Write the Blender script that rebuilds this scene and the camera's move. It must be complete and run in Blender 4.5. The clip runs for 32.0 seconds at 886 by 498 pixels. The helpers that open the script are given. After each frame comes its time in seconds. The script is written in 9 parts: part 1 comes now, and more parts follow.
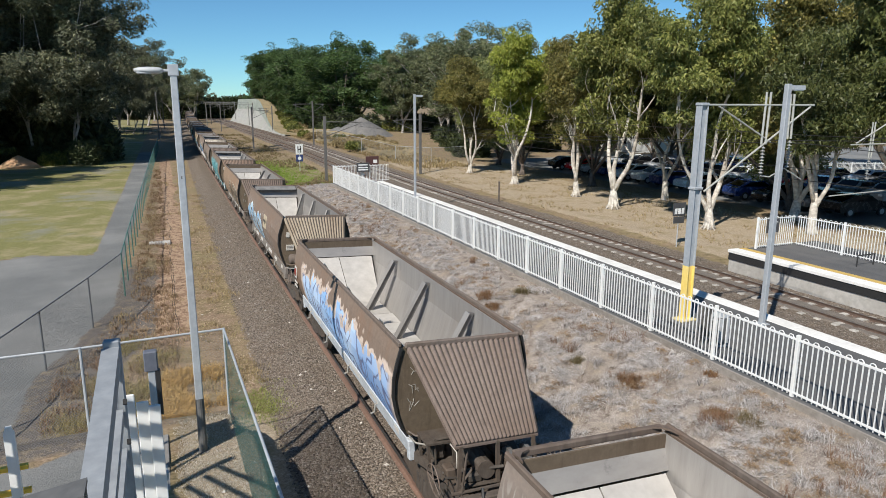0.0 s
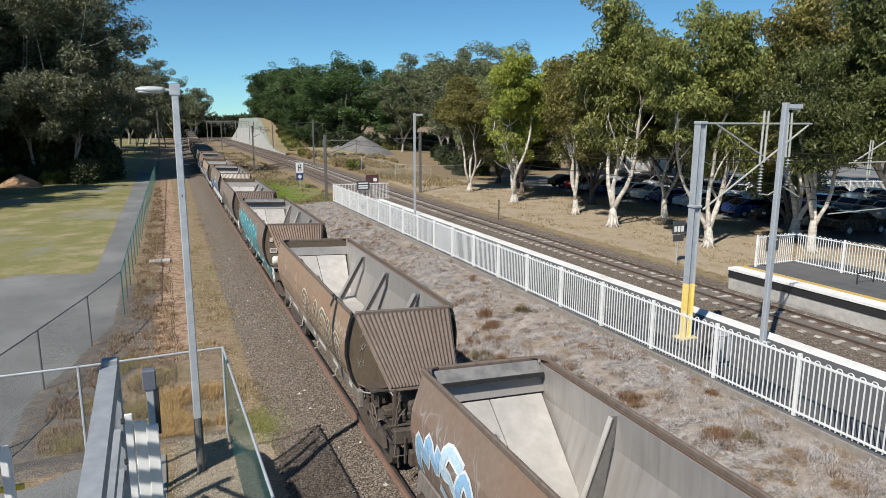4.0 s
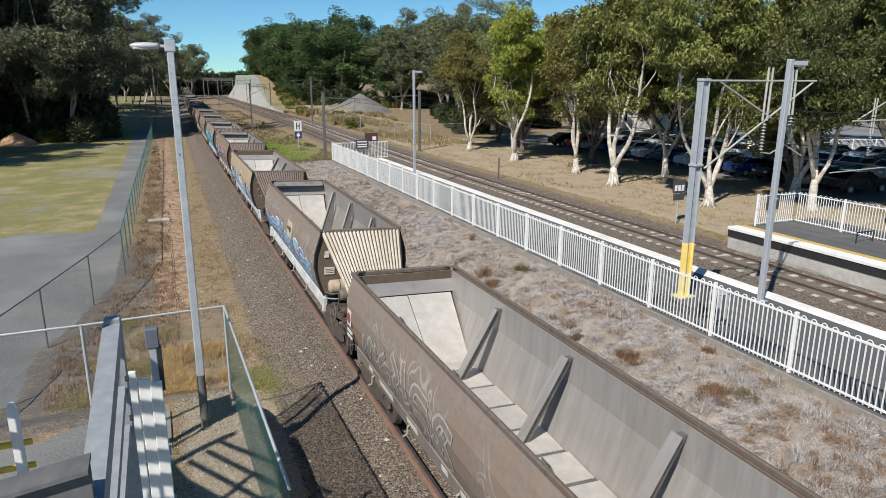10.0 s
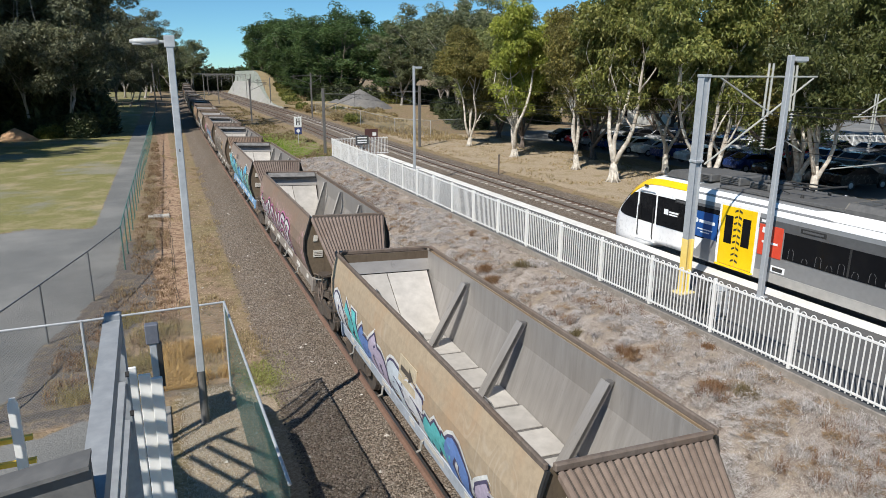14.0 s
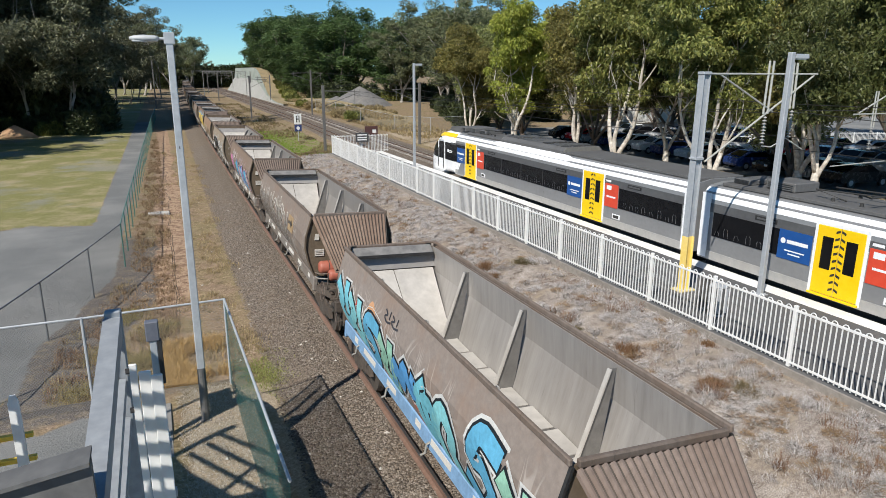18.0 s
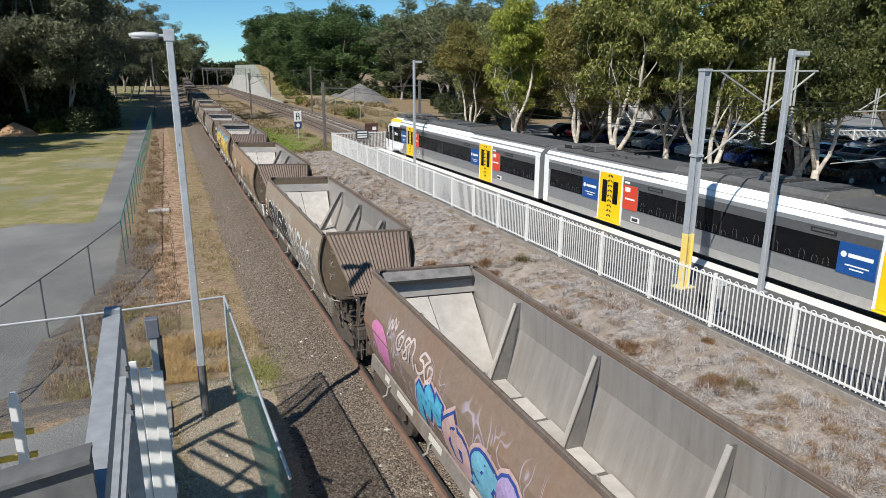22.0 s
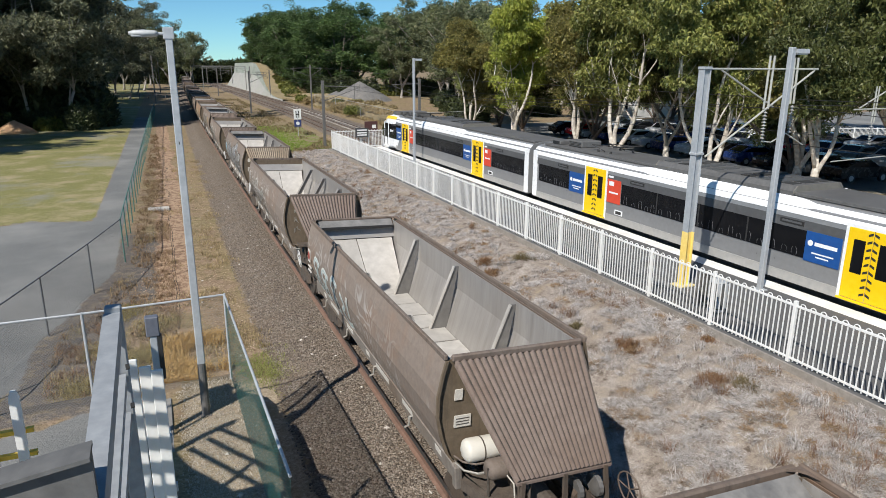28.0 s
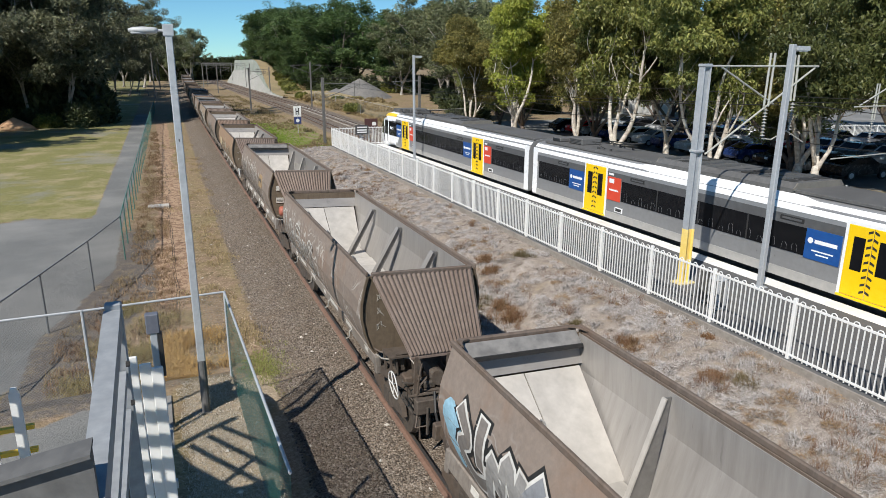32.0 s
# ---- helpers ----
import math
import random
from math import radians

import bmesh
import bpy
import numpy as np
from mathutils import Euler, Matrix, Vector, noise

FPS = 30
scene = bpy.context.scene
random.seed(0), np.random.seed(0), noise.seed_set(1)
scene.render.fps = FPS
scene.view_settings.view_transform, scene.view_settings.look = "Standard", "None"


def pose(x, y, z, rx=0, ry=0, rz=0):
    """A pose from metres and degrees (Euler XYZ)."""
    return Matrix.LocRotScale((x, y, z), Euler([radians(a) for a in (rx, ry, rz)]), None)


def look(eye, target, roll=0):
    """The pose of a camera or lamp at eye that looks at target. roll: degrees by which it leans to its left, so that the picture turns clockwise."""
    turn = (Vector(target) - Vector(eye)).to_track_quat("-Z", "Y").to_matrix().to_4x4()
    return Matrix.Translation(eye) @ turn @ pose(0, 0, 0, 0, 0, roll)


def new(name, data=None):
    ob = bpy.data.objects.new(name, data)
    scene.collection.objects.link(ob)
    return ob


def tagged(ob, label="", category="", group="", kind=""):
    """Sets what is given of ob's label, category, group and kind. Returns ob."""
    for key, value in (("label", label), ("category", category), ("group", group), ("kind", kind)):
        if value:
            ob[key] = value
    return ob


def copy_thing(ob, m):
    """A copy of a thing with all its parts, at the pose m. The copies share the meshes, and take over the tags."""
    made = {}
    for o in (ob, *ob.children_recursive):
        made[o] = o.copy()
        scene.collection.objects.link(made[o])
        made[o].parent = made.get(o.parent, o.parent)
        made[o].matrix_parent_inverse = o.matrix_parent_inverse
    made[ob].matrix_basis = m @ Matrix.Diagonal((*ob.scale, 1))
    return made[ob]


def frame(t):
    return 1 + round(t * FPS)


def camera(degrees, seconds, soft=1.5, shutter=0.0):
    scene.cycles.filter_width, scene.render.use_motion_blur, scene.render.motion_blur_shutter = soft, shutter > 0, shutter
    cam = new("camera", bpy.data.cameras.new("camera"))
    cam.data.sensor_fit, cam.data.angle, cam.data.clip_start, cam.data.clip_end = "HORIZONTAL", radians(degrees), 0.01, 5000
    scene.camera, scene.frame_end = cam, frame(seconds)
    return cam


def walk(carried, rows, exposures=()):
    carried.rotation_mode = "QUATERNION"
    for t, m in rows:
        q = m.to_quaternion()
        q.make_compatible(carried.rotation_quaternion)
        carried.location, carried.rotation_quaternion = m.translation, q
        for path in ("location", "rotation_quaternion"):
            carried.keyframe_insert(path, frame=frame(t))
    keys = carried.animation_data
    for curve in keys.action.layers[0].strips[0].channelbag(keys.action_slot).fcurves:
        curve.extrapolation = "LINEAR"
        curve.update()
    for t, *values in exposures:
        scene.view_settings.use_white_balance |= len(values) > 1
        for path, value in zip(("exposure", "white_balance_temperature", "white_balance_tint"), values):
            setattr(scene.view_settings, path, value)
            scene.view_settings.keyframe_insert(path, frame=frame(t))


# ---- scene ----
cam = camera(67.3, 32.0, soft=0.5)
EYE = (0.0, 0.0, 7.3)
# seconds, turn to the right of the track, tilt, lean (degrees)
TILTS = [(0, 23.10, -12.40, 0.23), (0.5, 23.10, -12.31, 0.23), (1, 23.10, -12.19, 0.23), (1.5, 23.10, -12.05, 0.22), (2, 23.10, -11.79, 0.22),
         (2.5, 23.10, -11.44, 0.21), (3, 23.10, -11.12, 0.21), (3.5, 23.11, -10.85, 0.20), (4.0, 23.11, -10.85, 0.20), (4.75, 23.13, -11.40, 0.20),
         (5.5, 23.14, -12.12, 0.19), (6, 23.14, -12.48, 0.19), (6.5, 23.15, -12.88, 0.19), (7, 23.15, -13.26, 0.19), (7.5, 23.16, -13.54, 0.20),
         (8, 23.16, -13.80, 0.20), (8.5, 23.16, -14.01, 0.20), (9, 23.16, -14.15, 0.20), (9.5, 23.15, -14.30, 0.20), (10, 23.15, -14.36, 0.20),
         (10.5, 23.15, -14.34, 0.20), (11, 23.15, -14.39, 0.20), (12, 23.15, -14.54, 0.21), (13, 23.15, -14.62, 0.21), (14, 23.15, -14.70, 0.22),
         (14.5, 23.15, -14.76, 0.23), (16.5, 23.15, -14.86, 0.24), (18, 23.15, -14.93, 0.24), (20, 23.14, -14.96, 0.24), (20.5, 23.14, -15.09, 0.24),
         (21, 23.14, -15.17, 0.24), (23, 23.15, -15.16, 0.25), (24, 23.15, -15.23, 0.25), (25.5, 23.15, -15.24, 0.25), (27.5, 23.16, -15.32, 0.24),
         (29, 23.16, -15.36, 0.24), (30, 23.16, -15.47, 0.24), (31, 23.16, -15.55, 0.24), (32, 23.16, -15.56, 0.25)]


def aim(yaw, tilt, lean):
    m = Matrix.Rotation(radians(-yaw), 4, "Z") @ Matrix.Rotation(radians(90 + tilt), 4, "X") @ Matrix.Rotation(radians(lean), 4, "Z")
    return Matrix.Translation(EYE) @ m


walk(cam, [(t, aim(a, b, c)) for t, a, b, c in TILTS])

# ---- light ----
SUN = Vector((0.56, 0.42, -0.71)).normalized()
world = bpy.data.worlds.new("sky")
scene.world = world
world.use_nodes = True
wn, wl = world.node_tree.nodes, world.node_tree.links
sky = wn.new("ShaderNodeTexSky")
sky.sky_type, sky.sun_disc = "NISHITA", False
sky.sun_elevation = math.asin(-SUN.z)
sky.sun_rotation = math.atan2(-SUN.x, -SUN.y)
sky.altitude, sky.air_density, sky.dust_density, sky.ozone_density = 2500, 1.0, 0.0, 2.0
wn["Background"].inputs["Strength"].default_value = 0.108
tone = wn.new("ShaderNodeMix")
tone.data_type, tone.blend_type = "RGBA", "MULTIPLY"
tone.inputs[0].default_value = 1.0
tone.inputs[7].default_value = (0.58, 0.94, 1.08, 1)
wl.new(sky.outputs["Color"], tone.inputs[6])
wl.new(tone.outputs[2], wn["Background"].inputs["Color"])
sun = new("sun", bpy.data.lights.new("sun", "SUN"))
sun.data.energy, sun.data.angle, sun.data.color = 6.3, radians(0.53), (1.0, 0.95, 0.87)
sun.matrix_world = look((-60, -45, 80), (-60 + SUN.x * 10, -45 + SUN.y * 10, 80 + SUN.z * 10))
scene.view_settings.exposure = -0.15


# ---- mesh helpers ----
class Shape:
    """Verts and faces of one part."""

    def __init__(self):
        self.v, self.f = [], []

    def add(self, verts, faces):
        n = len(self.v)
        self.v += [tuple(p) for p in verts]
        self.f += [tuple(n + i for i in q) for q in faces]
        return self

    def box(self, x0, x1, y0, y1, z0, z1, c=0.0):
        if c <= 0:
            return self.add([(x, y, z) for x in (x0, x1) for y in (y0, y1) for z in (z0, z1)],
                            [(0, 1, 3, 2), (4, 6, 7, 5), (0, 4, 5, 1), (2, 3, 7, 6), (0, 2, 6, 4), (1, 5, 7, 3)])
        vs, idx = [], {}
        for i, (x, sx) in enumerate(((x0, 1), (x1, -1))):
            for j, (y, sy) in enumerate(((y0, 1), (y1, -1))):
                for k, (z, sz) in enumerate(((z0, 1), (z1, -1))):
                    a, b, d = x + sx * c, y + sy * c, z + sz * c
                    for ax, p in enumerate(((x, b, d), (a, y, d), (a, b, z))):
                        idx[i, j, k, ax] = len(vs)
                        vs.append(p)
        fs = []
        ring = ((0, 0), (0, 1), (1, 1), (1, 0))
        for s in (0, 1):
            fs.append([idx[s, a, b, 0] for a, b in ring][::1 if s == 0 else -1])
            fs.append([idx[a, s, b, 1] for a, b in ring][::-1 if s == 0 else 1])
            fs.append([idx[a, b, s, 2] for a, b in ring][::1 if s == 0 else -1])
        for a in (0, 1):
            for b in (0, 1):
                fs.append((idx[0, a, b, 1], idx[1, a, b, 1], idx[1, a, b, 2], idx[0, a, b, 2])[::1 if a == b else -1])
                fs.append((idx[a, 0, b, 0], idx[a, 1, b, 0], idx[a, 1, b, 2], idx[a, 0, b, 2])[::-1 if a == b else 1])
                fs.append((idx[a, b, 0, 0], idx[a, b, 1, 0], idx[a, b, 1, 1], idx[a, b, 0, 1])[::1 if a == b else -1])
                for d in (0, 1):
                    q = (idx[a, b, d, 0], idx[a, b, d, 1], idx[a, b, d, 2])
                    fs.append(q if (a + b + d) % 2 else q[::-1])
        return self.add(vs, fs)

    def tube(self, p, q, r0, r1=None, n=8, cap=True):
        p, q = Vector(p), Vector(q)
        r1 = r0 if r1 is None else r1
        d = (q - p).normalized()
        a = d.orthogonal().normalized()
        b = d.cross(a)
        vs = []
        for c, r in ((p, r0), (q, r1)):
            for i in range(n):
                t = 2 * math.pi * (i + 0.5) / n
                vs.append(c + (a * math.cos(t) + b * math.sin(t)) * r)
        fs = [(i, (i + 1) % n, n + (i + 1) % n, n + i) for i in range(n)]
        if cap:
            fs += [tuple(range(n))[::-1], tuple(range(n, 2 * n))]
        return self.add(vs, fs)

    def path(self, pts, r, n=6, ends=None):
        """A bent tube through the points; r may be a list."""
        pts = [Vector(p) for p in pts]
        rs = r if isinstance(r, (list, tuple)) else [r] * len(pts)
        vs, fs = [], []
        for k, p in enumerate(pts):
            d = (pts[min(k + 1, len(pts) - 1)] - pts[max(k - 1, 0)]).normalized()
            a = d.cross(Vector((0.31, 0.95, 0.05))).normalized()
            b = d.cross(a)
            for i in range(n):
                t = 2 * math.pi * i / n
                vs.append(p + (a * math.cos(t) + b * math.sin(t)) * rs[k])
        m = len(pts)
        for k in range(m - 1):
            for i in range(n):
                fs.append((k * n + i, k * n + (i + 1) % n, (k + 1) * n + (i + 1) % n, (k + 1) * n + i))
        fs += [tuple(range(n))[::-1], tuple(range((m - 1) * n, m * n))]
        return self.add(vs, fs)

    def loft(self, rings, closed=True, caps=True):
        n = len(rings[0])
        vs = [p for r in rings for p in r]
        fs = []
        for k in range(len(rings) - 1):
            for i in range(n if closed else n - 1):
                fs.append((k * n + i, k * n + (i + 1) % n, (k + 1) * n + (i + 1) % n, (k + 1) * n + i))
        if caps and closed:
            fs += [tuple(range(n))[::-1], tuple(range((len(rings) - 1) * n, len(rings) * n))]
        return self.add(vs, fs)

    def prism(self, prof, y0, y1):
        """A profile of (x, z) drawn out along y."""
        return self.loft([[(x, y, z) for x, z in prof] for y in (y0, y1)])

    def prism_x(self, prof, x0, x1):
        """A profile of (y, z) drawn out along x."""
        return self.loft([[(x, y, z) for y, z in prof] for x in (x0, x1)])

    def wheel(self, c, r, w, axis="x", n=18, hub=0.0):
        p = Vector(c)
        d = Vector((1, 0, 0)) if axis == "x" else Vector((0, 1, 0)) if axis == "y" else Vector((0, 0, 1))
        return self.tube(p - d * w / 2, p + d * w / 2, r, r, n)

    def hoop(self, c, r, thick, axis="x", n=18, m=5):
        c = Vector(c)
        vs, fs = [], []
        for i in range(n):
            t = 2 * math.pi * i / n
            for j in range(m):
                u = 2 * math.pi * j / m
                rr = r + thick * math.cos(u)
                o = (thick * math.sin(u), rr * math.cos(t), rr * math.sin(t))
                o = o if axis == "x" else (o[1], o[0], o[2])
                vs.append(c + Vector(o))
        for i in range(n):
            for j in range(m):
                fs.append((i * m + j, i * m + (j + 1) % m, ((i + 1) % n) * m + (j + 1) % m, ((i + 1) % n) * m + j))
        return self.add(vs, fs)

    def mesh(self, name, material, smooth=False, fix=True):
        me = bpy.data.meshes.new(name)
        me.from_pydata(self.v, [], self.f)
        if fix:
            bm = bmesh.new()
            bm.from_mesh(me)
            bmesh.ops.recalc_face_normals(bm, faces=bm.faces)
            bm.to_mesh(me)
            bm.free()
        if material:
            me.materials.append(material)
        if smooth:
            me.shade_smooth()
        return me


def part(name, shape, material, parent, label="", smooth=False, kind="", fix=True):
    me = shape if isinstance(shape, bpy.types.Mesh) else shape.mesh(name, material, smooth, fix)
    ob = new(name, me)
    ob.parent = parent
    return tagged(ob, label=label, kind=kind)


def thing(name, label, category, m=None, group="", kind=""):
    ob = new(name)
    ob.empty_display_size = 0.2
    if m is not None:
        ob.matrix_basis = m
    return tagged(ob, label, category, group, kind)


def single(name, shape, material, label, category, group="", kind="", smooth=False, fix=True):
    ob = new(name, shape.mesh(name, material, smooth, fix))
    return tagged(ob, label, category, group, kind)


# ---- materials ----
class Nodes:
    def __init__(self, name):
        self.m = bpy.data.materials.new(name)
        self.m.use_nodes = True
        self.n, self.l = self.m.node_tree.nodes, self.m.node_tree.links
        self.bsdf = self.n["Principled BSDF"]
        self.coord = self.n.new("ShaderNodeTexCoord").outputs["Object"]

    def put(self, kind, **kw):
        nd = self.n.new(kind)
        for k, v in kw.items():
            nd.inputs[k.replace("_", " ")].default_value = v
        return nd

    def noise(self, scale, detail=4.0, rough=0.6, vec=None, distort=0.0):
        nd = self.put("ShaderNodeTexNoise", Scale=scale, Detail=detail, Roughness=rough, Distortion=distort)
        self.l.new(vec or self.coord, nd.inputs["Vector"])
        return nd.outputs["Fac"]

    def ramp(self, fac, stops):
        nd = self.n.new("ShaderNodeValToRGB")
        self.l.new(fac, nd.inputs["Fac"])
        els = nd.color_ramp.elements
        while len(els) < len(stops):
            els.new(0.5)
        for e, (p, c) in zip(els, stops):
            e.position = p
            e.color = (*c, 1) if len(c) == 3 else c
        return nd.outputs["Color"]

    def grey(self, fac, a, b, lo=0.0, hi=1.0):
        nd = self.put("ShaderNodeMapRange")
        nd.inputs["From Min"].default_value, nd.inputs["From Max"].default_value = a, b
        nd.inputs["To Min"].default_value, nd.inputs["To Max"].default_value = lo, hi
        self.l.new(fac, nd.inputs["Value"])
        return nd.outputs["Result"]

    def mix(self, fac, a, b, how="MIX"):
        nd = self.n.new("ShaderNodeMix")
        nd.data_type, nd.blend_type = "RGBA", how
        for k, v in ((0, fac), (6, a), (7, b)):
            if isinstance(v, (int, float)):
                nd.inputs[k].default_value = v
            elif isinstance(v, tuple):
                nd.inputs[k].default_value = (*v, 1)
            else:
                self.l.new(v, nd.inputs[k])
        return nd.outputs[2]

    def math(self, op, a, b=0.0):
        nd = self.n.new("ShaderNodeMath")
        nd.operation = op
        for k, v in ((0, a), (1, b)):
            if isinstance(v, (int, float)):
                nd.inputs[k].default_value = v
            else:
                self.l.new(v, nd.inputs[k])
        return nd.outputs[0]

    def sep(self):
        nd = self.n.new("ShaderNodeSeparateXYZ")
        self.l.new(self.coord, nd.inputs[0])
        return nd.outputs

    def stretch(self, x, y, z):
        nd = self.n.new("ShaderNodeMapping")
        nd.inputs["Scale"].default_value = (x, y, z)
        self.l.new(self.coord, nd.inputs["Vector"])
        return nd.outputs[0]

    def random(self):
        return self.n.new("ShaderNodeObjectInfo").outputs["Random"]

    def vary(self, col, amount):
        """Lighter or darker from object to object."""
        return self.mix(1.0, col, self.ramp(self.random(), [(0, (1 - amount,) * 3), (1, (1 + amount,) * 3)]), "MULTIPLY")

    def finish(self, col, rough=0.7, metal=0.0, bump=None, strength=0.3, dist=0.02, spec=0.5):
        b = self.bsdf.inputs
        if isinstance(col, tuple):
            b["Base Color"].default_value = (*col, 1)
        else:
            self.l.new(col, b["Base Color"])
        if isinstance(rough, (int, float)):
            b["Roughness"].default_value = rough
        else:
            self.l.new(rough, b["Roughness"])
        b["Metallic"].default_value = metal
        b["Specular IOR Level"].default_value = spec
        if bump is not None:
            nd = self.put("ShaderNodeBump", Strength=strength, Distance=dist)
            self.l.new(bump, nd.inputs["Height"])
            self.l.new(nd.outputs["Normal"], b["Normal"])
        return self.m


def surf(name, a, b, scale=6.0, rough=0.75, metal=0.0, dirt=None, amount=0.5, big=0.5, bump=0.25, dist=0.01, vary=0.0, spec=0.5, world=False):
    """Grain between two colours, wide stains over it, fine relief."""
    g = Nodes(name)
    if world:
        g.coord = g.n.new("ShaderNodeNewGeometry").outputs["Position"]
    fine = g.noise(scale, 5)
    col = g.ramp(fine, [(0.3, a), (0.7, b)])
    if dirt:
        wide = g.noise(big, 4, 0.65)
        col = g.mix(g.grey(wide, 0.45, 0.75, 0, amount), col, dirt)
    if vary:
        col = g.vary(col, vary)
    return g.finish(col, g.grey(fine, 0.2, 0.8, max(rough - 0.1, 0.05), min(rough + 0.1, 1)), metal, fine, bump, dist, spec)


STEEL = surf("galvanised_steel", (0.4, 0.42, 0.44), (0.52, 0.54, 0.56), 9, 0.5, 0.25, (0.3, 0.31, 0.33), 0.5, 1.5, 0.05)
POSTGREY = surf("grey_paint", (0.34, 0.37, 0.4), (0.44, 0.46, 0.48), 12, 0.65, 0.15, (0.28, 0.3, 0.32), 0.4, 2.0, 0.05)
WHITE = surf("white_paint", (0.74, 0.75, 0.74), (0.84, 0.84, 0.82), 8, 0.5, 0, (0.6, 0.58, 0.53), 0.4, 1.2, 0.05)
COPING = surf("white_coping", (0.72, 0.71, 0.68), (0.85, 0.84, 0.8), 10, 0.7, 0, (0.5, 0.47, 0.42), 0.5, 0.8, 0.1)
YELLOW = surf("yellow_paint", (0.8, 0.52, 0.05), (0.88, 0.6, 0.08), 9, 0.5, 0, (0.6, 0.45, 0.12), 0.4, 1.5, 0.05)
BLACK = surf("black_rubber", (0.015, 0.015, 0.016), (0.035, 0.034, 0.033), 20, 0.6)
CONCRETE = surf("concrete", (0.38, 0.36, 0.33), (0.52, 0.5, 0.46), 5, 0.85, 0, (0.24, 0.22, 0.19), 0.6, 0.6, 0.3)
ASPHALT_P = surf("platform_asphalt", (0.07, 0.07, 0.072), (0.13, 0.13, 0.13), 40, 0.85, 0, (0.18, 0.17, 0.16), 0.5, 0.5, 0.3)
RAIL_DULL = surf("rail_dull_brown", (0.12, 0.08, 0.06), (0.19, 0.13, 0.1), 14, 0.7, 0.2, (0.09, 0.07, 0.06), 0.5, 1.0, 0.2)
RAIL = surf("rail_rust", (0.15, 0.087, 0.063), (0.235, 0.145, 0.108), 14, 0.75, 0.1, (0.1, 0.068, 0.054), 0.5, 1.0, 0.2)
RAILTOP = surf("rail_polished", (0.3, 0.27, 0.25), (0.45, 0.42, 0.4), 20, 0.35, 0.9)
SLEEPER = surf("sleeper_concrete", (0.4, 0.38, 0.34), (0.56, 0.53, 0.48), 9, 0.9, 0, (0.25, 0.21, 0.17), 0.7, 1.3, 0.3, vary=0.15)
GREEN = surf("green_steel", (0.06, 0.16, 0.14), (0.1, 0.22, 0.19), 10, 0.5, 0.1)
WOODPOLE = surf("dark_steel_pole", (0.1, 0.1, 0.1), (0.18, 0.17, 0.16), 8, 0.7, 0.2)


# ---- plan ----
def smooth(a, b, x):
    t = min(max((x - a) / (b - a), 0.0), 1.0)
    return t * t * (3 - 2 * t)


def coal(y):
    """How far the freight track has bent to the right."""
    d = max(y, -40.0) - 10
    return 0.012 * d + 0.00006 * d * d


def main_line(y):
    """How far the passenger tracks have bent to the right."""
    return 2.0 * smooth(48, 125, y) + 0.012 * max(y - 120, 0)


COAL_X, TRACK_1, TRACK_2 = 4.73, 18.71, 22.05
FENCE_X, EDGE_X, PLAT_Z = 12.75, 17.28, 0.85
PLAT_END = 53.5


def left_fence(y):
    """x of the chain-link fence along the path."""
    return -3.35 + 1.0 * smooth(20.5, 24.1, y) * 0.92 + 0.87 * smooth(23.5, 28.5, y) + 0.9 * smooth(28, 84, y) + 0.016 * max(y - 84, 0)


G0, G1 = -0.45, 0.79


def raised(x, y):
    """1 on the raised verge at the foot of the stairs, 0 off it."""
    edge = 1.34 - 0.34 * smooth(12.7, 13.5, y)
    return (1 - smooth(edge, edge + 0.1 + 0.25 * smooth(12.7, 13.5, y), x)) * (1 - smooth(13.9, 16.3, y)) * smooth(-4.6, -3.8, x)


def height(x, y):
    u, v = x - coal(y), x - main_line(y)
    end = smooth(52, 66, y)
    h = -0.45 + 0.05 * noise.noise(Vector((x * 0.25, y * 0.25, 0))) + 0.05 * noise.noise(Vector((x * 0.9, y * 0.9, 3)))
    h += (G1 - G0) * raised(x, y)
    if u > 2.2:
        bed = smooth(2.2, 3.45, u) * (1 - smooth(6.1, 7.1, u))
        h = h + (-0.19 - h) * bed
        bank = smooth(6.9, 12.2, u) * (1 - end)
        lump = max(noise.noise(Vector((x * 0.9, y * 0.9, 41))), -0.2) + 0.6 * noise.noise(Vector((x * 2.1, y * 2.1, 42)))
        h += 0.19 * lump * smooth(7.1, 7.8, u) * (1 - smooth(11.2, 12.2, u)) * (1 - end)
        h += bank * 1.12 + 0.12 * end * smooth(6.9, 9, u)
    if v > 16.6:
        h = h + (-0.16 - h) * smooth(16.7, 17.4, v)
    if v > 24:
        w = smooth(24, 27, v)
        h = (1 - w) * h + w * (-0.05 + 0.12 * noise.noise(Vector((x * 0.15, y * 0.15, 7))) + 0.04 * noise.noise(Vector((x * 0.7, y * 0.7, 5))))
        h += 0.5 * smooth(70, 150, y) * smooth(27, 36, v)
    return h


def lines(*spans):
    out = []
    for a, b, step in spans:
        n = max(int(round((b - a) / step)), 1)
        out += [a + (b - a) * i / n for i in range(n)]
    return out + [spans[-1][1]]


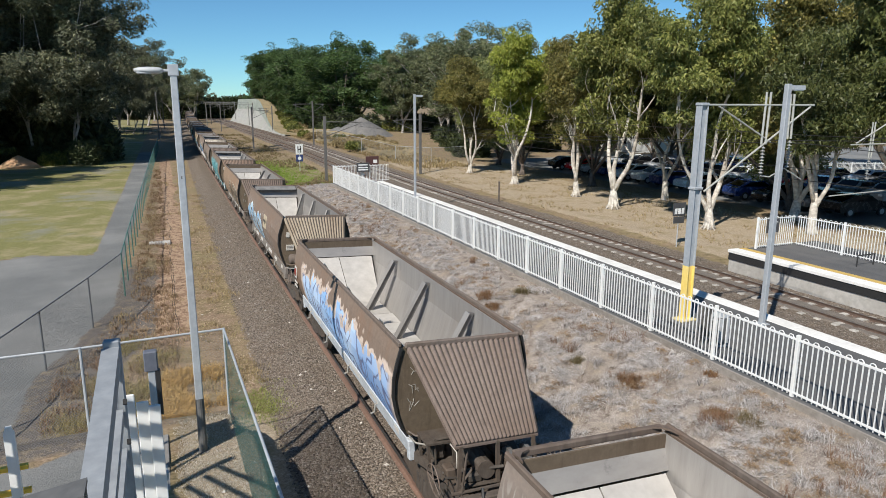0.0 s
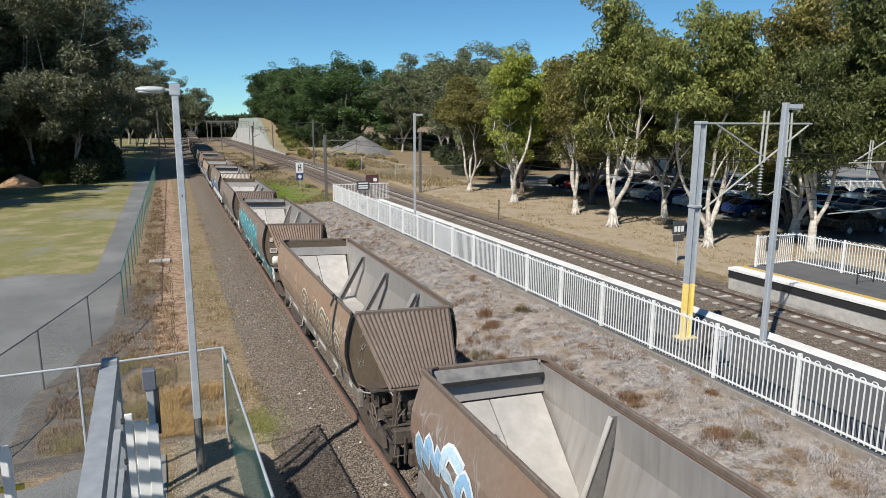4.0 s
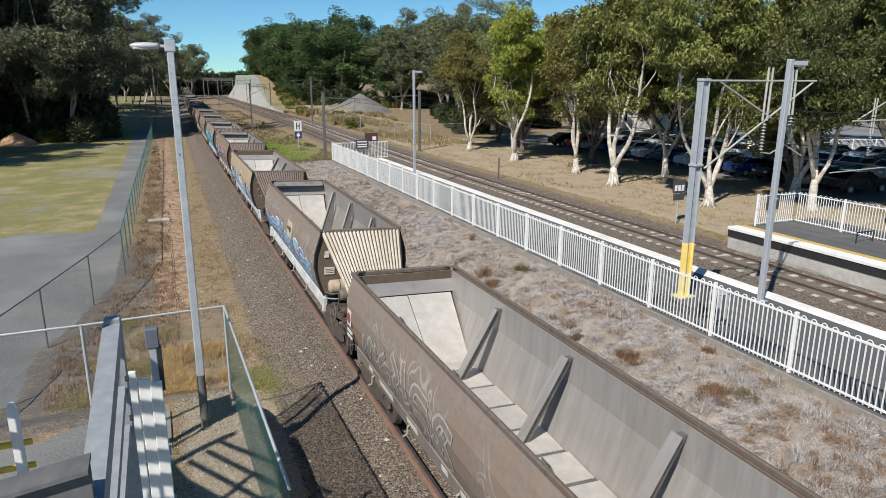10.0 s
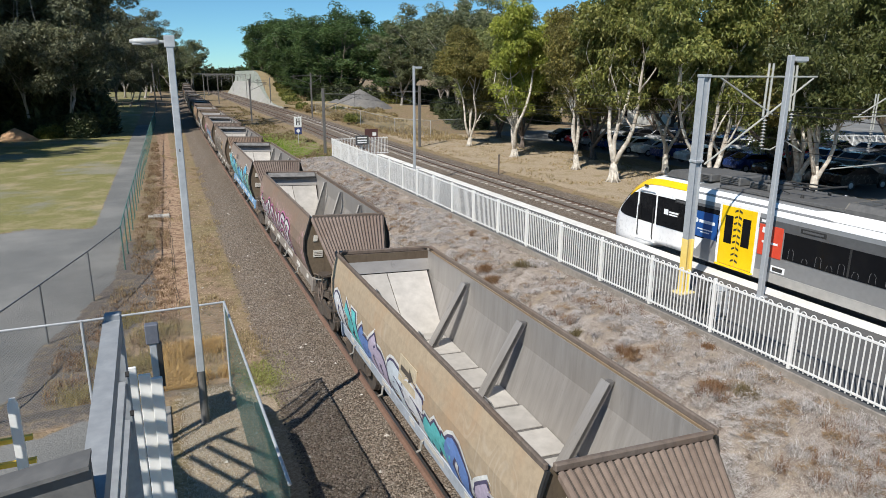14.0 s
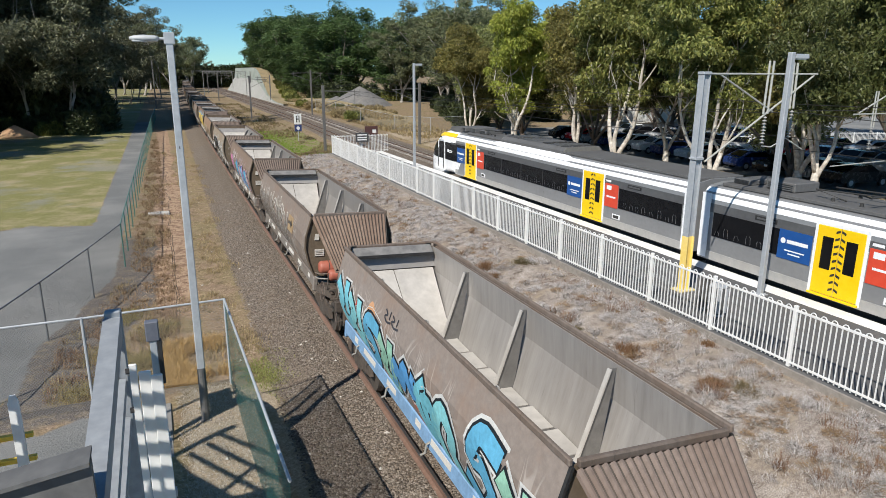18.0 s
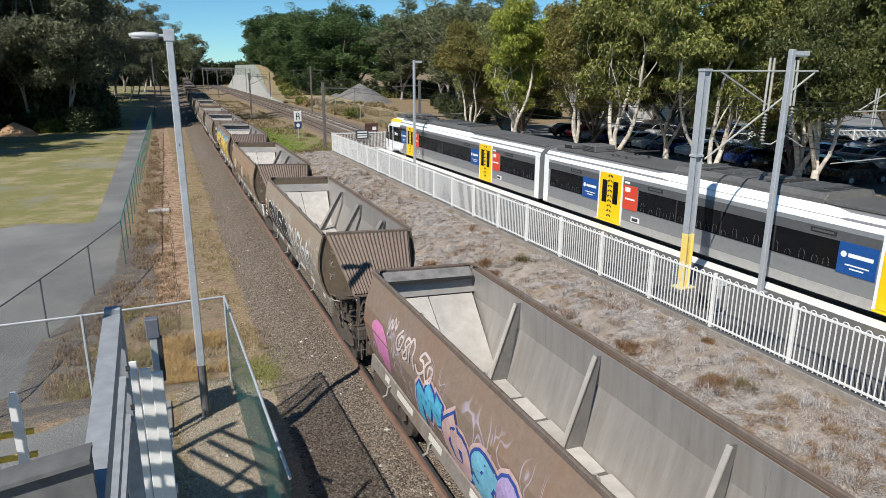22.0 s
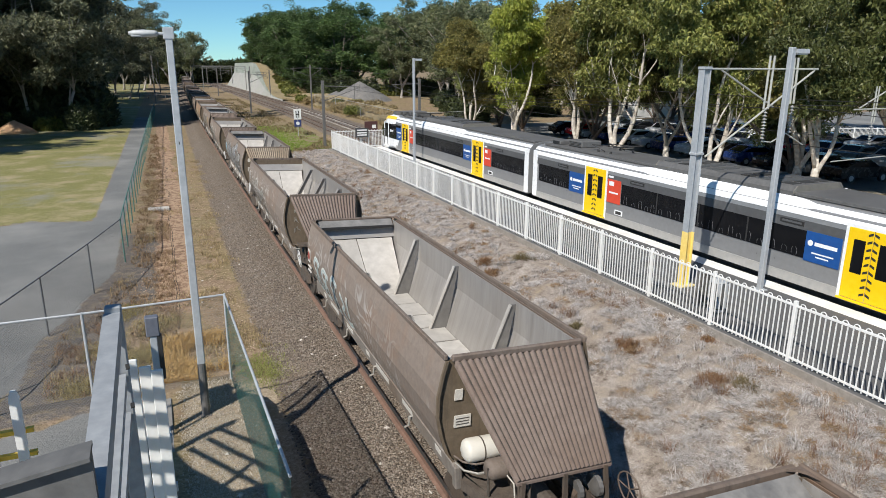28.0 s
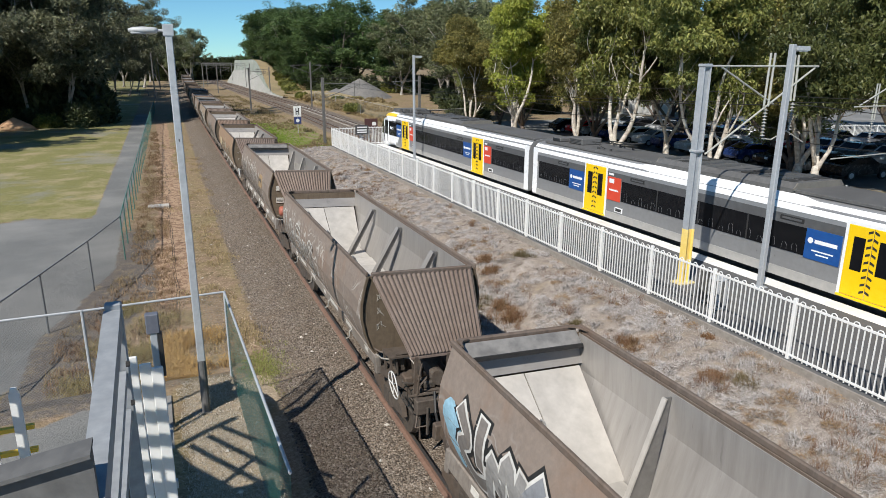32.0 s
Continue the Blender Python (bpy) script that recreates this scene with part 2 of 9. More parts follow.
def build_ground(material):
    xs = lines((-900, -120, 130), (-120, -30, 10), (-30, -9, 2), (-9, 0.6, 0.34), (0.6, 1.2, 0.1), (1.2, 1.5, 0.05), (1.5, 1.8, 0.1), (1.8, 14, 0.34), (14, 16.6, 1.3), (16.6, 30, 0.5), (30, 60, 1.5), (60, 140, 8), (140, 1100, 120))
    ys = lines((-120, -20, 20), (-20, 4, 3), (4, 34, 0.4), (34, 70, 0.8), (70, 130, 2.0), (130, 300, 8), (300, 700, 40), (700, 2600, 200))
    verts = [(x, y, height(x, y)) for y in ys for x in xs]
    n = len(xs)
    faces = [(j * n + i, j * n + i + 1, (j + 1) * n + i + 1, (j + 1) * n + i) for j in range(len(ys) - 1) for i in range(n - 1)]
    me = bpy.data.meshes.new("ground")
    me.from_pydata(verts, [], faces)
    za = np.zeros((len(verts), 4), dtype=np.float32)
    zb = np.zeros((len(verts), 4), dtype=np.float32)
    for k, (x, y, z) in enumerate(verts):
        w = 1 + 0.19 * raised(x, y)
        x, y = x * w, y * w
        u, v, fx = x - coal(y), x - main_line(y), left_fence(y)
        lawn = smooth(37, 39.5, y + 1.2 * noise.noise(Vector((x * 0.4, 0, 0)))) * (1 - smooth(-3.7, -3.1, x - 0.01 * (y - 37))) * (1 - smooth(300, 360, y)) if x < 0 else 0
        asph = (1 - smooth(fx - 0.7, fx - 0.2, x)) * smooth(17.5, 19.5, y + x * 0.35 + 2.6) * (1 - smooth(105, 125, y)) * (1 - lawn)
        asph = max(asph, (1 - smooth(15.1, 15.5, y - 0.41 * (x + 3.64))) * (1 - smooth(-1.7, -1.4, x)), smooth(38, 42, x) * (1 - smooth(75, 84, y)))
        stone = smooth(1.7, 2.5, u) * (1 - smooth(6.9, 7.5, u)) + smooth(17.0, 17.5, v) * (1 - smooth(23.6, 25.2, v))
        dead = smooth(6.9, 7.5, u) * (1 - smooth(17.2, 17.4, v)) * (1 - smooth(54, 62, y))
        green = smooth(7.2, 8.2, u) * (1 - smooth(15.5, 17.0, v)) * smooth(56, 63, y) * (1 - smooth(84, 96, y))
        xd = x - 0.008 * (y - 25) + 0.45 * noise.noise(Vector((0, y * 0.16, 11))) + 0.2 * noise.noise(Vector((x, y * 0.6, 12)))
        dirt = smooth(-0.85, -0.25, xd) * (1 - smooth(0.55, 1.15, xd)) * smooth(20, 24, y) * (1 - smooth(90, 110, y))
        pale = smooth(24.6, 26.0, v) * (1 - smooth(34, 39, x)) * (1 - smooth(70, 90, y))
        sand = smooth(-0.2, 0.1, x) * (1 - smooth(1.9, 2.4, x)) * (1 - smooth(15.9, 16.5, y))
        za[k] = (asph, max(lawn, 0), min(stone, 1), max(pale, sand))
        grit = smooth(fx - 0.9, fx - 0.4, x) * (1 - smooth(fx + 1.3, fx + 2.4, x)) * smooth(15.4, 16.2, y) * (1 - smooth(30, 38, y))
        zb[k] = (dead, green, dirt, grit)
    for nm, arr in (("zone_a", za), ("zone_b", zb)):
        at = me.attributes.new(nm, "FLOAT_COLOR", "POINT")
        at.data.foreach_set("color", arr.ravel())
    me.materials.append(material)
    me.shade_smooth()
    ob = new("ground", me)
    return tagged(ob, "dry grass, bare earth, ballast and worn asphalt ground", "ground", kind="structure")


def ground_material():
    g = Nodes("ground_mix")
    g.coord = g.n.new("ShaderNodeNewGeometry").outputs["Position"]
    za, zb = g.n.new("ShaderNodeAttribute"), g.n.new("ShaderNodeAttribute")
    za.attribute_name, zb.attribute_name = "zone_a", "zone_b"
    sa, sb = g.n.new("ShaderNodeSeparateColor"), g.n.new("ShaderNodeSeparateColor")
    g.l.new(za.outputs["Color"], sa.inputs[0])
    g.l.new(zb.outputs["Color"], sb.inputs[0])
    n1, n2, n3, n4 = g.noise(14, 6, 0.7), g.noise(1.3, 5, 0.65), g.noise(0.22, 4, 0.6), g.noise(45, 3, 0.7)
    # dry grass over earth
    straw = g.ramp(n1, [(0.28, (0.12, 0.09, 0.055)), (0.5, (0.27, 0.21, 0.12)), (0.72, (0.42, 0.34, 0.21))])
    earth = g.ramp(n1, [(0.3, (0.17, 0.12, 0.085)), (0.7, (0.36, 0.27, 0.19))])
    base = g.mix(g.grey(n2, 0.42, 0.6), straw, earth)
    base = g.mix(g.grey(n3, 0.5, 0.68, 0, 0.45), base, (0.2, 0.19, 0.08))
    edge = g.math("MULTIPLY", g.math("SUBTRACT", g.noise(2.2, 5, 0.7), 0.5), 1.1)

    def zone(out, col, base):
        w = g.grey(g.math("ADD", out, edge), 0.4, 0.6)
        w = g.math("MULTIPLY", w, g.grey(out, 0.02, 0.15))
        return g.mix(w, base, col)

    mott = g.noise(2.6, 6, 0.75)
    base = g.mix(1.0, base, g.ramp(mott, [(0.3, (0.38, 0.36, 0.34)), (0.48, (0.9, 0.88, 0.85)), (0.7, (1.25, 1.25, 1.2))]), "MULTIPLY")
    pale = g.ramp(n1, [(0.28, (0.17, 0.13, 0.09)), (0.5, (0.38, 0.305, 0.215)), (0.72, (0.56, 0.475, 0.365))])
    pale = g.mix(g.grey(g.noise(0.8, 5, 0.7), 0.5, 0.65, 0, 0.7), pale, (0.25, 0.2, 0.1))
    base = zone(za.outputs["Alpha"], pale, base)
    lawn = g.ramp(n1, [(0.3, (0.11, 0.108, 0.036)), (0.55, (0.22, 0.21, 0.08)), (0.75, (0.33, 0.295, 0.145))])
    lawn = g.mix(g.grey(g.noise(0.3, 5, 0.7), 0.48, 0.66), lawn, g.ramp(n1, [(0.3, (0.26, 0.21, 0.12)), (0.7, (0.4, 0.34, 0.2))]))
    lawn = g.mix(g.grey(g.noise(0.11, 5, 0.7), 0.52, 0.62, 0, 0.75), lawn, g.ramp(n1, [(0.3, (0.17, 0.165, 0.13)), (0.7, (0.3, 0.29, 0.23))]))
    base = zone(sa.outputs[1], lawn, base)
    grit = g.ramp(n4, [(0.3, (0.055, 0.048, 0.042)), (0.55, (0.15, 0.13, 0.115)), (0.72, (0.34, 0.31, 0.28))])
    grit = g.mix(g.grey(mott, 0.5, 0.62, 0, 0.5), grit, g.ramp(n1, [(0.3, (0.2, 0.15, 0.09)), (0.7, (0.42, 0.34, 0.21))]))
    base = zone(zb.outputs["Alpha"], grit, base)
    dirt = g.ramp(mott, [(0.3, (0.1, 0.065, 0.045)), (0.44, (0.24, 0.15, 0.1)), (0.56, (0.42, 0.3, 0.2)), (0.64, (0.36, 0.25, 0.16)), (0.75, (0.16, 0.12, 0.08))])
    base = zone(sb.outputs[2], dirt, base)
    dead = g.ramp(n4, [(0.3, (0.11, 0.09, 0.078)), (0.5, (0.32, 0.283, 0.25)), (0.7, (0.56, 0.51, 0.46))])
    dead = g.mix(g.grey(n2, 0.5, 0.66, 0, 0.8), dead, g.ramp(n1, [(0.3, (0.17, 0.13, 0.09)), (0.7, (0.34, 0.28, 0.2))]))
    dead = g.mix(1.0, dead, g.ramp(mott, [(0.34, (0.3, 0.26, 0.22)), (0.46, (0.8, 0.76, 0.73)), (0.62, (1.2, 1.2, 1.2))]), "MULTIPLY")
    base = zone(sb.outputs[0], dead, base)
    green = g.ramp(g.noise(5, 6, 0.75), [(0.3, (0.07, 0.09, 0.02)), (0.5, (0.15, 0.19, 0.035)), (0.62, (0.3, 0.25, 0.12))])
    green = g.mix(g.grey(mott, 0.5, 0.58, 0, 0.85), green, straw)
    green = g.mix(g.grey(g.noise(0.7, 4, 0.6), 0.5, 0.6, 0, 0.8), green, earth)
    base = zone(sb.outputs[1], green, base)
    vor = g.n.new("ShaderNodeTexVoronoi")
    vor.inputs["Scale"].default_value = 25.0
    g.l.new(g.coord, vor.inputs["Vector"])
    stone = g.ramp(vor.outputs["Color"], [(0.15, (0.075, 0.06, 0.048)), (0.5, (0.205, 0.172, 0.142)), (0.85, (0.38, 0.335, 0.285))])
    stone = g.mix(g.grey(n2, 0.4, 0.7, 0.1, 0.7), stone, (0.2, 0.145, 0.1))
    stone = g.mix(g.grey(vor.outputs["Distance"], 0.4, 0.85, 0, 0.6), stone, (0.06, 0.05, 0.04))
    base = zone(sa.outputs[2], stone, base)
    tar = g.ramp(n4, [(0.3, (0.125, 0.13, 0.13)), (0.7, (0.2, 0.2, 0.192))])
    tar = g.mix(g.grey(n3, 0.4, 0.7, 0, 0.6), tar, (0.3, 0.295, 0.28))
    base = zone(sa.outputs[0], tar, base)
    rough = g.math("ADD", g.math("MULTIPLY", n1, 0.2), 0.78)
    bump = g.math("ADD", g.math("MULTIPLY", n1, 0.6), g.math("MULTIPLY", g.math("SUBTRACT", 1.0, vor.outputs["Distance"]), g.math("MULTIPLY", sa.outputs[2], 0.9)))
    return g.finish(base, rough, 0, bump, 0.7, 0.06, 0.25)


ground = build_ground(ground_material())


# ---- tracks ----
def track(name, x0, bend, y0, y1, label, near=None):
    ob = thing(name, label, "railway track", kind="structure")
    ys = lines((y0, 60, 4), (60, y1, 10))
    for side in (-1, 1):
        s, t = Shape(), Shape()
        for dst, prof in ((s, [(-0.073, -0.19), (0.073, -0.19), (0.073, -0.17), (0.012, -0.14), (0.012, -0.035), (0.036, -0.028), (0.036, -0.006), (-0.036, -0.006), (-0.036, -0.028), (-0.012, -0.035), (-0.012, -0.14), (-0.073, -0.17)]),
                          (t, [(-0.03, -0.006), (0.03, -0.006), (0.03, 0.0), (-0.03, 0.0)])):
            dst.loft([[(x0 + bend(y) + side * 0.569 + a, y, b) for a, b in prof] for y in ys])
        rail = part("rail", s, RAIL if x0 == COAL_X else RAIL_DULL, ob, "rust-brown steel rail")
        part("rail_head", t, RAILTOP, rail, "polished running surface")
    return ob


track_freight = track("track_freight", COAL_X, coal, -60, 420, "rusty narrow-gauge freight track on grey ballast")
track_near = track("track_platform_near", TRACK_1, main_line, -60, 420, "narrow-gauge track along the fenced platform")
track_far = track("track_platform_far", TRACK_2, main_line, -60, 420, "narrow-gauge track with pale concrete sleepers")


def sleepers(ob, x0, bend, y0, y1):
    me = Shape().prism([(-1.05, -0.2), (1.05, -0.2), (1.03, -0.1), (-1.03, -0.1)], -0.11, 0.11).mesh("sleeper", SLEEPER)
    y = y0
    while y < y1:
        s = new("sleeper", me)
        s.parent = ob
        s.location = (x0 + bend(y), y, -0.02 + 0.008 * math.sin(y * 7.3))
        y += 0.685
    return ob


# ---- platforms ----
def build_platform():
    ob = thing("platform_near", "asphalt station platform with a white coping edge", "platform", kind="structure")
    def fx(y):
        return FENCE_X + 0.0058 * (y - 10) - 0.12
    ys = lines((-40, PLAT_END, 6))
    s = Shape()
    s.loft([[(fx(y), y, -0.4), (EDGE_X - 0.6, y, -0.4), (EDGE_X - 0.6, y, PLAT_Z), (fx(y), y, PLAT_Z)] for y in ys])
    part("platform_surface", s, ASPHALT_P, ob)
    s = Shape().loft([[(fx(y) - 0.06, y, -0.35), (fx(y), y, -0.35), (fx(y), y, PLAT_Z + 0.01), (fx(y) - 0.06, y, PLAT_Z + 0.01)] for y in ys])
    part("platform_kerb", s, surf("kerb_grime", (0.22, 0.2, 0.175), (0.34, 0.31, 0.28), 7, 0.9, 0, (0.13, 0.11, 0.09), 0.7, 0.8, 0.3), ob, "weathered concrete kerb")
    y, n = -40.0, 0
    while y < PLAT_END - 0.1:
        l = min(2.95, PLAT_END - y)
        s = Shape().box(EDGE_X - 0.596, EDGE_X, y + 0.006, y + l - 0.006, PLAT_Z - 0.12, PLAT_Z + 0.004, 0.012)
        part("coping_slab", s, COPING, ob)
        y += 2.95
    s = Shape().box(EDGE_X - 0.58, EDGE_X - 0.12, -40, PLAT_END, -0.5, PLAT_Z - 0.12)
    part("platform_wall", s, CONCRETE, ob)
    return ob


build_platform()


def build_platform_2():
    ob = thing("platform_far", "second asphalt platform with yellow line and white edge", "platform", kind="structure")
    y1 = 22.1
    part("platform_surface", Shape().box(24.45, 29.0, -40, y1 - 0.15, -0.4, PLAT_Z), ASPHALT_P, ob)
    part("tactile_line", Shape().box(24.1, 24.45, -40, y1 - 0.1, PLAT_Z - 0.1, PLAT_Z + 0.004), surf("ochre_line", (0.5, 0.33, 0.08), (0.62, 0.43, 0.13), 12, 0.8, 0, (0.4, 0.3, 0.15), 0.5, 1.0), ob, "worn ochre tactile line")
    y = -40.0
    while y < y1 - 0.1:
        l = min(2.95, y1 - y)
        part("coping_slab", Shape().box(23.5, 24.1, y + 0.005, y + l - 0.005, PLAT_Z - 0.13, PLAT_Z + 0.004, 0.012), COPING, ob)
        y += 2.95
    part("nosing", Shape().box(23.54, 24.1, -40, y1 - 0.03, PLAT_Z - 0.446, PLAT_Z - 0.134), BLACK, ob, "black recessed nosing under the edge")
    part("platform_wall", Shape().box(23.575, 24.3, -40, y1 - 0.05, -0.5, PLAT_Z - 0.45), CONCRETE, ob, "stained concrete face")
    return ob


build_platform_2()


# ---- white picket fences ----
FENCE_H, BAY = 1.42, 2.4


def picket_fence(name, label, bays, split=11):
    """A run of bays (x, y, z, turn): posts, and panels of looped pickets; the first bays have single pickets."""
    ob = thing(name, label, "fence")
    h, n = FENCE_H, 18
    step = BAY / (n + 1)
    r = step / 2
    post = Shape().box(-0.04, 0.04, -0.04, 0.04, -0.02, h + 0.03, 0.006).mesh("post", WHITE)
    rails = Shape().box(-0.02, 0.02, 0.04, BAY - 0.04, h - 0.105, h - 0.06).mesh("top_rail", WHITE)
    low = Shape().box(-0.02, 0.02, 0.04, BAY - 0.04, 0.08, 0.12).mesh("bottom_rail", WHITE)
    loop_pts = [(0, -r * math.cos(a), h - 0.055 + 0.9 * r * math.sin(a)) for a in [math.pi * k / 6 for k in range(7)]]
    pair = Shape().box(-0.011, 0.011, -r - 0.011, -r + 0.011, 0.03, h - 0.045).box(-0.011, 0.011, r - 0.011, r + 0.011, 0.03, h - 0.045).path(loop_pts, 0.012, 5)
    one = pair.mesh("picket", WHITE)
    allp = Shape()
    for i in range(0, n, 2):
        allp.add([(x, y + (i + 1.5) * step, z) for x, y, z in pair.v], pair.f)
    joined = allp.mesh("picket_infill", WHITE)
    for k, (x, y, z, turn) in enumerate(bays):
        m = pose(x, y, z, 0, 0, turn)
        o = new("post", post)
        o.parent, o.matrix_basis = ob, m
        pn = new("top_rail", rails)
        pn.parent, pn.matrix_basis = ob, m
        q = new("bottom_rail", low)
        q.parent = pn
        if k < split:
            for i in range(0, n, 2):
                q = new("picket", one)
                q.parent, q.location = pn, (0, (i + 1.5) * step, 0)
        else:
            q = new("picket_infill", joined)
            q.parent = pn
            tagged(q, kind="stuff")
    return ob


picket_fence("platform_fence", "white looped picket fence along the platform", [(FENCE_X + 0.0058 * (2.57 + 2.4 * i - 10), 2.57 + 2.4 * i, PLAT_Z, -0.33) for i in range(1, 21)], 14)
picket_fence("platform_end_fence", "white picket fence closing the platform end", [(FENCE_X + 0.3 + BAY * i, PLAT_END - 0.1, PLAT_Z, -90) for i in range(2)], 2)
picket_fence("second_platform_fence", "white looped picket fence round the second platform", [(24.75, 21.7, PLAT_Z, -90)] + [(27.2, 21.7 - BAY * i, PLAT_Z, 0) for i in range(1, 12)], 5)


# ---- poles ----
def street_lamp(x, y, z, h, arm, name="street_lamp", label="grey steel lamp post with a flat head"):
    ob = thing(name, label, "lamp post", pose(x, y, z))
    part("base_plate", Shape().box(-0.16, 0.16, -0.16, 0.16, 0, 0.03, 0.006), POSTGREY, ob)
    part("pole", Shape().box(-0.075, 0.075, -0.075, 0.075, 0.0, h, 0.015), POSTGREY, ob)
    s = Shape().prism_x([(-0.12, 0.0), (0.12, 0.0), (0.1, 0.12), (-0.1, 0.12)], min(arm * 0.15, arm), max(arm * 0.15, arm))
    head = part("lamp_head", s, POSTGREY, ob)
    head.location = (0, 0, h - 0.16)
    d = part("diffuser", Shape().box(min(arm * 0.3, arm * 0.95), max(arm * 0.3, arm * 0.95), -0.08, 0.08, -0.03, 0.0), surf("lamp_glass", (0.6, 0.6, 0.58), (0.7, 0.7, 0.68), 9, 0.3), head, "frosted diffuser")
    return ob


street_lamp(16.27, 13.75, PLAT_Z, 7.0, 0.55)
street_lamp(16.45, 43.6, PLAT_Z, 7.0, 0.55)


# ---- hopper wagon ----
def steel_paint(name, a, b, rust, seed=0):
    g = Nodes(name)
    fine, wide = g.noise(9, 6, 0.7), g.noise(0.9, 5, 0.65, g.stretch(1, 1, 0.45))
    streak = g.noise(3.0, 5, 0.7, g.stretch(2.5, 2.5, 0.25))
    col = g.ramp(fine, [(0.3, a), (0.7, b)])
    col = g.mix(g.grey(wide, 0.45, 0.68, 0, 0.7), col, rust)
    col = g.mix(g.grey(streak, 0.52, 0.7, 0, 0.5), col, tuple(c * 0.55 for c in a))
    col = g.vary(col, 0.12)
    return g.finish(col, 0.72, 0.15, fine, 0.15, 0.01, 0.35)


def scoured(name, a, b):
    """Steel rubbed bright by coal, streaked down the slope."""
    g = Nodes(name)
    streak, fine = g.noise(1.6, 5, 0.65, g.stretch(1, 5, 0.5)), g.noise(14, 4, 0.6)
    col = g.ramp(streak, [(0.3, a), (0.7, b)])
    col = g.mix(g.grey(g.noise(0.45, 3, 0.5), 0.5, 0.75, 0, 0.35), col, (0.3, 0.262, 0.225))
    col = g.mix(g.grey(g.noise(5, 5, 0.7, g.stretch(1, 2.5, 0.3)), 0.62, 0.72, 0, 0.4), col, (0.13, 0.125, 0.12))
    col = g.vary(col, 0.06)
    return g.finish(col, g.grey(streak, 0.3, 0.7, 0.36, 0.5), 0.25, fine, 0.05, 0.005, 0.5)


RIM = steel_paint("wagon_rim_steel", (0.135, 0.108, 0.09), (0.2, 0.162, 0.138), (0.165, 0.112, 0.08))
END = steel_paint("wagon_end_steel", (0.13, 0.1, 0.07), (0.18, 0.14, 0.1), (0.1, 0.07, 0.048))
FRAME = steel_paint("wagon_frame_steel", (0.075, 0.06, 0.05), (0.13, 0.108, 0.09), (0.13, 0.088, 0.06))
LINER = scoured("scoured_steel", (0.285, 0.27, 0.255), (0.385, 0.368, 0.35))
LIPSTEEL = surf("dusty_lip_steel", (0.15, 0.145, 0.14), (0.24, 0.232, 0.22), 6, 0.6, 0.2, (0.4, 0.385, 0.36), 0.6, 2.2, 0.1)
PLATE = surf("pale_liner_plate", (0.41, 0.39, 0.362), (0.54, 0.515, 0.48), 4, 0.55, 0.1, (0.33, 0.305, 0.27), 0.3, 0.6, 0.1, vary=0.1)
GUSSET = surf("dull_gusset_steel", (0.14, 0.136, 0.13), (0.22, 0.213, 0.203), 6, 0.55, 0.2, (0.13, 0.125, 0.12), 0.4, 1.5)
RIB = surf("dark_rib_steel", (0.13, 0.125, 0.12), (0.22, 0.21, 0.2), 8, 0.55, 0.3, (0.08, 0.075, 0.07), 0.5, 2)
# dark colour that stands for the shade in the hood corrugations
GROOVE_SHADE = surf("caked_coal_dust", (0.05, 0.042, 0.036), (0.1, 0.085, 0.07), 14, 0.9, 0, (0.14, 0.1, 0.075), 0.6, 2.0)
WHEELST = surf("wheel_steel", (0.07, 0.06, 0.055), (0.14, 0.12, 0.1), 9, 0.6, 0.4)
PALE = surf("pale_handle", (0.55, 0.52, 0.47), (0.7, 0.67, 0.62), 12, 0.5)
PALE_TAG = surf("faded_tag_paint", (0.3, 0.28, 0.25), (0.42, 0.4, 0.36), 20, 0.7)
HANDWHEEL = surf("white_handwheel_paint", (0.55, 0.54, 0.52), (0.7, 0.69, 0.66), 14, 0.5)
HANDLE = surf("worn_grey_handle", (0.3, 0.28, 0.25), (0.44, 0.42, 0.38), 12, 0.5, 0.3)
NOTICE = surf("notice_plate", (0.5, 0.475, 0.43), (0.66, 0.63, 0.58), 30, 0.6)
HOODS = {n: steel_paint("hood_" + n, a, b, c) for n, a, b, c in (
    ("grey", (0.18, 0.14, 0.12), (0.25, 0.195, 0.168), (0.165, 0.115, 0.09)),
    ("rust", (0.225, 0.158, 0.118), (0.33, 0.24, 0.185), (0.18, 0.11, 0.075)),
    ("tan", (0.33, 0.27, 0.2), (0.44, 0.37, 0.285), (0.27, 0.19, 0.125)),
    ("cream", (0.48, 0.43, 0.36), (0.6, 0.55, 0.47), (0.36, 0.28, 0.2)),
    ("brown", (0.19, 0.145, 0.12), (0.26, 0.2, 0.165), (0.16, 0.115, 0.09)))}
RIMLEN, PITCH = 10.2, 13.55
# wagons of the older, lower build
LOW_BUILD = (0, 2, 3, 4, 6, 11, 12, 14, 15)


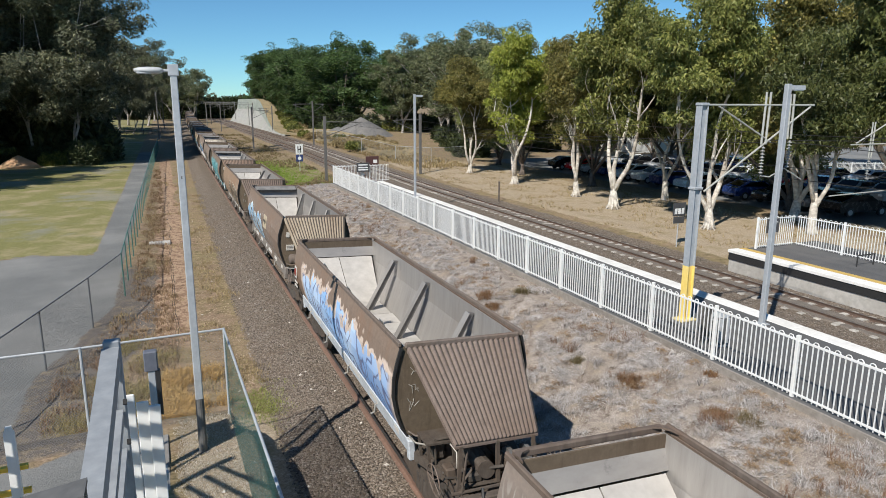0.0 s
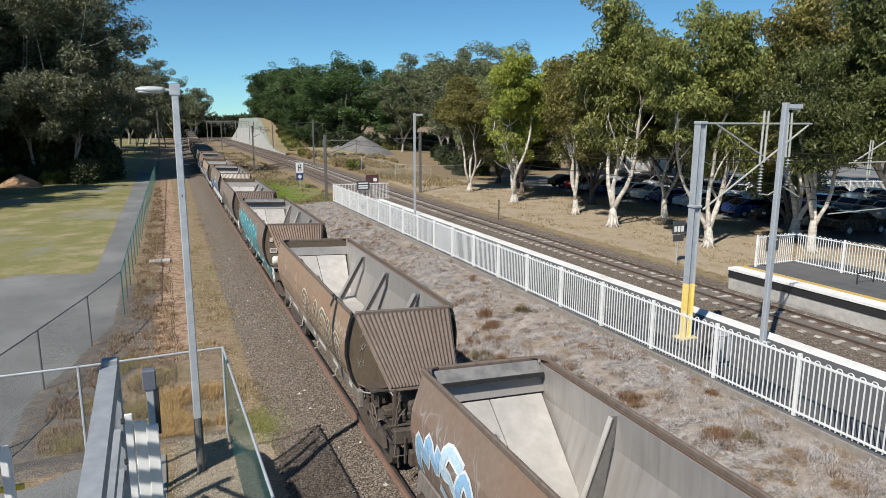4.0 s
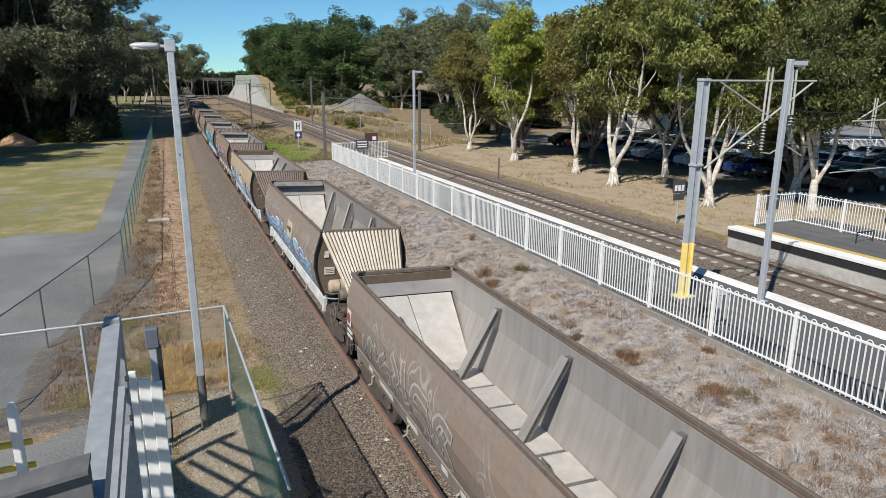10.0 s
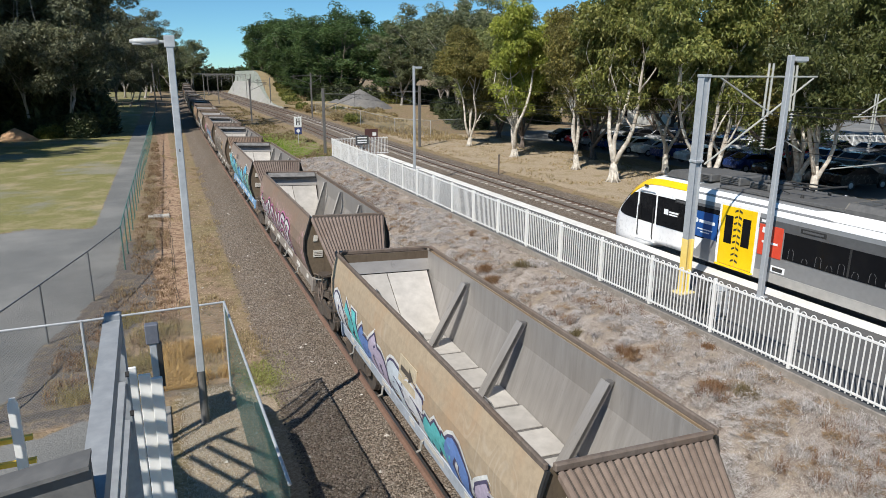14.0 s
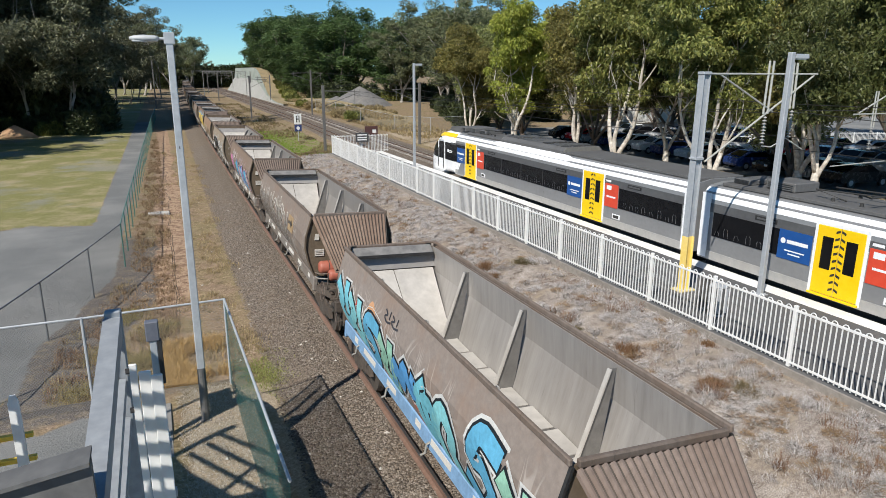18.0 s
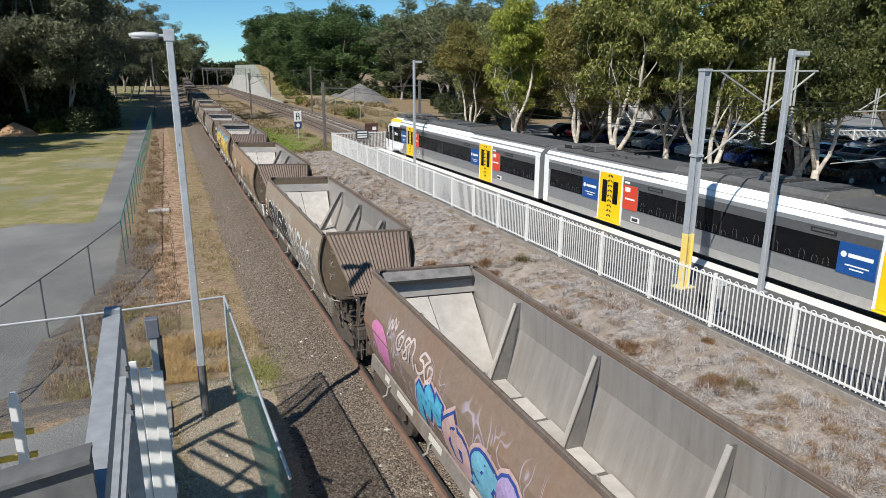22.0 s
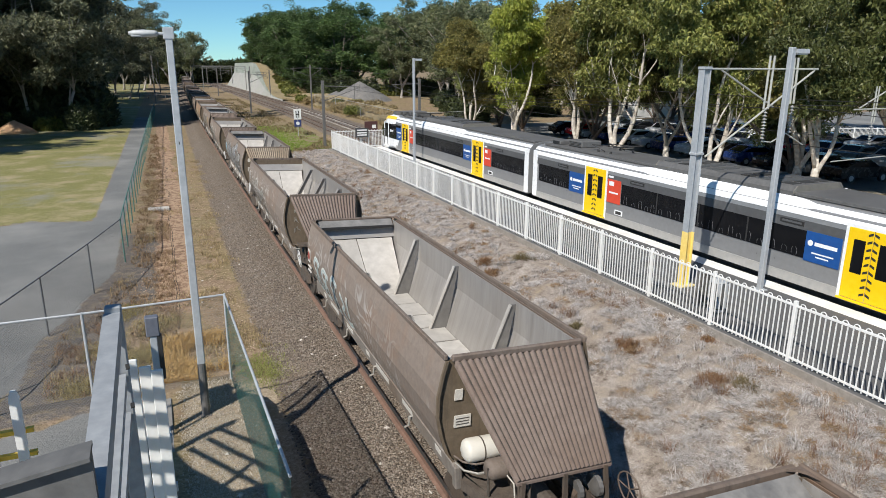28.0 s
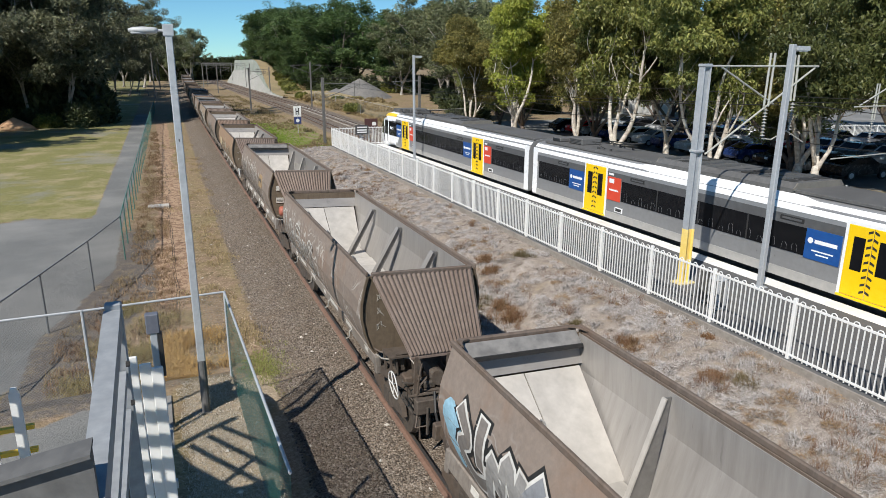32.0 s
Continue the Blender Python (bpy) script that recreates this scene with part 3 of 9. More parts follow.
def graffiti(name, base, fills, line, y0, y1, z1, seed, scale=1.0, glow=None):
    """Spray-painted swirls in a band on a grimy side sheet."""
    g = Nodes("side_" + name)
    fine, wide = g.noise(9, 6, 0.7), g.noise(0.9, 5, 0.65)
    col = g.ramp(fine, [(0.3, tuple(c * 0.85 for c in base)), (0.7, tuple(c * 1.15 for c in base))])
    col = g.mix(g.grey(wide, 0.48, 0.7, 0, 0.6), col, (base[0] * 1.1, base[1] * 0.8, base[2] * 0.6))
    x, y, z = g.sep()
    shift = g.n.new("ShaderNodeMapping")
    shift.inputs["Location"].default_value = (seed * 3.1, seed * 7.7, seed * 1.3)
    shift.inputs["Scale"].default_value = (0.0, 0.75 * scale, 0.7 * scale)
    g.l.new(g.coord, shift.inputs["Vector"])
    v = shift.outputs[0]
    big = g.noise(1.3, 0.8, 0.4, v, 1.6)
    cell = g.n.new("ShaderNodeTexVoronoi")
    cell.inputs["Scale"].default_value = 1.15
    cell.feature = "SMOOTH_F1"
    warp = g.n.new("ShaderNodeVectorMath")
    warp.operation = "ADD"
    nz = g.put("ShaderNodeTexNoise", Scale=1.1, Detail=1.0)
    g.l.new(v, nz.inputs["Vector"])
    g.l.new(v, warp.inputs[0])
    g.l.new(nz.outputs["Color"], warp.inputs[1])
    g.l.new(warp.outputs[0], cell.inputs["Vector"])
    shape = g.math("ADD", g.math("MULTIPLY", big, 0.6), g.math("MULTIPLY", cell.outputs["Distance"], 0.5))
    n = len(fills)
    stops = [(0.0, fills[0])]
    pos = 0.36
    fc = g.ramp(g.noise(0.45 * scale, 1, 0.3, v), [(0.3 + 0.4 * i / max(n - 1, 1), f) for i, f in enumerate(fills)])
    ink = g.ramp(shape, [(0.0, (0, 0, 0)), (0.40, (0, 0, 0)), (0.415, (1, 1, 1)), (0.44, (1, 1, 1)), (0.455, (0, 0, 0)), (0.54, (0, 0, 0)), (0.555, (1, 1, 1)), (0.58, (1, 1, 1)), (0.6, (0, 0, 0))])
    paint = g.mix(ink, fc, line)
    top = g.math("ADD", z, g.math("MULTIPLY", g.math("SUBTRACT", g.noise(2.6 * scale, 2, 0.5, v, 1.0), 0.5), 1.3))
    inside = g.math("MULTIPLY", g.grey(top, z1, z1 - 0.04), g.math("MULTIPLY", g.grey(y, y0, y0 + 0.25), g.grey(y, y1, y1 - 0.25)))
    inside = g.math("MULTIPLY", inside, g.grey(shape, 0.8, 0.72))
    worn = g.grey(g.noise(7, 6, 0.75), 0.3, 0.5, 0.6, 1.0)
    if glow:
        halo = g.math("MULTIPLY", g.grey(top, z1 + 0.16, z1 + 0.1), g.math("MULTIPLY", g.grey(y, y0 - 0.2, y0), g.grey(y, y1 + 0.2, y1)))
        col = g.mix(g.math("MULTIPLY", halo, worn), col, glow)
    col = g.mix(g.math("MULTIPLY", inside, worn), col, paint)
    return g.finish(col, 0.65, 0.0, fine, 0.12, 0.01, 0.4)


def scribble(name, base, ink, seed, scale=1.0, amount=1.0):
    """Thin sprayed outlines on a bare side sheet."""
    g = Nodes("side_" + name)
    fine, wide = g.noise(9, 6, 0.7), g.noise(0.9, 5, 0.65)
    col = g.ramp(fine, [(0.3, tuple(c * 0.85 for c in base)), (0.7, tuple(c * 1.15 for c in base))])
    col = g.mix(g.grey(wide, 0.48, 0.7, 0, 0.6), col, (base[0] * 1.1, base[1] * 0.85, base[2] * 0.68))
    shift = g.n.new("ShaderNodeMapping")
    shift.inputs["Location"].default_value = (seed * 2.3, seed * 5.9, seed * 1.7)
    shift.inputs["Scale"].default_value = (0.0, 0.9 * scale, 0.6 * scale)
    g.l.new(g.coord, shift.inputs["Vector"])
    a = g.noise(1.35, 0.6, 0.4, shift.outputs[0], 1.6)
    x, y, z = g.sep()
    band = g.math("MULTIPLY", g.grey(z, 2.95, 2.7), g.grey(z, 1.2, 1.4))
    fade = g.grey(g.noise(0.6, 2, 0.5, shift.outputs[0]), 0.42, 0.52)
    ring = g.ramp(a, [(0.43, (0, 0, 0)), (0.445, (1, 1, 1)), (0.47, (1, 1, 1)), (0.485, (0, 0, 0)), (0.55, (0, 0, 0)), (0.562, (1, 1, 1)), (0.58, (1, 1, 1)), (0.595, (0, 0, 0))])
    w = g.math("MULTIPLY", g.math("MULTIPLY", ring, band), g.math("MULTIPLY", fade, amount))
    col = g.mix(w, col, ink)
    return g.finish(col, 0.7, 0.0, fine, 0.12, 0.01, 0.4)


BR, GY, TN = (0.212, 0.156, 0.12), (0.22, 0.178, 0.15), (0.275, 0.19, 0.13)
SIDES = [
    graffiti("blue", BR, [(0.25, 0.45, 0.75), (0.5, 0.65, 0.85), (0.2, 0.36, 0.66)], (0.12, 0.16, 0.3), 0.3, 8.6, 2.55, 1, 1.0, (0.62, 0.5, 0.42)),
    scribble("grey_scuffed", BR, (0.4, 0.4, 0.4), 2, 1.2, 0.4),
    scribble("cream_letters", TN, (0.62, 0.56, 0.46), 3, 1.2, 0.4),
    graffiti("teal", BR, [(0.02, 0.16, 0.2), (0.04, 0.27, 0.3), (0.02, 0.12, 0.17)], (0.3, 0.5, 0.52), 2.0, 9.6, 2.75, 4, 1.6),
    scribble("grey_faint", GY, (0.45, 0.42, 0.38), 5, 1.0, 0.5),
    scribble("grey_base", GY, (0.5, 0.5, 0.5), 6, 1.2, 0.4),
    scribble("tan_base", (0.36, 0.285, 0.2), (0.45, 0.38, 0.3), 7, 1.0, 0.4),
    scribble("brown_base", BR, (0.5, 0.3, 0.35), 8, 1.2, 0.6),
    scribble("dusty_base", (0.24, 0.2, 0.175), (0.5, 0.46, 0.42), 9, 1.0, 0.4),
    scribble("rust_faint", GY, (0.5, 0.46, 0.4), 10, 1.1, 0.5),
    scribble("lilac_base", BR, (0.45, 0.4, 0.5), 11, 1.4, 0.6),
    scribble("worn_base", (0.27, 0.22, 0.17), (0.5, 0.49, 0.46), 12, 1.3, 0.5),
    scribble("brown_plain", TN, (0.42, 0.3, 0.18), 13, 0.8, 0.5),
    graffiti("yellow", BR, [(0.72, 0.5, 0.03), (0.78, 0.58, 0.08), (0.7, 0.46, 0.05)], (0.06, 0.03, 0.12), 0.8, 9.8, 2.75, 14, 0.8, (0.1, 0.3, 0.5)),
    scribble("grey_marks", GY, (0.4, 0.38, 0.36), 15, 1.0, 0.6),
    scribble("pale_marks", GY, (0.52, 0.5, 0.46), 16, 1.2, 0.7),
    scribble("silver_base", GY, (0.5, 0.5, 0.5), 17, 1.1, 0.5),
]
# sprayed letters: fills, outline, halo, y from, y to, z from, z to, count, stroke
LETTERS = {
    1: ([(0.3, 0.5, 0.7), (0.5, 0.65, 0.75)], (0.72, 0.75, 0.77), None, 4.6, 9.5, 1.5, 2.5, 6, 0.16),
    2: ([(0.2, 0.16, 0.12)], (0.62, 0.54, 0.42), None, 0.6, 5.4, 1.5, 2.75, 6, 0.1),
    4: ([(0.24, 0.21, 0.185)], (0.42, 0.39, 0.35), None, 4.0, 8.6, 1.6, 2.6, 5, 0.12),
    5: ([(0.14, 0.3, 0.55), (0.2, 0.4, 0.62)], (0.72, 0.74, 0.76), None, 0.8, 9.8, 1.5, 2.3, 10, 0.14),
    6: ([(0.68, 0.68, 0.7), (0.14, 0.55, 0.56), (0.16, 0.27, 0.58), (0.5, 0.43, 0.55), (0.6, 0.66, 0.72)], (0.1, 0.09, 0.16), (0.7, 0.7, 0.68), 0.8, 9.5, 1.42, 2.35, 9, 0.3),
    7: ([(0.6, 0.58, 0.58), (0.55, 0.5, 0.52)], (0.02, 0.02, 0.022), (0.5, 0.16, 0.33), 2.5, 9.5, 1.5, 2.5, 7, 0.14),
    8: ([(0.18, 0.52, 0.62), (0.24, 0.58, 0.62), (0.12, 0.4, 0.6), (0.3, 0.55, 0.42), (0.1, 0.32, 0.62)], (0.015, 0.02, 0.025), (0.6, 0.6, 0.58), 0.5, 9.75, 1.45, 2.55, 9, 0.3),
    9: ([(0.24, 0.2, 0.175)], (0.56, 0.52, 0.46), None, 3.2, 9.7, 1.5, 2.8, 8, 0.1),
    10: ([(0.1, 0.42, 0.62), (0.62, 0.42, 0.4), (0.2, 0.5, 0.66), (0.45, 0.35, 0.6)], (0.04, 0.09, 0.34), (0.6, 0.42, 0.4), 0.8, 6.7, 1.45, 2.4, 6, 0.26),
    11: ([(0.025, 0.025, 0.027), (0.04, 0.04, 0.042)], (0.72, 0.71, 0.68), None, 4.9, 8.9, 1.5, 2.5, 4, 0.27),
    12: ([(0.26, 0.185, 0.13)], (0.5, 0.42, 0.32), None, 1.6, 7.4, 1.55, 2.5, 6, 0.04),
    14: ([(0.4, 0.5, 0.5)], (0.62, 0.63, 0.6), None, 5.4, 9.2, 1.5, 2.4, 4, 0.045),
    15: ([(0.22, 0.19, 0.165)], (0.58, 0.56, 0.52), None, 5.0, 9.6, 1.5, 2.7, 5, 0.1),
    16: ([(0.2, 0.18, 0.165), (0.28, 0.27, 0.26), (0.24, 0.25, 0.27)], (0.62, 0.61, 0.58), (0.025, 0.025, 0.025), 1.6, 9.2, 1.5, 2.75, 8, 0.2),
}
# a second, thinner hand on some sides
SCRAWL = {
    10: ([(0.62, 0.55, 0.52)], (0.6, 0.5, 0.47), None, 6.0, 8.2, 2.4, 2.85, 6, -0.05),
    11: ([(0.66, 0.65, 0.62)], (0.68, 0.67, 0.64), None, 1.4, 4.6, 1.55, 2.6, 5, 0.03),
    8: ([(0.05, 0.05, 0.06)], (0.06, 0.06, 0.07), None, 5.6, 6.4, 2.6, 2.85, 2, -0.06),
}
GLYPHS = [[[(0.1, 0.0), (0.0, 0.6), (0.35, 1.05), (0.75, 0.7), (0.5, 0.3), (0.9, -0.05)]],
          [[(0.95, 0.9), (0.4, 1.05), (0.1, 0.65), (0.6, 0.5), (0.9, 0.15), (0.35, -0.05), (0.0, 0.3)], [(0.3, 0.25), (0.7, 0.8)]],
          [[(0.5, 1.0), (0.0, 0.6), (0.3, 0.05), (0.9, 0.2), (1.0, 0.8), (0.45, 0.75), (0.55, 0.4)]],
          [[(-0.1, 0.1), (0.25, 0.9), (0.45, 0.3), (0.7, 1.05), (1.0, 0.45), (1.15, 0.9)]],
          [[(0.1, 1.0), (0.55, 0.7), (0.05, 0.45), (0.6, 0.1), (1.1, 0.3)], [(0.8, 1.1), (0.85, 0.5)]],
          [[(0.0, 0.2), (0.5, -0.1), (1.0, 0.35), (0.6, 0.7), (0.15, 0.6), (0.4, 1.1), (1.05, 1.0)]]]


def side_x(z):
    for (xa, za), (xb, zb) in zip(SECTION, SECTION[1:]):
        if z <= zb:
            return xa + (xb - xa) * max((z - za) / (zb - za), 0)
    return SECTION[-1][0]


def spray_paint(name, col):
    g = Nodes(name)
    fine = g.noise(11, 5, 0.7)
    c = g.mix(g.grey(g.noise(1.4, 4, 0.6), 0.45, 0.7, 0, 0.5), g.mix(g.grey(fine, 0.3, 0.7), tuple(v * 0.8 for v in col), tuple(min(v * 1.15, 0.9) for v in col)), tuple(v * 0.6 for v in col))
    return g.finish(c, 0.65, 0, None, spec=0.3)


def side_blob(ob, y, z, ry, rz, col, heart=False):
    """A flat sprayed patch on the side sheet, round or heart-shaped."""
    rows = []
    for n in range(9):
        b = 1 - n / 4
        if heart:
            half = 0.98 * (1 - ((0.45 - b) / 1.45) ** 2) ** 0.8 if b < 0.45 else 0.98 * math.sqrt(max(1 - ((b - 0.45) / 0.6) ** 2, 0.02))
        else:
            half = math.sqrt(max(1 - b * b, 0.03)) * (0.85 + 0.3 * noise.noise(Vector((y, b * 1.7, 3))))
        zz = min(max(z + b * rz, 1.42), 3.12)
        rows.append([(-(side_x(zz) + 0.0035), y + s * half * ry + 0.1 * b, zz) for s in (-1, -0.33, 0.33, 1)])
    part("sprayed_patch", Shape().loft(rows, closed=False), spray_paint("spray_patch_%02d_%02d" % (int(y * 10), int(z * 10)), col), ob, "sprayed pink heart" if heart else "sprayed colour patch")


def sprayed_letters(ob, i, table):
    fills, outline, halo, y0, y1, z0, z1, count, w = table[i]
    r = random.Random(40 + i)
    halos = Shape()
    line_mat = spray_paint("spray_line_%d" % i, outline)
    fill_mats = [spray_paint("spray_fill_%d_%d" % (i, k), c) for k, c in enumerate(fills)]
    step = (y1 - y0) / count
    lift = 0.0
    for n in range(count):
        gl = GLYPHS[r.randrange(len(GLYPHS))]
        tilt, wy, hz = r.uniform(-0.25, 0.25), step * r.uniform(0.8, 1.05), (z1 - z0) * r.uniform(0.75, 1.0)
        yb, zb = y1 - (n + 1) * step, z0 + r.uniform(0, 0.12)
        lines_n, fill_n = Shape(), Shape()
        for stroke in gl:
            pts = []
            for (a, b), (c, d) in zip(stroke, stroke[1:]):
                for m in range(4):
                    t = m / 4
                    pts.append((a + (c - a) * t, b + (d - b) * t))
            pts.append(stroke[-1])
            for _ in range(2):
                pts = [pts[0]] + [((p[0] + 2 * q[0] + u[0]) / 4, (p[1] + 2 * q[1] + u[1]) / 4) for p, q, u in zip(pts, pts[1:], pts[2:])] + [pts[-1]]
            # seen from outside, letters run towards smaller y
            line = [(yb + (1 - a) * wy + tilt * b * 0.4, zb + b * hz) for a, b in pts]
            lift += 0.0004
            for key, extra, base in ((halos, 0.11, 0.006), (lines_n, 0.05, 0.011), (fill_n, 0.0, 0.017)):
                if key is halos and not halo:
                    continue
                half = max(w / 2 + extra, 0.008)
                sh, left, right = key, [], []
                for q in range(len(line)):
                    (ya, za), (yc, zc) = line[max(q - 1, 0)], line[min(q + 1, len(line) - 1)]
                    dy, dz = yc - ya, zc - za
                    ll = math.hypot(dy, dz) or 1
                    dy, dz = dy / ll * half, dz / ll * half
                    y, z = line[q]
                    if q in (0, len(line) - 1):
                        k = -0.6 if q == 0 else 0.6
                        y, z = y + dy * k, z + dz * k
                    for side, sg in ((left, 1), (right, -1)):
                        zz = min(max(z + sg * dy, 1.42), 3.15)
                        side.append((-(side_x(zz) + base + lift), y - sg * dz, zz))
                m = len(left)
                sh.add(left + right, [(q, q + 1, m + q + 1, m + q) for q in range(m - 1)])
        shape = part("sprayed_shape", lines_n, line_mat, ob, "sprayed graffiti outline on the side")
        part("sprayed_fill", fill_n, fill_mats[n % len(fills)], shape, "sprayed graffiti fill")
    if halo:
        part("graffiti_halo", halos, spray_paint("spray_halo_%d" % i, halo), ob, "pale sprayed halo round the graffiti")


# hood, end tank and open cover of each wagon, counted from the camera outwards
HOOD_OF = ["grey", "tan", "brown", "rust", "grey", "cream", "brown", "grey", "grey", "rust", "brown", "brown", "brown", "grey", "grey", "grey", "tan", "grey"]
SIDE_WORD = ["blue flame lettering", "pale blue lettering", "cream lettering", "teal lettering", "faint grey marks", "blue and white lettering", "pastel lettering", "pink lettering",
             "cyan and orange lettering", "faint scribbles", "pink heart and blue lettering", "white-edged black lettering", "rust-brown plain sides", "yellow lettering", "faint marks", "pale scribbles", "silver lettering"]
TANKS = {1: "white", 3: "white", 9: "red", 14: "white", 5: "rust", 16: "white"}
RED = surf("red_tank_paint", (0.32, 0.085, 0.055), (0.43, 0.135, 0.09), 8, 0.55, 0, (0.3, 0.1, 0.06), 0.5, 2)
TANKW = surf("white_tank_paint", (0.55, 0.53, 0.48), (0.7, 0.68, 0.62), 8, 0.6, 0, (0.4, 0.36, 0.3), 0.5, 2)

# right half of the body's cross-section, from the sill up to the rim
SECTION = [(1.13, 1.4), (1.24, 1.58), (1.36, 1.9), (1.44, 2.25), (1.455, 2.6), (1.42, 2.95), (1.36, 3.2)]

NEWER = (1, 3, 5, 7, 8, 9, 10, 13, 14, 16)


def wagon_parts(ob, side_mat, hood_mat, tank, lip, far=False, gusset=False, kind=0):
    """far: a wagon that never comes near, without its small gear."""
    y0, y1 = 0.18, RIMLEN - 0.4
    for sx in (-1, 1):
        s = Shape()
        out = [(sx * x, z) for x, z in SECTION]
        inn = [(sx * (x - 0.03), z) for x, z in SECTION]
        s.loft([[(x, y, z) for x, z in out + inn[::-1]] for y in (y0 + 0.02, y1 - 0.02)])
        part("side_sheet", s, side_mat, ob, smooth=False)
        part("top_rail", Shape().box(sx * 1.37 - 0.036, sx * 1.37 + 0.036, y0, y1, 3.2, 3.3, 0.018), RIM, ob)
        part("sill", Shape().box(sx * 1.02 - 0.05, sx * 1.02 + 0.05, y0 - 0.04, y1 + 0.04, 1.12, 1.42, 0.02), SILLS.get(kind, SILL), ob)
        e = Shape().loft([[(sx * (x - 0.035), y0 + dy, z) for x, z in SECTION] + [(sx * (x + 0.012), y0 + dy, z) for x, z in SECTION[::-1]] for dy in (-0.02, 0.03)])
        part("edge_strip", e, END if kind >= 9 else BLACK, ob, "dark rounded end strip")
        for yy in () if far else (2.0, 4.2, 6.4, 8.6):
            s = Shape().path([(sx * 1.05, yy, 1.27), (sx * 1.12, yy, 1.24), (sx * 1.14, yy, 1.08), (sx * 1.23, yy - 0.02, 1.06)], 0.022, 5)
            part("hook", s, HANDLE, ob, "pale bent door hook")
        # inner wall leans in to the floor
        w = Shape().loft([[(sx * 1.27, y, 3.2), (sx * 1.24, y, 2.6), (sx * 0.95, y, 1.6), (sx * 0.92, y, 1.57), (sx * 1.22, y, 2.58), (sx * 1.25, y, 3.2)] for y in (y0 + 0.05, y1 - 0.05)])
        part("inner_wall", w, LINER, ob)
    # end beams and arched end plates
    for y, d in ((y0, 1), (y1, -1)):
        part("end_rail", Shape().box(-1.27, 1.27, y - 0.04, y + 0.04, 3.18, 3.29, 0.02), RIM, ob)
    # sloping inner sheets at both ends and floor plates
    for y, d in ((y0 + 0.06, 1), (y1 - 0.06, -1)):
        s = Shape().loft([[(-1.24, y, 3.18), (1.24, y, 3.18), (1.24, y, 3.15), (-1.24, y, 3.15)], [(-1.24, y + d * 0.18, 2.72), (1.24, y + d * 0.18, 2.72), (1.24, y + d * 0.14, 2.7), (-1.24, y + d * 0.14, 2.7)]])
        part("end_plate", s, LINER, ob)
        for x0, x1 in ((-1.15, -0.012), (0.012, 1.15)):
            s = Shape().loft([[(x0, y + d * 0.2, 2.7), (x1, y + d * 0.2, 2.7), (x1, y + d * 0.2, 2.67), (x0, y + d * 0.2, 2.67)],
                              [(x0 * 0.82, y + d * 1.75, 1.62), (x1 * 0.82, y + d * 1.75, 1.62), (x1 * 0.82, y + d * 1.75, 1.58), (x0 * 0.82, y + d * 1.75, 1.58)]])
            part("slope_plate", s, PLATE, ob, "pale scoured slope plate")
    part("floor", Shape().box(-1.12, 1.12, 1.6, y1 - 1.6, 1.5, 1.58), RIB, ob)
    for i in () if far else range(8):
        ya = 1.75 + i * 0.84
        part("floor_plate", Shape().loft([[(-0.9, ya + 0.04, 1.585), (0.9, ya + 0.04, 1.585), (0.9, ya + 0.04, 1.6), (-0.9, ya + 0.04, 1.6)], [(-0.9, ya + 0.74, 1.6), (0.9, ya + 0.74, 1.6), (0.9, ya + 0.74, 1.64), (-0.9, ya + 0.74, 1.64)]]), PLATE, ob)
    # cross ribs: slanting flanged struts from the wall tops to the floor
    for yy in (2.3, 4.97, 7.5) if gusset else (2.1, 4.7, 7.2):
        for sx in (-1, 1) if gusset else ():
            s = Shape().loft([[(sx * 1.25, yy - d, 3.14), (sx * 1.12, yy - d, 3.14), (sx * 0.5, yy - d, 1.62), (sx * 0.95, yy - d, 1.62)] for d in (-0.012, 0.012)])
            rib = part("gusset", s, GUSSET, ob, "thin triangular gusset plate")
            part("gusset_edge", Shape().loft([[(sx * 1.13, yy - 0.045, 3.14), (sx * 1.13, yy + 0.035, 3.14), (sx * 1.1, yy + 0.035, 3.14), (sx * 1.1, yy - 0.045, 3.14)], [(sx * 0.51, yy - 0.045, 1.62), (sx * 0.51, yy + 0.035, 1.62), (sx * 0.48, yy + 0.035, 1.62), (sx * 0.48, yy - 0.045, 1.62)]]), PLATE, rib, "worn pale flange")
        for sx in () if gusset else (-1, 1):
            s = Shape().loft([[(sx * 1.24, yy - 0.05, 3.08), (sx * 1.24, yy + 0.05, 3.08), (sx * 1.1, yy + 0.05, 3.08), (sx * 1.1, yy - 0.05, 3.08)],
                              [(sx * 0.42, yy - 0.05, 1.6), (sx * 0.42, yy + 0.05, 1.6), (sx * 0.24, yy + 0.05, 1.6), (sx * 0.24, yy - 0.05, 1.6)]])
            rib = part("rib", s, RIB, ob)
            s = Shape().loft([[(sx * 1.1, yy - 0.1, 3.09), (sx * 1.1, yy + 0.1, 3.09), (sx * 1.08, yy + 0.1, 3.09), (sx * 1.08, yy - 0.1, 3.09)],
                              [(sx * 0.24, yy - 0.1, 1.61), (sx * 0.24, yy + 0.1, 1.61), (sx * 0.22, yy + 0.1, 1.61), (sx * 0.22, yy - 0.1, 1.61)]])
            part("rib_flange", s, LINER, rib)
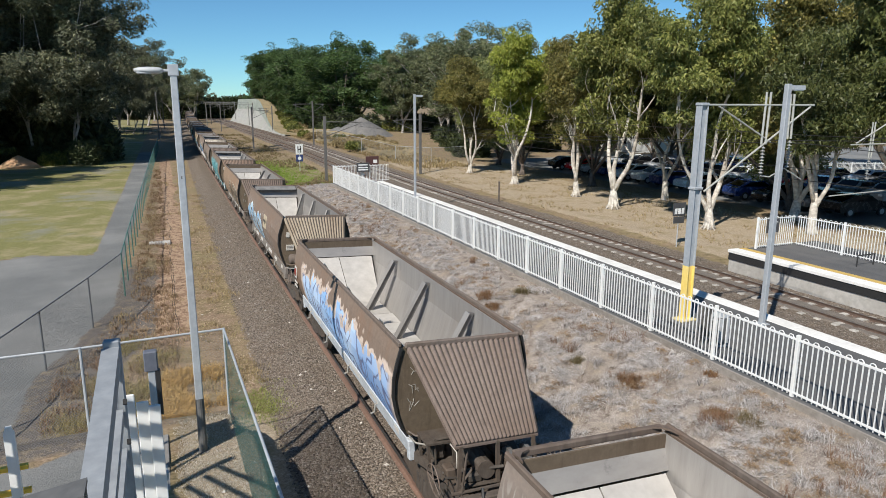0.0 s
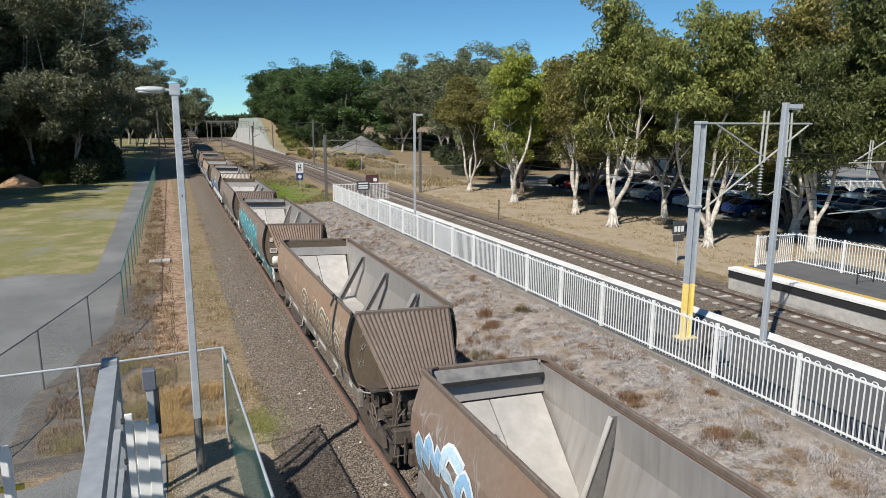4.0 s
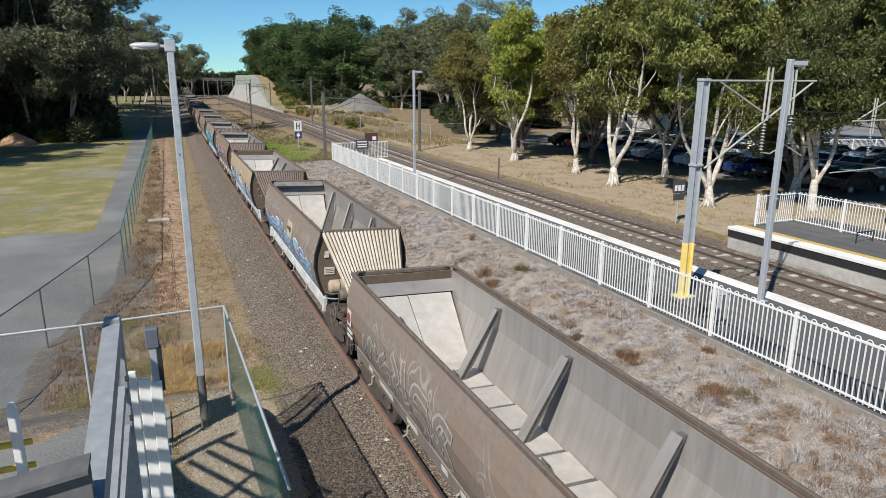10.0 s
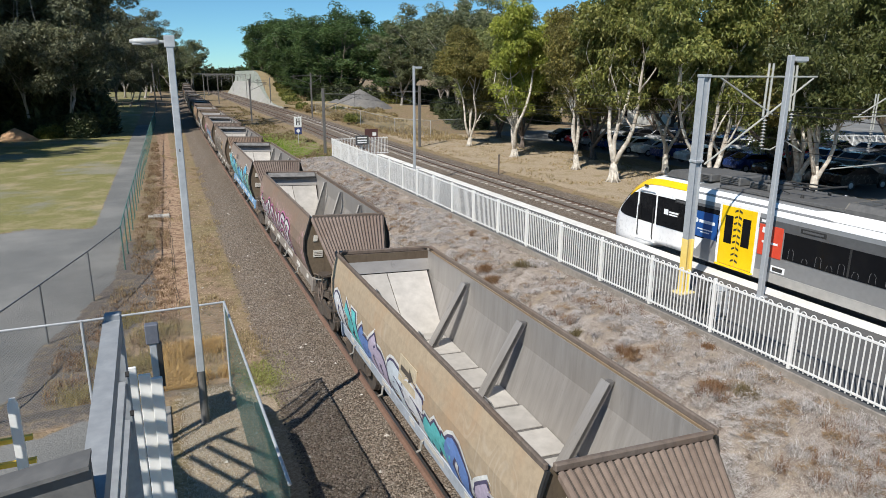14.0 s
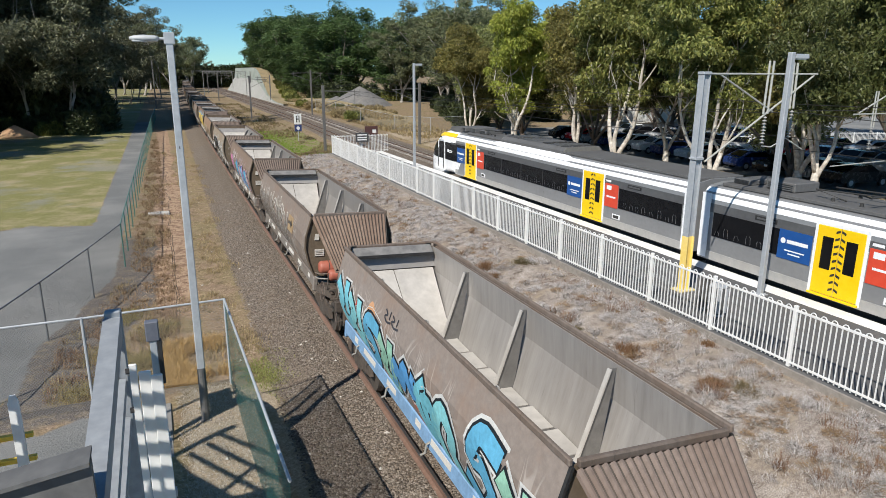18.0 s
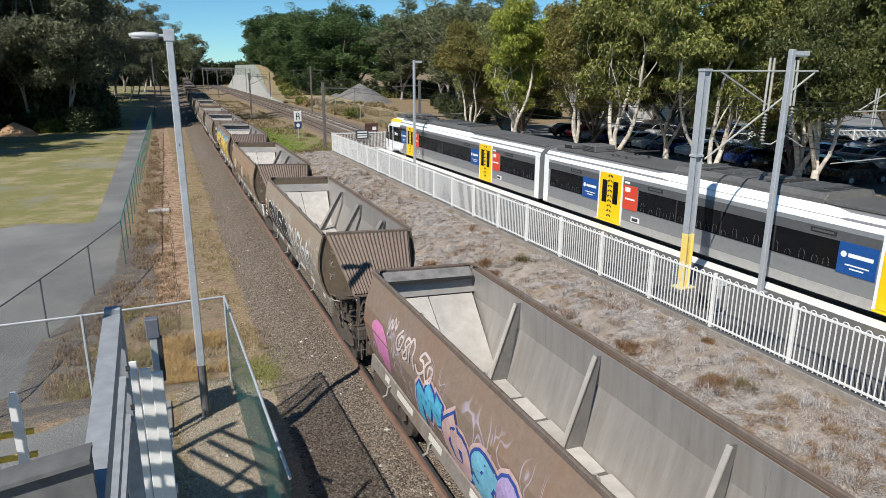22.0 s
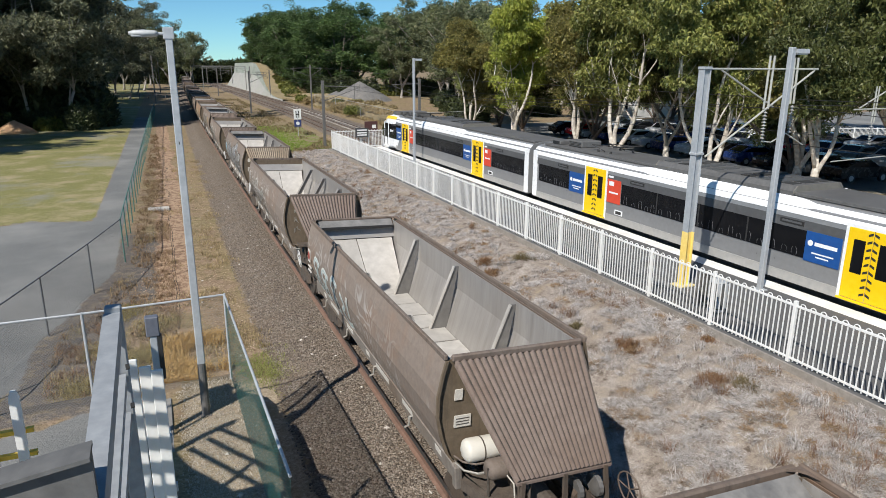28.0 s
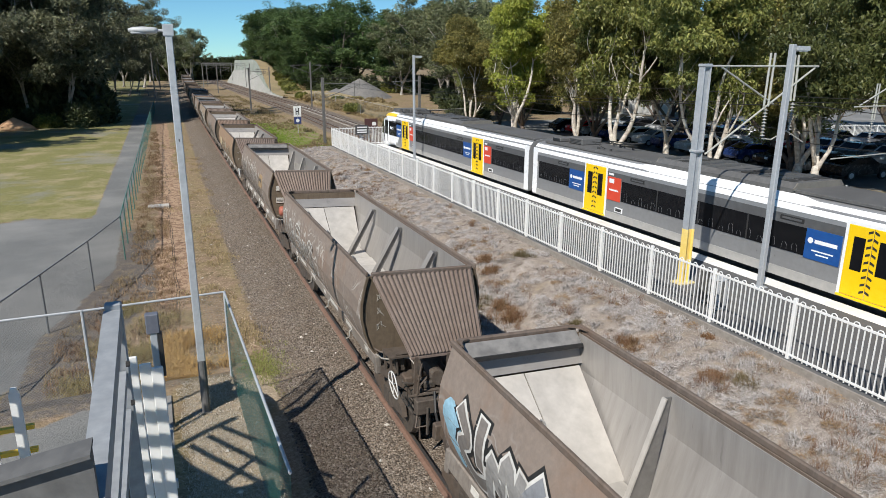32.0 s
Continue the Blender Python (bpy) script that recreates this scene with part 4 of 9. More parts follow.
    if lip:
        part("cover_lip", Shape().loft([[(-1.2, y1 - 0.08, 3.24), (1.2, y1 - 0.08, 3.24), (1.2, y1 - 0.08, 3.2), (-1.2, y1 - 0.08, 3.2)], [(-1.2, y1 - 0.3, 3.1), (1.2, y1 - 0.3, 3.1), (1.2, y1 - 0.3, 3.07), (-1.2, y1 - 0.3, 3.07)]]), LIPSTEEL, ob, "dusty sloping lip plate")
        part("lip_slot", Shape().box(-1.2, 1.2, y1 - 0.325, y1 - 0.3, 3.03, 3.1), BLACK, ob, "dark slot under the lip")
    for sx in (-1, 1):
        part("corner_gusset", Shape().loft([[(sx * 1.3, y1 - 0.05, z), (sx * 1.3, y1 - 0.3, z), (sx * 1.26, y1 - 0.17, z), (sx * 1.18, y1 - 0.09, z), (sx * 1.05, y1 - 0.05, z)] for z in (3.27, 3.3)]), RIM, ob)
    # near end: recessed end sheet and corrugated hood
    for d, ye in ((-1, y0 + 0.035), (1, y1 - 0.1)):
        s = Shape().loft([[(x - 0.03, y, z) for x, z in SECTION] + [(0.03 - x, y, z) for x, z in SECTION[::-1]] for y in (ye, ye - d * 0.03)])
        part("end_sheet", s, END, ob)
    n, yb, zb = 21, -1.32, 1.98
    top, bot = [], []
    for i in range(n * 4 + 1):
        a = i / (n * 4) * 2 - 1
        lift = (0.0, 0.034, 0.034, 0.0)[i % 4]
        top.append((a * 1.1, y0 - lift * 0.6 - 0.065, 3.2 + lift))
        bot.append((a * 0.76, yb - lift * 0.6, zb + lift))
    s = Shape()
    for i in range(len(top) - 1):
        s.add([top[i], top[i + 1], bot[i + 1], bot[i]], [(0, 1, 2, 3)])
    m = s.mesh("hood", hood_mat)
    m.materials.append(GROOVE_SHADE)
    # valley strips take the dark colour, so the groove shade is painted in
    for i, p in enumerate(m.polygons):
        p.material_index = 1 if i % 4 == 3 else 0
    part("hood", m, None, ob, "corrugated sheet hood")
    part("hood_edge", Shape().loft([[(-1.1, y0 - 0.07, 3.13), (1.1, y0 - 0.07, 3.13), (1.1, y0 - 0.07, 3.18), (-1.1, y0 - 0.07, 3.18)], [(-0.76, yb, zb - 0.07), (0.76, yb, zb - 0.07), (0.76, yb, zb - 0.025), (-0.76, yb, zb - 0.025)]]), hood_mat, ob)
    if kind in NEWER:
        part("notice", Shape().box(-1.14, -1.0, y0 + 0.008, y0 + 0.03, 2.5, 2.68), NOTICE, ob, "small pale notice plate")
        pl = part("notice", Shape().box(-1.12, -0.82, y0 + 0.008, y0 + 0.03, 2.02, 2.22), NOTICE, ob, "white notice plate with unreadable lines")
        for z in (2.17, 2.12, 2.07):
            part("text_bar", Shape().box(-1.09, -0.85, y0 + 0.004, y0 + 0.007, z - 0.008, z + 0.008), WHEELST, pl)
    elif not far:
        r = random.Random(60 + kind)
        for n in range(3):
            z, x, pts = 2.72 - 0.34 * n, -1.13 + 0.07 * r.random(), []
            for m in range(9):
                t = m * r.uniform(1.3, 2.2)
                pts.append((x + 0.05 * math.sin(t), y0 + 0.03, z + 0.12 * math.cos(t) * r.uniform(0.4, 1.1)))
                x += r.uniform(0.0, 0.045)
            part("sprayed_tag", Shape().path(pts, 0.007, 4), PALE_TAG, ob, "thin pale sprayed scrawl")
    # bogies with their wheels
    for yb2 in (0.15, 9.65):
        for sx in (-1, 1):
            s = Shape().prism_x([(yb2 - 1.0, 0.42), (yb2 - 0.9, 0.62), (yb2 - 0.35, 0.66), (yb2 - 0.25, 0.78), (yb2 + 0.25, 0.78), (yb2 + 0.35, 0.66), (yb2 + 0.9, 0.62), (yb2 + 1.0, 0.42), (yb2 + 0.4, 0.36), (yb2 + 0.25, 0.26), (yb2 - 0.25, 0.26), (yb2 - 0.4, 0.36)], sx * 0.74 - 0.05, sx * 0.74 + 0.05)
            bf = part("bogie_frame", s, FRAME, ob)
            for k in () if far else range(3):
                part("spring", Shape().tube((sx * 0.76, yb2 - 0.16 + 0.16 * k, 0.3), (sx * 0.76, yb2 - 0.16 + 0.16 * k, 0.6), 0.06, 0.06, 8), WHEELST, bf)
        for dy in (-0.8, 0.8):
            ws = part("wheelset", Shape().tube((-0.7, yb2 + dy, 0.42), (0.7, yb2 + dy, 0.42), 0.07, 0.07, 10), WHEELST, ob)
            for sx in (-1, 1):
                w = Shape().tube((sx * 0.5, yb2 + dy, 0.42), (sx * 0.535, yb2 + dy, 0.42), 0.45, 0.445, 24).tube((sx * 0.535, yb2 + dy, 0.42), (sx * 0.63, yb2 + dy, 0.42), 0.425, 0.415, 24)
                part("wheel", w, WHEELST, ws)
    # end platform, headstock, posts, brake gear
    for ye, d in ((y0, -1), (y1, 1)):
        L = 1.8 if d < 0 else 1.2
        part("headstock", Shape().box(-0.82, 0.82, ye + d * L - 0.08, ye + d * L + 0.08, 0.9, 1.2, 0.02), FRAME, ob)
        part("draft_beam", Shape().box(-0.22, 0.22, min(ye, ye + d * (L + 0.25)), max(ye, ye + d * (L + 0.25)), 0.8, 1.14, 0.02), FRAME, ob)
        for sx in (-1, 1):
            part("end_beam", Shape().loft([[(sx * x + a, y, z) for a, z in ((-0.05, 1.0), (0.05, 1.0), (0.05, 1.18), (-0.05, 1.18))] for x, y in ((0.98, ye), (0.68, ye + d * 1.0), (0.68, ye + d * L))]), FRAME, ob)
            part("sill_end", Shape().box(sx * 1.01 - 0.065, sx * 1.01 + 0.065, min(ye, ye + d * 0.14), max(ye, ye + d * 0.14), 1.0, 1.4, 0.02), SILLS.get(kind, SILL), ob)
        part("coupler", Shape().box(-0.13, 0.13, min(ye + d * L, ye + d * (L + 0.22)), max(ye + d * L, ye + d * (L + 0.22)), 0.72, 0.98, 0.04), WHEELST, ob)
    for x in (-0.72, 0.0, 0.72):
        part("hood_post", Shape().box(x - 0.03, x + 0.03, yb - 0.02, yb + 0.04, 1.15, zb - 0.03), FRAME, ob)
    if far:
        return
    part("end_floor", Shape().loft([[(x, y, z) for x, y in ((-0.98, y0), (0.98, y0), (0.68, -1.0), (0.68, -1.35), (-0.68, -1.35), (-0.68, -1.0))] for z in (1.185, 1.2)]), FRAME, ob)
    if not tank:
        s = Shape()
        for px, py in ((-1.0, -0.55), (-0.5, -0.55), (-1.0, -0.12), (-0.5, -0.12)):
            s.box(px - 0.025, px + 0.025, py - 0.025, py + 0.025, 1.18, 1.62)
        s.box(-1.03, -0.47, -0.58, -0.09, 1.6, 1.64)
        part("brake_rack", s, FRAME, ob)
        part("brake_valve", Shape().box(-0.85, -0.62, -0.45, -0.22, 1.22, 1.58, 0.05), WHEELST, ob)
    part("brake_cylinder", Shape().tube((-0.45, -0.75, 1.36), (0.05, -0.7, 1.36), 0.14, 0.11, 12), WHEELST, ob)
    part("brake_lever", Shape().path([(-0.75, -1.35, 1.25), (-0.3, -1.1, 1.45), (0.2, -1.15, 1.3), (0.7, -1.3, 1.35)], 0.03, 5), FRAME, ob)
    part("brake_hose", Shape().path([(-0.45, -1.6, 1.3), (-0.5, -1.85, 1.0), (-0.45, -1.95, 0.7), (-0.3, -2.0, 0.62)], 0.028, 6), BLACK, ob)
    for x in (-0.8, 0.52):
        part("step_ladder", Shape().path([(x, -1.6, 1.2), (x, -1.62, 0.62), (x + 0.28, -1.62, 0.62), (x + 0.28, -1.6, 1.2)], 0.018, 5), RIM, ob)
    part("handrail", Shape().path([(-1.1, y0, 1.4), (-1.06, -0.1, 1.42), (-0.9, -0.28, 1.45), (-0.5, -0.28, 1.45)], 0.02, 6), HANDLE, ob)
    part("handrail", Shape().path([(-1.1, y0, 1.52), (-1.05, -0.06, 1.55), (-0.9, -0.22, 1.58), (-0.5, -0.22, 1.58)], 0.018, 6), RIM, ob)
    for x in (-0.2, 0.35):
        part("air_reservoir", Shape().tube((x, -1.3, 1.42), (x + 0.02, -0.5, 1.42), 0.17, 0.17, 12), FRAME, ob, smooth=False)
    for sx in (-1, 1):
        s = Shape().hoop((sx * 1.12, -1.32, 1.42), 0.27, 0.013, "x", 20, 5)
        for a in range(5):
            t = a * 2 * math.pi / 5
            s.tube((sx * 1.12, -1.32, 1.42), (sx * 1.12, -1.32 + 0.26 * math.cos(t), 1.42 + 0.26 * math.sin(t)), 0.012, 0.012, 4)
        part("brake_wheel", s, HANDWHEEL if sx < 0 and kind in (3, 4, 6, 12, 15, 16) else RIM, ob, "spoked brake handwheel")
    for i, (xa, ya, za, xb, yb3, zb3) in enumerate(((-1.0, -1.5, 1.22, 1.0, -1.45, 1.22), (-0.6, -1.7, 1.05, -0.6, -1.72, 0.5), (0.5, -1.68, 1.05, 0.62, -1.7, 0.48), (-0.9, -0.9, 1.25, 0.1, -1.4, 1.5), (0.75, -0.3, 1.2, 0.75, -1.5, 1.3))):
        part("brake_rod", Shape().tube((xa, ya, za), (xb, yb3, zb3), 0.028, 0.028, 6), WHEELST if i % 2 else FRAME, ob)
    part("air_hose", Shape().path([(-0.62, -0.4, 1.5), (-0.56, -0.55, 1.58), (-0.5, -0.72, 1.48), (-0.58, -0.85, 1.26), (-0.72, -0.8, 1.24)], 0.016, 6), HANDLE, ob, "pale looped air hose")
    for i, (x, y, z, a, b, c) in enumerate(((-0.78, -0.95, 1.3, 0.1, 0.12, 0.1), (-0.42, -1.2, 1.28, 0.14, 0.08, 0.08), (-0.68, -1.28, 1.26, 0.05, 0.16, 0.06), (-0.3, -0.4, 1.32, 0.12, 0.1, 0.12))):
        part("gear_box", Shape().box(x - a, x + a, y - b, y + b, z - c, z + c, 0.03), WHEELST if i % 2 else FRAME, ob)
    for i, (xa, ya, za, xb, yb3, zb3) in enumerate(((-0.86, -0.5, 1.2, -0.84, -0.5, 1.68), (-0.84, -0.5, 1.66, -0.45, -0.55, 1.7), (-0.62, -1.0, 1.2, -0.6, -1.02, 1.75), (-1.0, -1.32, 1.42, -0.66, -1.3, 1.35), (-0.75, -1.5, 1.12, -0.72, -1.5, 1.62), (-0.72, -1.5, 1.6, -0.4, -1.0, 1.9), (-0.85, -0.7, 0.95, -0.85, -1.6, 0.9), (-0.66, -1.45, 0.95, -0.66, -1.5, 0.3))):
        part("brake_pipe", Shape().tube((xa, ya, za), (xb, yb3, zb3), 0.022, 0.022, 6), FRAME if i % 3 else WHEELST, ob)
    for x in (0.3, 0.66):
        part("pulley", Shape().tube((x - 0.04, -1.2, 1.55), (x + 0.04, -1.2, 1.55), 0.17, 0.17, 14), RIB, ob)
    for i in range(7):
        yy = 0.6 + i * 1.35
        part("sill_scuff", Shape().box(-1.077, -1.068, yy, yy + 0.25 + 0.3 * (i % 3), 1.25, 1.36), PALE if i % 3 == 0 else NOTICE, ob, "pale scuffed plate on the sill")
    for ya in {1: (3.3,), 5: (3.7,), 6: (3.9,), 9: (2.2,)}.get(kind, ()):
        pl = part("faded_patch", Shape().box(-1.468, -1.45, ya, ya + 0.8, 2.25, 2.75, 0.004), spray_paint("cream_panel", (0.36, 0.25, 0.14) if kind == 9 else (0.5, 0.42, 0.3)), ob, "cream panel with a dark arrow")
        part("arrow", Shape().add([(-1.47, ya + y, z) for y, z in ((0.7, 2.58), (0.3, 2.58), (0.3, 2.66), (0.1, 2.52), (0.3, 2.4), (0.3, 2.48), (0.7, 2.48))], [(0, 1, 2, 3, 4, 5, 6)]), WHEELST, pl, "dark painted arrow")
    if kind == 12:
        part("faded_patch", Shape().box(-1.468, -1.45, 7.4, 8.2, 2.05, 2.55, 0.004), spray_paint("faded_cream_patch", (0.5, 0.42, 0.27)), ob, "faded cream square on the side")
        part("faded_patch", Shape().box(-1.468, -1.45, 4.2, 4.9, 2.1, 2.55, 0.004), HOODS["tan"], ob, "faded tan square on the side")
    if kind in (0, 4, 11, 14):
        sq = part("marker_plate", Shape().box(-1.465, -1.448, 9.37, 9.65, 2.12, 2.48, 0.004), NOTICE, ob, "pale square with a red disc")
        part("marker_disc", Shape().tube((-1.466, 9.51, 2.3), (-1.474, 9.51, 2.3), 0.12, 0.12, 16), ERED_DISC, sq, "red disc")
        for z in (1.98, 1.86):
            part("text_bar", Shape().box(-1.452, -1.43, 9.32, 9.68, z - 0.035, z + 0.02), NOTICE, sq)
    if tank:
        paint = RED if tank == "red" else HOODS["tan"] if tank == "rust" else RIM if kind == 1 else TANKW
        for xa, xb, y, z, r, m in ((-1.06 if kind != 16 else -0.92, -0.3, -0.06, 1.74, 0.19, paint), (-0.84, -0.2, -0.44, 1.6, 0.165, paint if tank == "red" else RIM)):
            s = Shape().loft([[(x, y + k * r * math.cos(q), z + k * r * math.sin(q)) for q in [j * math.pi / 9 for j in range(18)]] for x, k in ((xa, 0.55), (xa + 0.04, 0.9), (xa + 0.09, 1.0), (xb - 0.09, 1.0), (xb - 0.04, 0.9), (xb, 0.55))])
            t = part("tank", s, m, ob, tank + " air tank" if m == paint else "dusty grey air tank", smooth=True)
            part("tank_band", Shape().tube((xa + 0.3, y, z), (xa + 0.32, y, z), r + 0.006, r + 0.006, 18), FRAME, t)


SILLS = {8: spray_paint("bright_blue_sill", (0.2, 0.34, 0.52)), 3: spray_paint("teal_sill", (0.07, 0.17, 0.19)), 0: spray_paint("pale_blue_sill", (0.5, 0.53, 0.56)), 5: spray_paint("pale_sill", (0.5, 0.5, 0.5)), 6: spray_paint("blue_grey_sill", (0.42, 0.46, 0.52))}
ERED_DISC = spray_paint("red_disc_paint", (0.36, 0.08, 0.06))
SILL = steel_paint("wagon_sill_paint", (0.19, 0.165, 0.145), (0.28, 0.25, 0.22), (0.17, 0.12, 0.085))


# distance gone by the freight train, metres
RUN = [(0, -0.1), (2, 11.8), (4, 23.7), (6, 35.8), (8, 48.1), (10, 60.5), (12, 73.1), (14, 86.1), (16, 99.4), (18, 113.4), (20, 127.8), (22, 142.8), (24, 158.4), (26, 174.7), (28, 191.7), (30, 209.6), (32, 228.2)]
CANT = 2.2
wagons = []
BLOBS = {
    8: ((7.9, 2.0, 0.4, 0.55, (0.5, 0.1, 0.07)), (7.0, 2.5, 0.3, 0.3, (0.55, 0.3, 0.16)), (6.6, 1.7, 0.35, 0.3, (0.48, 0.12, 0.08)), (4.6, 1.9, 0.4, 0.5, (0.48, 0.14, 0.09))),
    10: ((8.65, 2.05, 0.5, 0.5, (0.62, 0.22, 0.42)),),
    16: ((9.2, 2.1, 0.42, 0.5, (0.3, 0.5, 0.62)),),
}


def fit_build(ob, low):
    """Bring the body of a wagon to the width and height of its build."""
    rim, lean = (1.235, -0.06) if low else (1.16, 0.04)
    tall = 0.947 if low else 1.0
    keep = ("hood", "hood_edge", "bogie_frame", "wheelset", "wheel", "spring", "headstock", "draft_beam", "end_beam", "coupler", "brake_wheel", "sill", "sill_end", "sill_scuff", "hook")
    outside = ("side_sheet", "edge_strip", "top_rail", "sprayed_shape", "sprayed_fill", "graffiti_halo", "sprayed_patch", "faded_patch", "arrow", "marker_plate", "marker_disc", "text_bar", "corner_gusset", "end_sheet", "notice", "sprayed_tag")
    done = set()
    for o in ob.children_recursive:
        me, kind = o.data, o.name.split(".")[0]
        if me.name in done:
            continue
        done.add(me.name)
        for v in me.vertices:
            x, y, z = v.co
            if z > 1.4:
                z = 1.4 + (z - 1.4) * tall
            if kind not in keep and v.co.z > 1.15:
                t = smooth(2.3, 3.2, v.co.z)
                x *= 0.915 * (1 - t) + rim / 1.406 * t
                if kind not in outside and v.co.z > 1.9:
                    x = max(min(x, rim - 0.07), 0.07 - rim)
            v.co = (x + lean * smooth(1.1, 1.6, v.co.z), y, z)


def build_train():
    proto = {}
    for k in range(-1, 36):
        i = k if 0 <= k < 17 else (15, 9, 12, 4, 11, 14)[(k - 17) % 6]
        hood = HOOD_OF[k] if 0 <= k < 18 else ("brown", "grey", "rust")[k % 3]
        key = (i, hood, k > 19)
        if key in proto:
            w = copy_thing(proto[key], Matrix())
        else:
            w = thing("hopper_wagon", "grimy open coal hopper wagon, " + SIDE_WORD[i] + ", " + hood + " hood", "freight wagon", group="coal train wagons")
            wagon_parts(w, SIDES[i], HOODS[hood], TANKS.get(i), i in NEWER, k > 19, i in NEWER, i)
            if i in LETTERS:
                sprayed_letters(w, i, LETTERS)
            if i in SCRAWL:
                sprayed_letters(w, i, SCRAWL)
            for y, z, ry, rz, col in BLOBS.get(i, ()):
                side_blob(w, y, z, ry, rz, col, i == 10)
            fit_build(w, i in LOW_BUILD)
            proto[key] = w
        wagons.append((k, w))


def wagon_pose(y):
    turn = math.degrees(math.atan(0.012 + 0.00012 * (max(y + 5, -40) - 10)))
    return Matrix.Translation((COAL_X + coal(y), y, 0.0)) @ Matrix.Rotation(radians(-turn), 4, "Z") @ Matrix.Rotation(radians(CANT), 4, "Y")


build_train()


# ---- passenger train ----
EGREY = surf("train_grey", (0.235, 0.24, 0.245), (0.27, 0.275, 0.28), 6, 0.35, 0.2, (0.21, 0.21, 0.21), 0.4, 0.8, 0.02)
EDARK = surf("train_dark_grey", (0.1, 0.103, 0.107), (0.13, 0.133, 0.137), 6, 0.4, 0.2, (0.09, 0.09, 0.09), 0.4, 0.8, 0.02)
EWHITE = surf("train_white", (0.8, 0.81, 0.82), (0.86, 0.87, 0.88), 6, 0.3, 0, (0.72, 0.73, 0.74), 0.3, 0.8, 0.02)
EYELLOW = surf("train_yellow", (0.86, 0.55, 0.0), (0.9, 0.6, 0.01), 6, 0.35, 0, (0.8, 0.5, 0.02), 0.3, 1, 0.02)
EBLUE = surf("train_blue", (0.01, 0.07, 0.26), (0.015, 0.085, 0.3), 6, 0.35)
ERED = surf("train_red", (0.62, 0.06, 0.03), (0.68, 0.08, 0.04), 6, 0.35)
EROOF = surf("train_roof", (0.1, 0.1, 0.1), (0.15, 0.147, 0.143), 8, 0.6, 0.1, (0.08, 0.077, 0.073), 0.6, 0.6, 0.05)
EBEIGE = surf("train_beige", (0.17, 0.16, 0.14), (0.22, 0.205, 0.18), 6, 0.5, 0.1, (0.14, 0.13, 0.11), 0.4, 0.8, 0.02)
EBOUNCE = surf("train_sill", (0.34, 0.34, 0.33), (0.42, 0.41, 0.39), 5, 0.4, 0.1, (0.3, 0.28, 0.25), 0.4, 0.8, 0.02)
GLASS = surf("tinted_glass", (0.006, 0.0065, 0.008), (0.009, 0.0095, 0.011), 2, 0.1, 0, None, spec=0.18, bump=0.0)
UNDER = surf("train_underframe", (0.02, 0.02, 0.02), (0.05, 0.048, 0.045), 9, 0.7)
SEAT = surf("seat_grey", (0.1, 0.1, 0.11), (0.16, 0.16, 0.17), 9, 0.8)
CARLEN = 24.1
W2 = 1.36


def body_ring(y, k=1.0, z0=1.0, top=3.62, lift=0.0):
    w = W2 * k
    return [(-w * 0.985, y, z0), (-w, y, z0 + 0.25), (-w, y, 2.95), (-w * 0.955, y, 3.3), (-w * 0.8, y, 3.52), (-w * 0.4, y, top), (w * 0.4, y, top), (w * 0.8, y, 3.52), (w * 0.955, y, 3.3), (w, y, 2.95), (w, y, z0 + 0.25), (w * 0.985, y, z0)]


def side_panel(ob, name, mat, y0, y1, z0, z1, proud=0.006, label="", parent=None, both=True):
    made = []
    for sx in (-1, 1) if both else (-1,):
        s = Shape().box(sx * (W2 + proud) - 0.012, sx * (W2 + proud) + 0.012, y0, y1, z0, z1, 0.004)
        made.append(part(name, s, mat, parent or ob, label))
    return made


def door_leaf_pair(ob, yc):
    for sx in (-1, 1):
        for d in (-1, 1):
            ya, yb = (yc - 0.72, yc - 0.01) if d < 0 else (yc + 0.01, yc + 0.72)
            x = sx * (W2 + 0.02)
            leaf = part("door_leaf", Shape().box(x - 0.016, x + 0.016, ya, yb, 1.12, 3.1, 0.008), EYELLOW, ob, "yellow sliding door leaf")
            ym = (ya + yb) / 2
            part("door_window", Shape().box(x + sx * 0.012 - 0.008, x + sx * 0.012 + 0.008, ym - 0.17, ym + 0.17, 1.85, 2.8, 0.006), GLASS, leaf)
            for i in range(9):
                z = 1.25 + i * 0.21
                ye = yc + d * 0.02
                s = Shape().add([(x + sx * 0.021, ye, z + 0.06), (x + sx * 0.021, ye + d * 0.13, z), (x + sx * 0.021, ye + d * 0.13, z + 0.07), (x + sx * 0.021, ye, z + 0.13)], [(0, 1, 2, 3)])
                part("warning_stripe", s, BLACK, leaf, "black warning stripe")
        s = Shape().box(sx * (W2 + 0.008) - 0.012, sx * (W2 + 0.008) + 0.012, yc - 0.82, yc + 0.82, 3.1, 3.2, 0.004)
        for e in (-1, 1):
            s.box(sx * (W2 + 0.008) - 0.012, sx * (W2 + 0.008) + 0.012, yc + e * 0.72 + min(0, e * 0.1), yc + e * 0.72 + max(0, e * 0.1), 1.05, 3.1, 0.004)
        part("door_frame", s, EWHITE, ob, "white door surround")


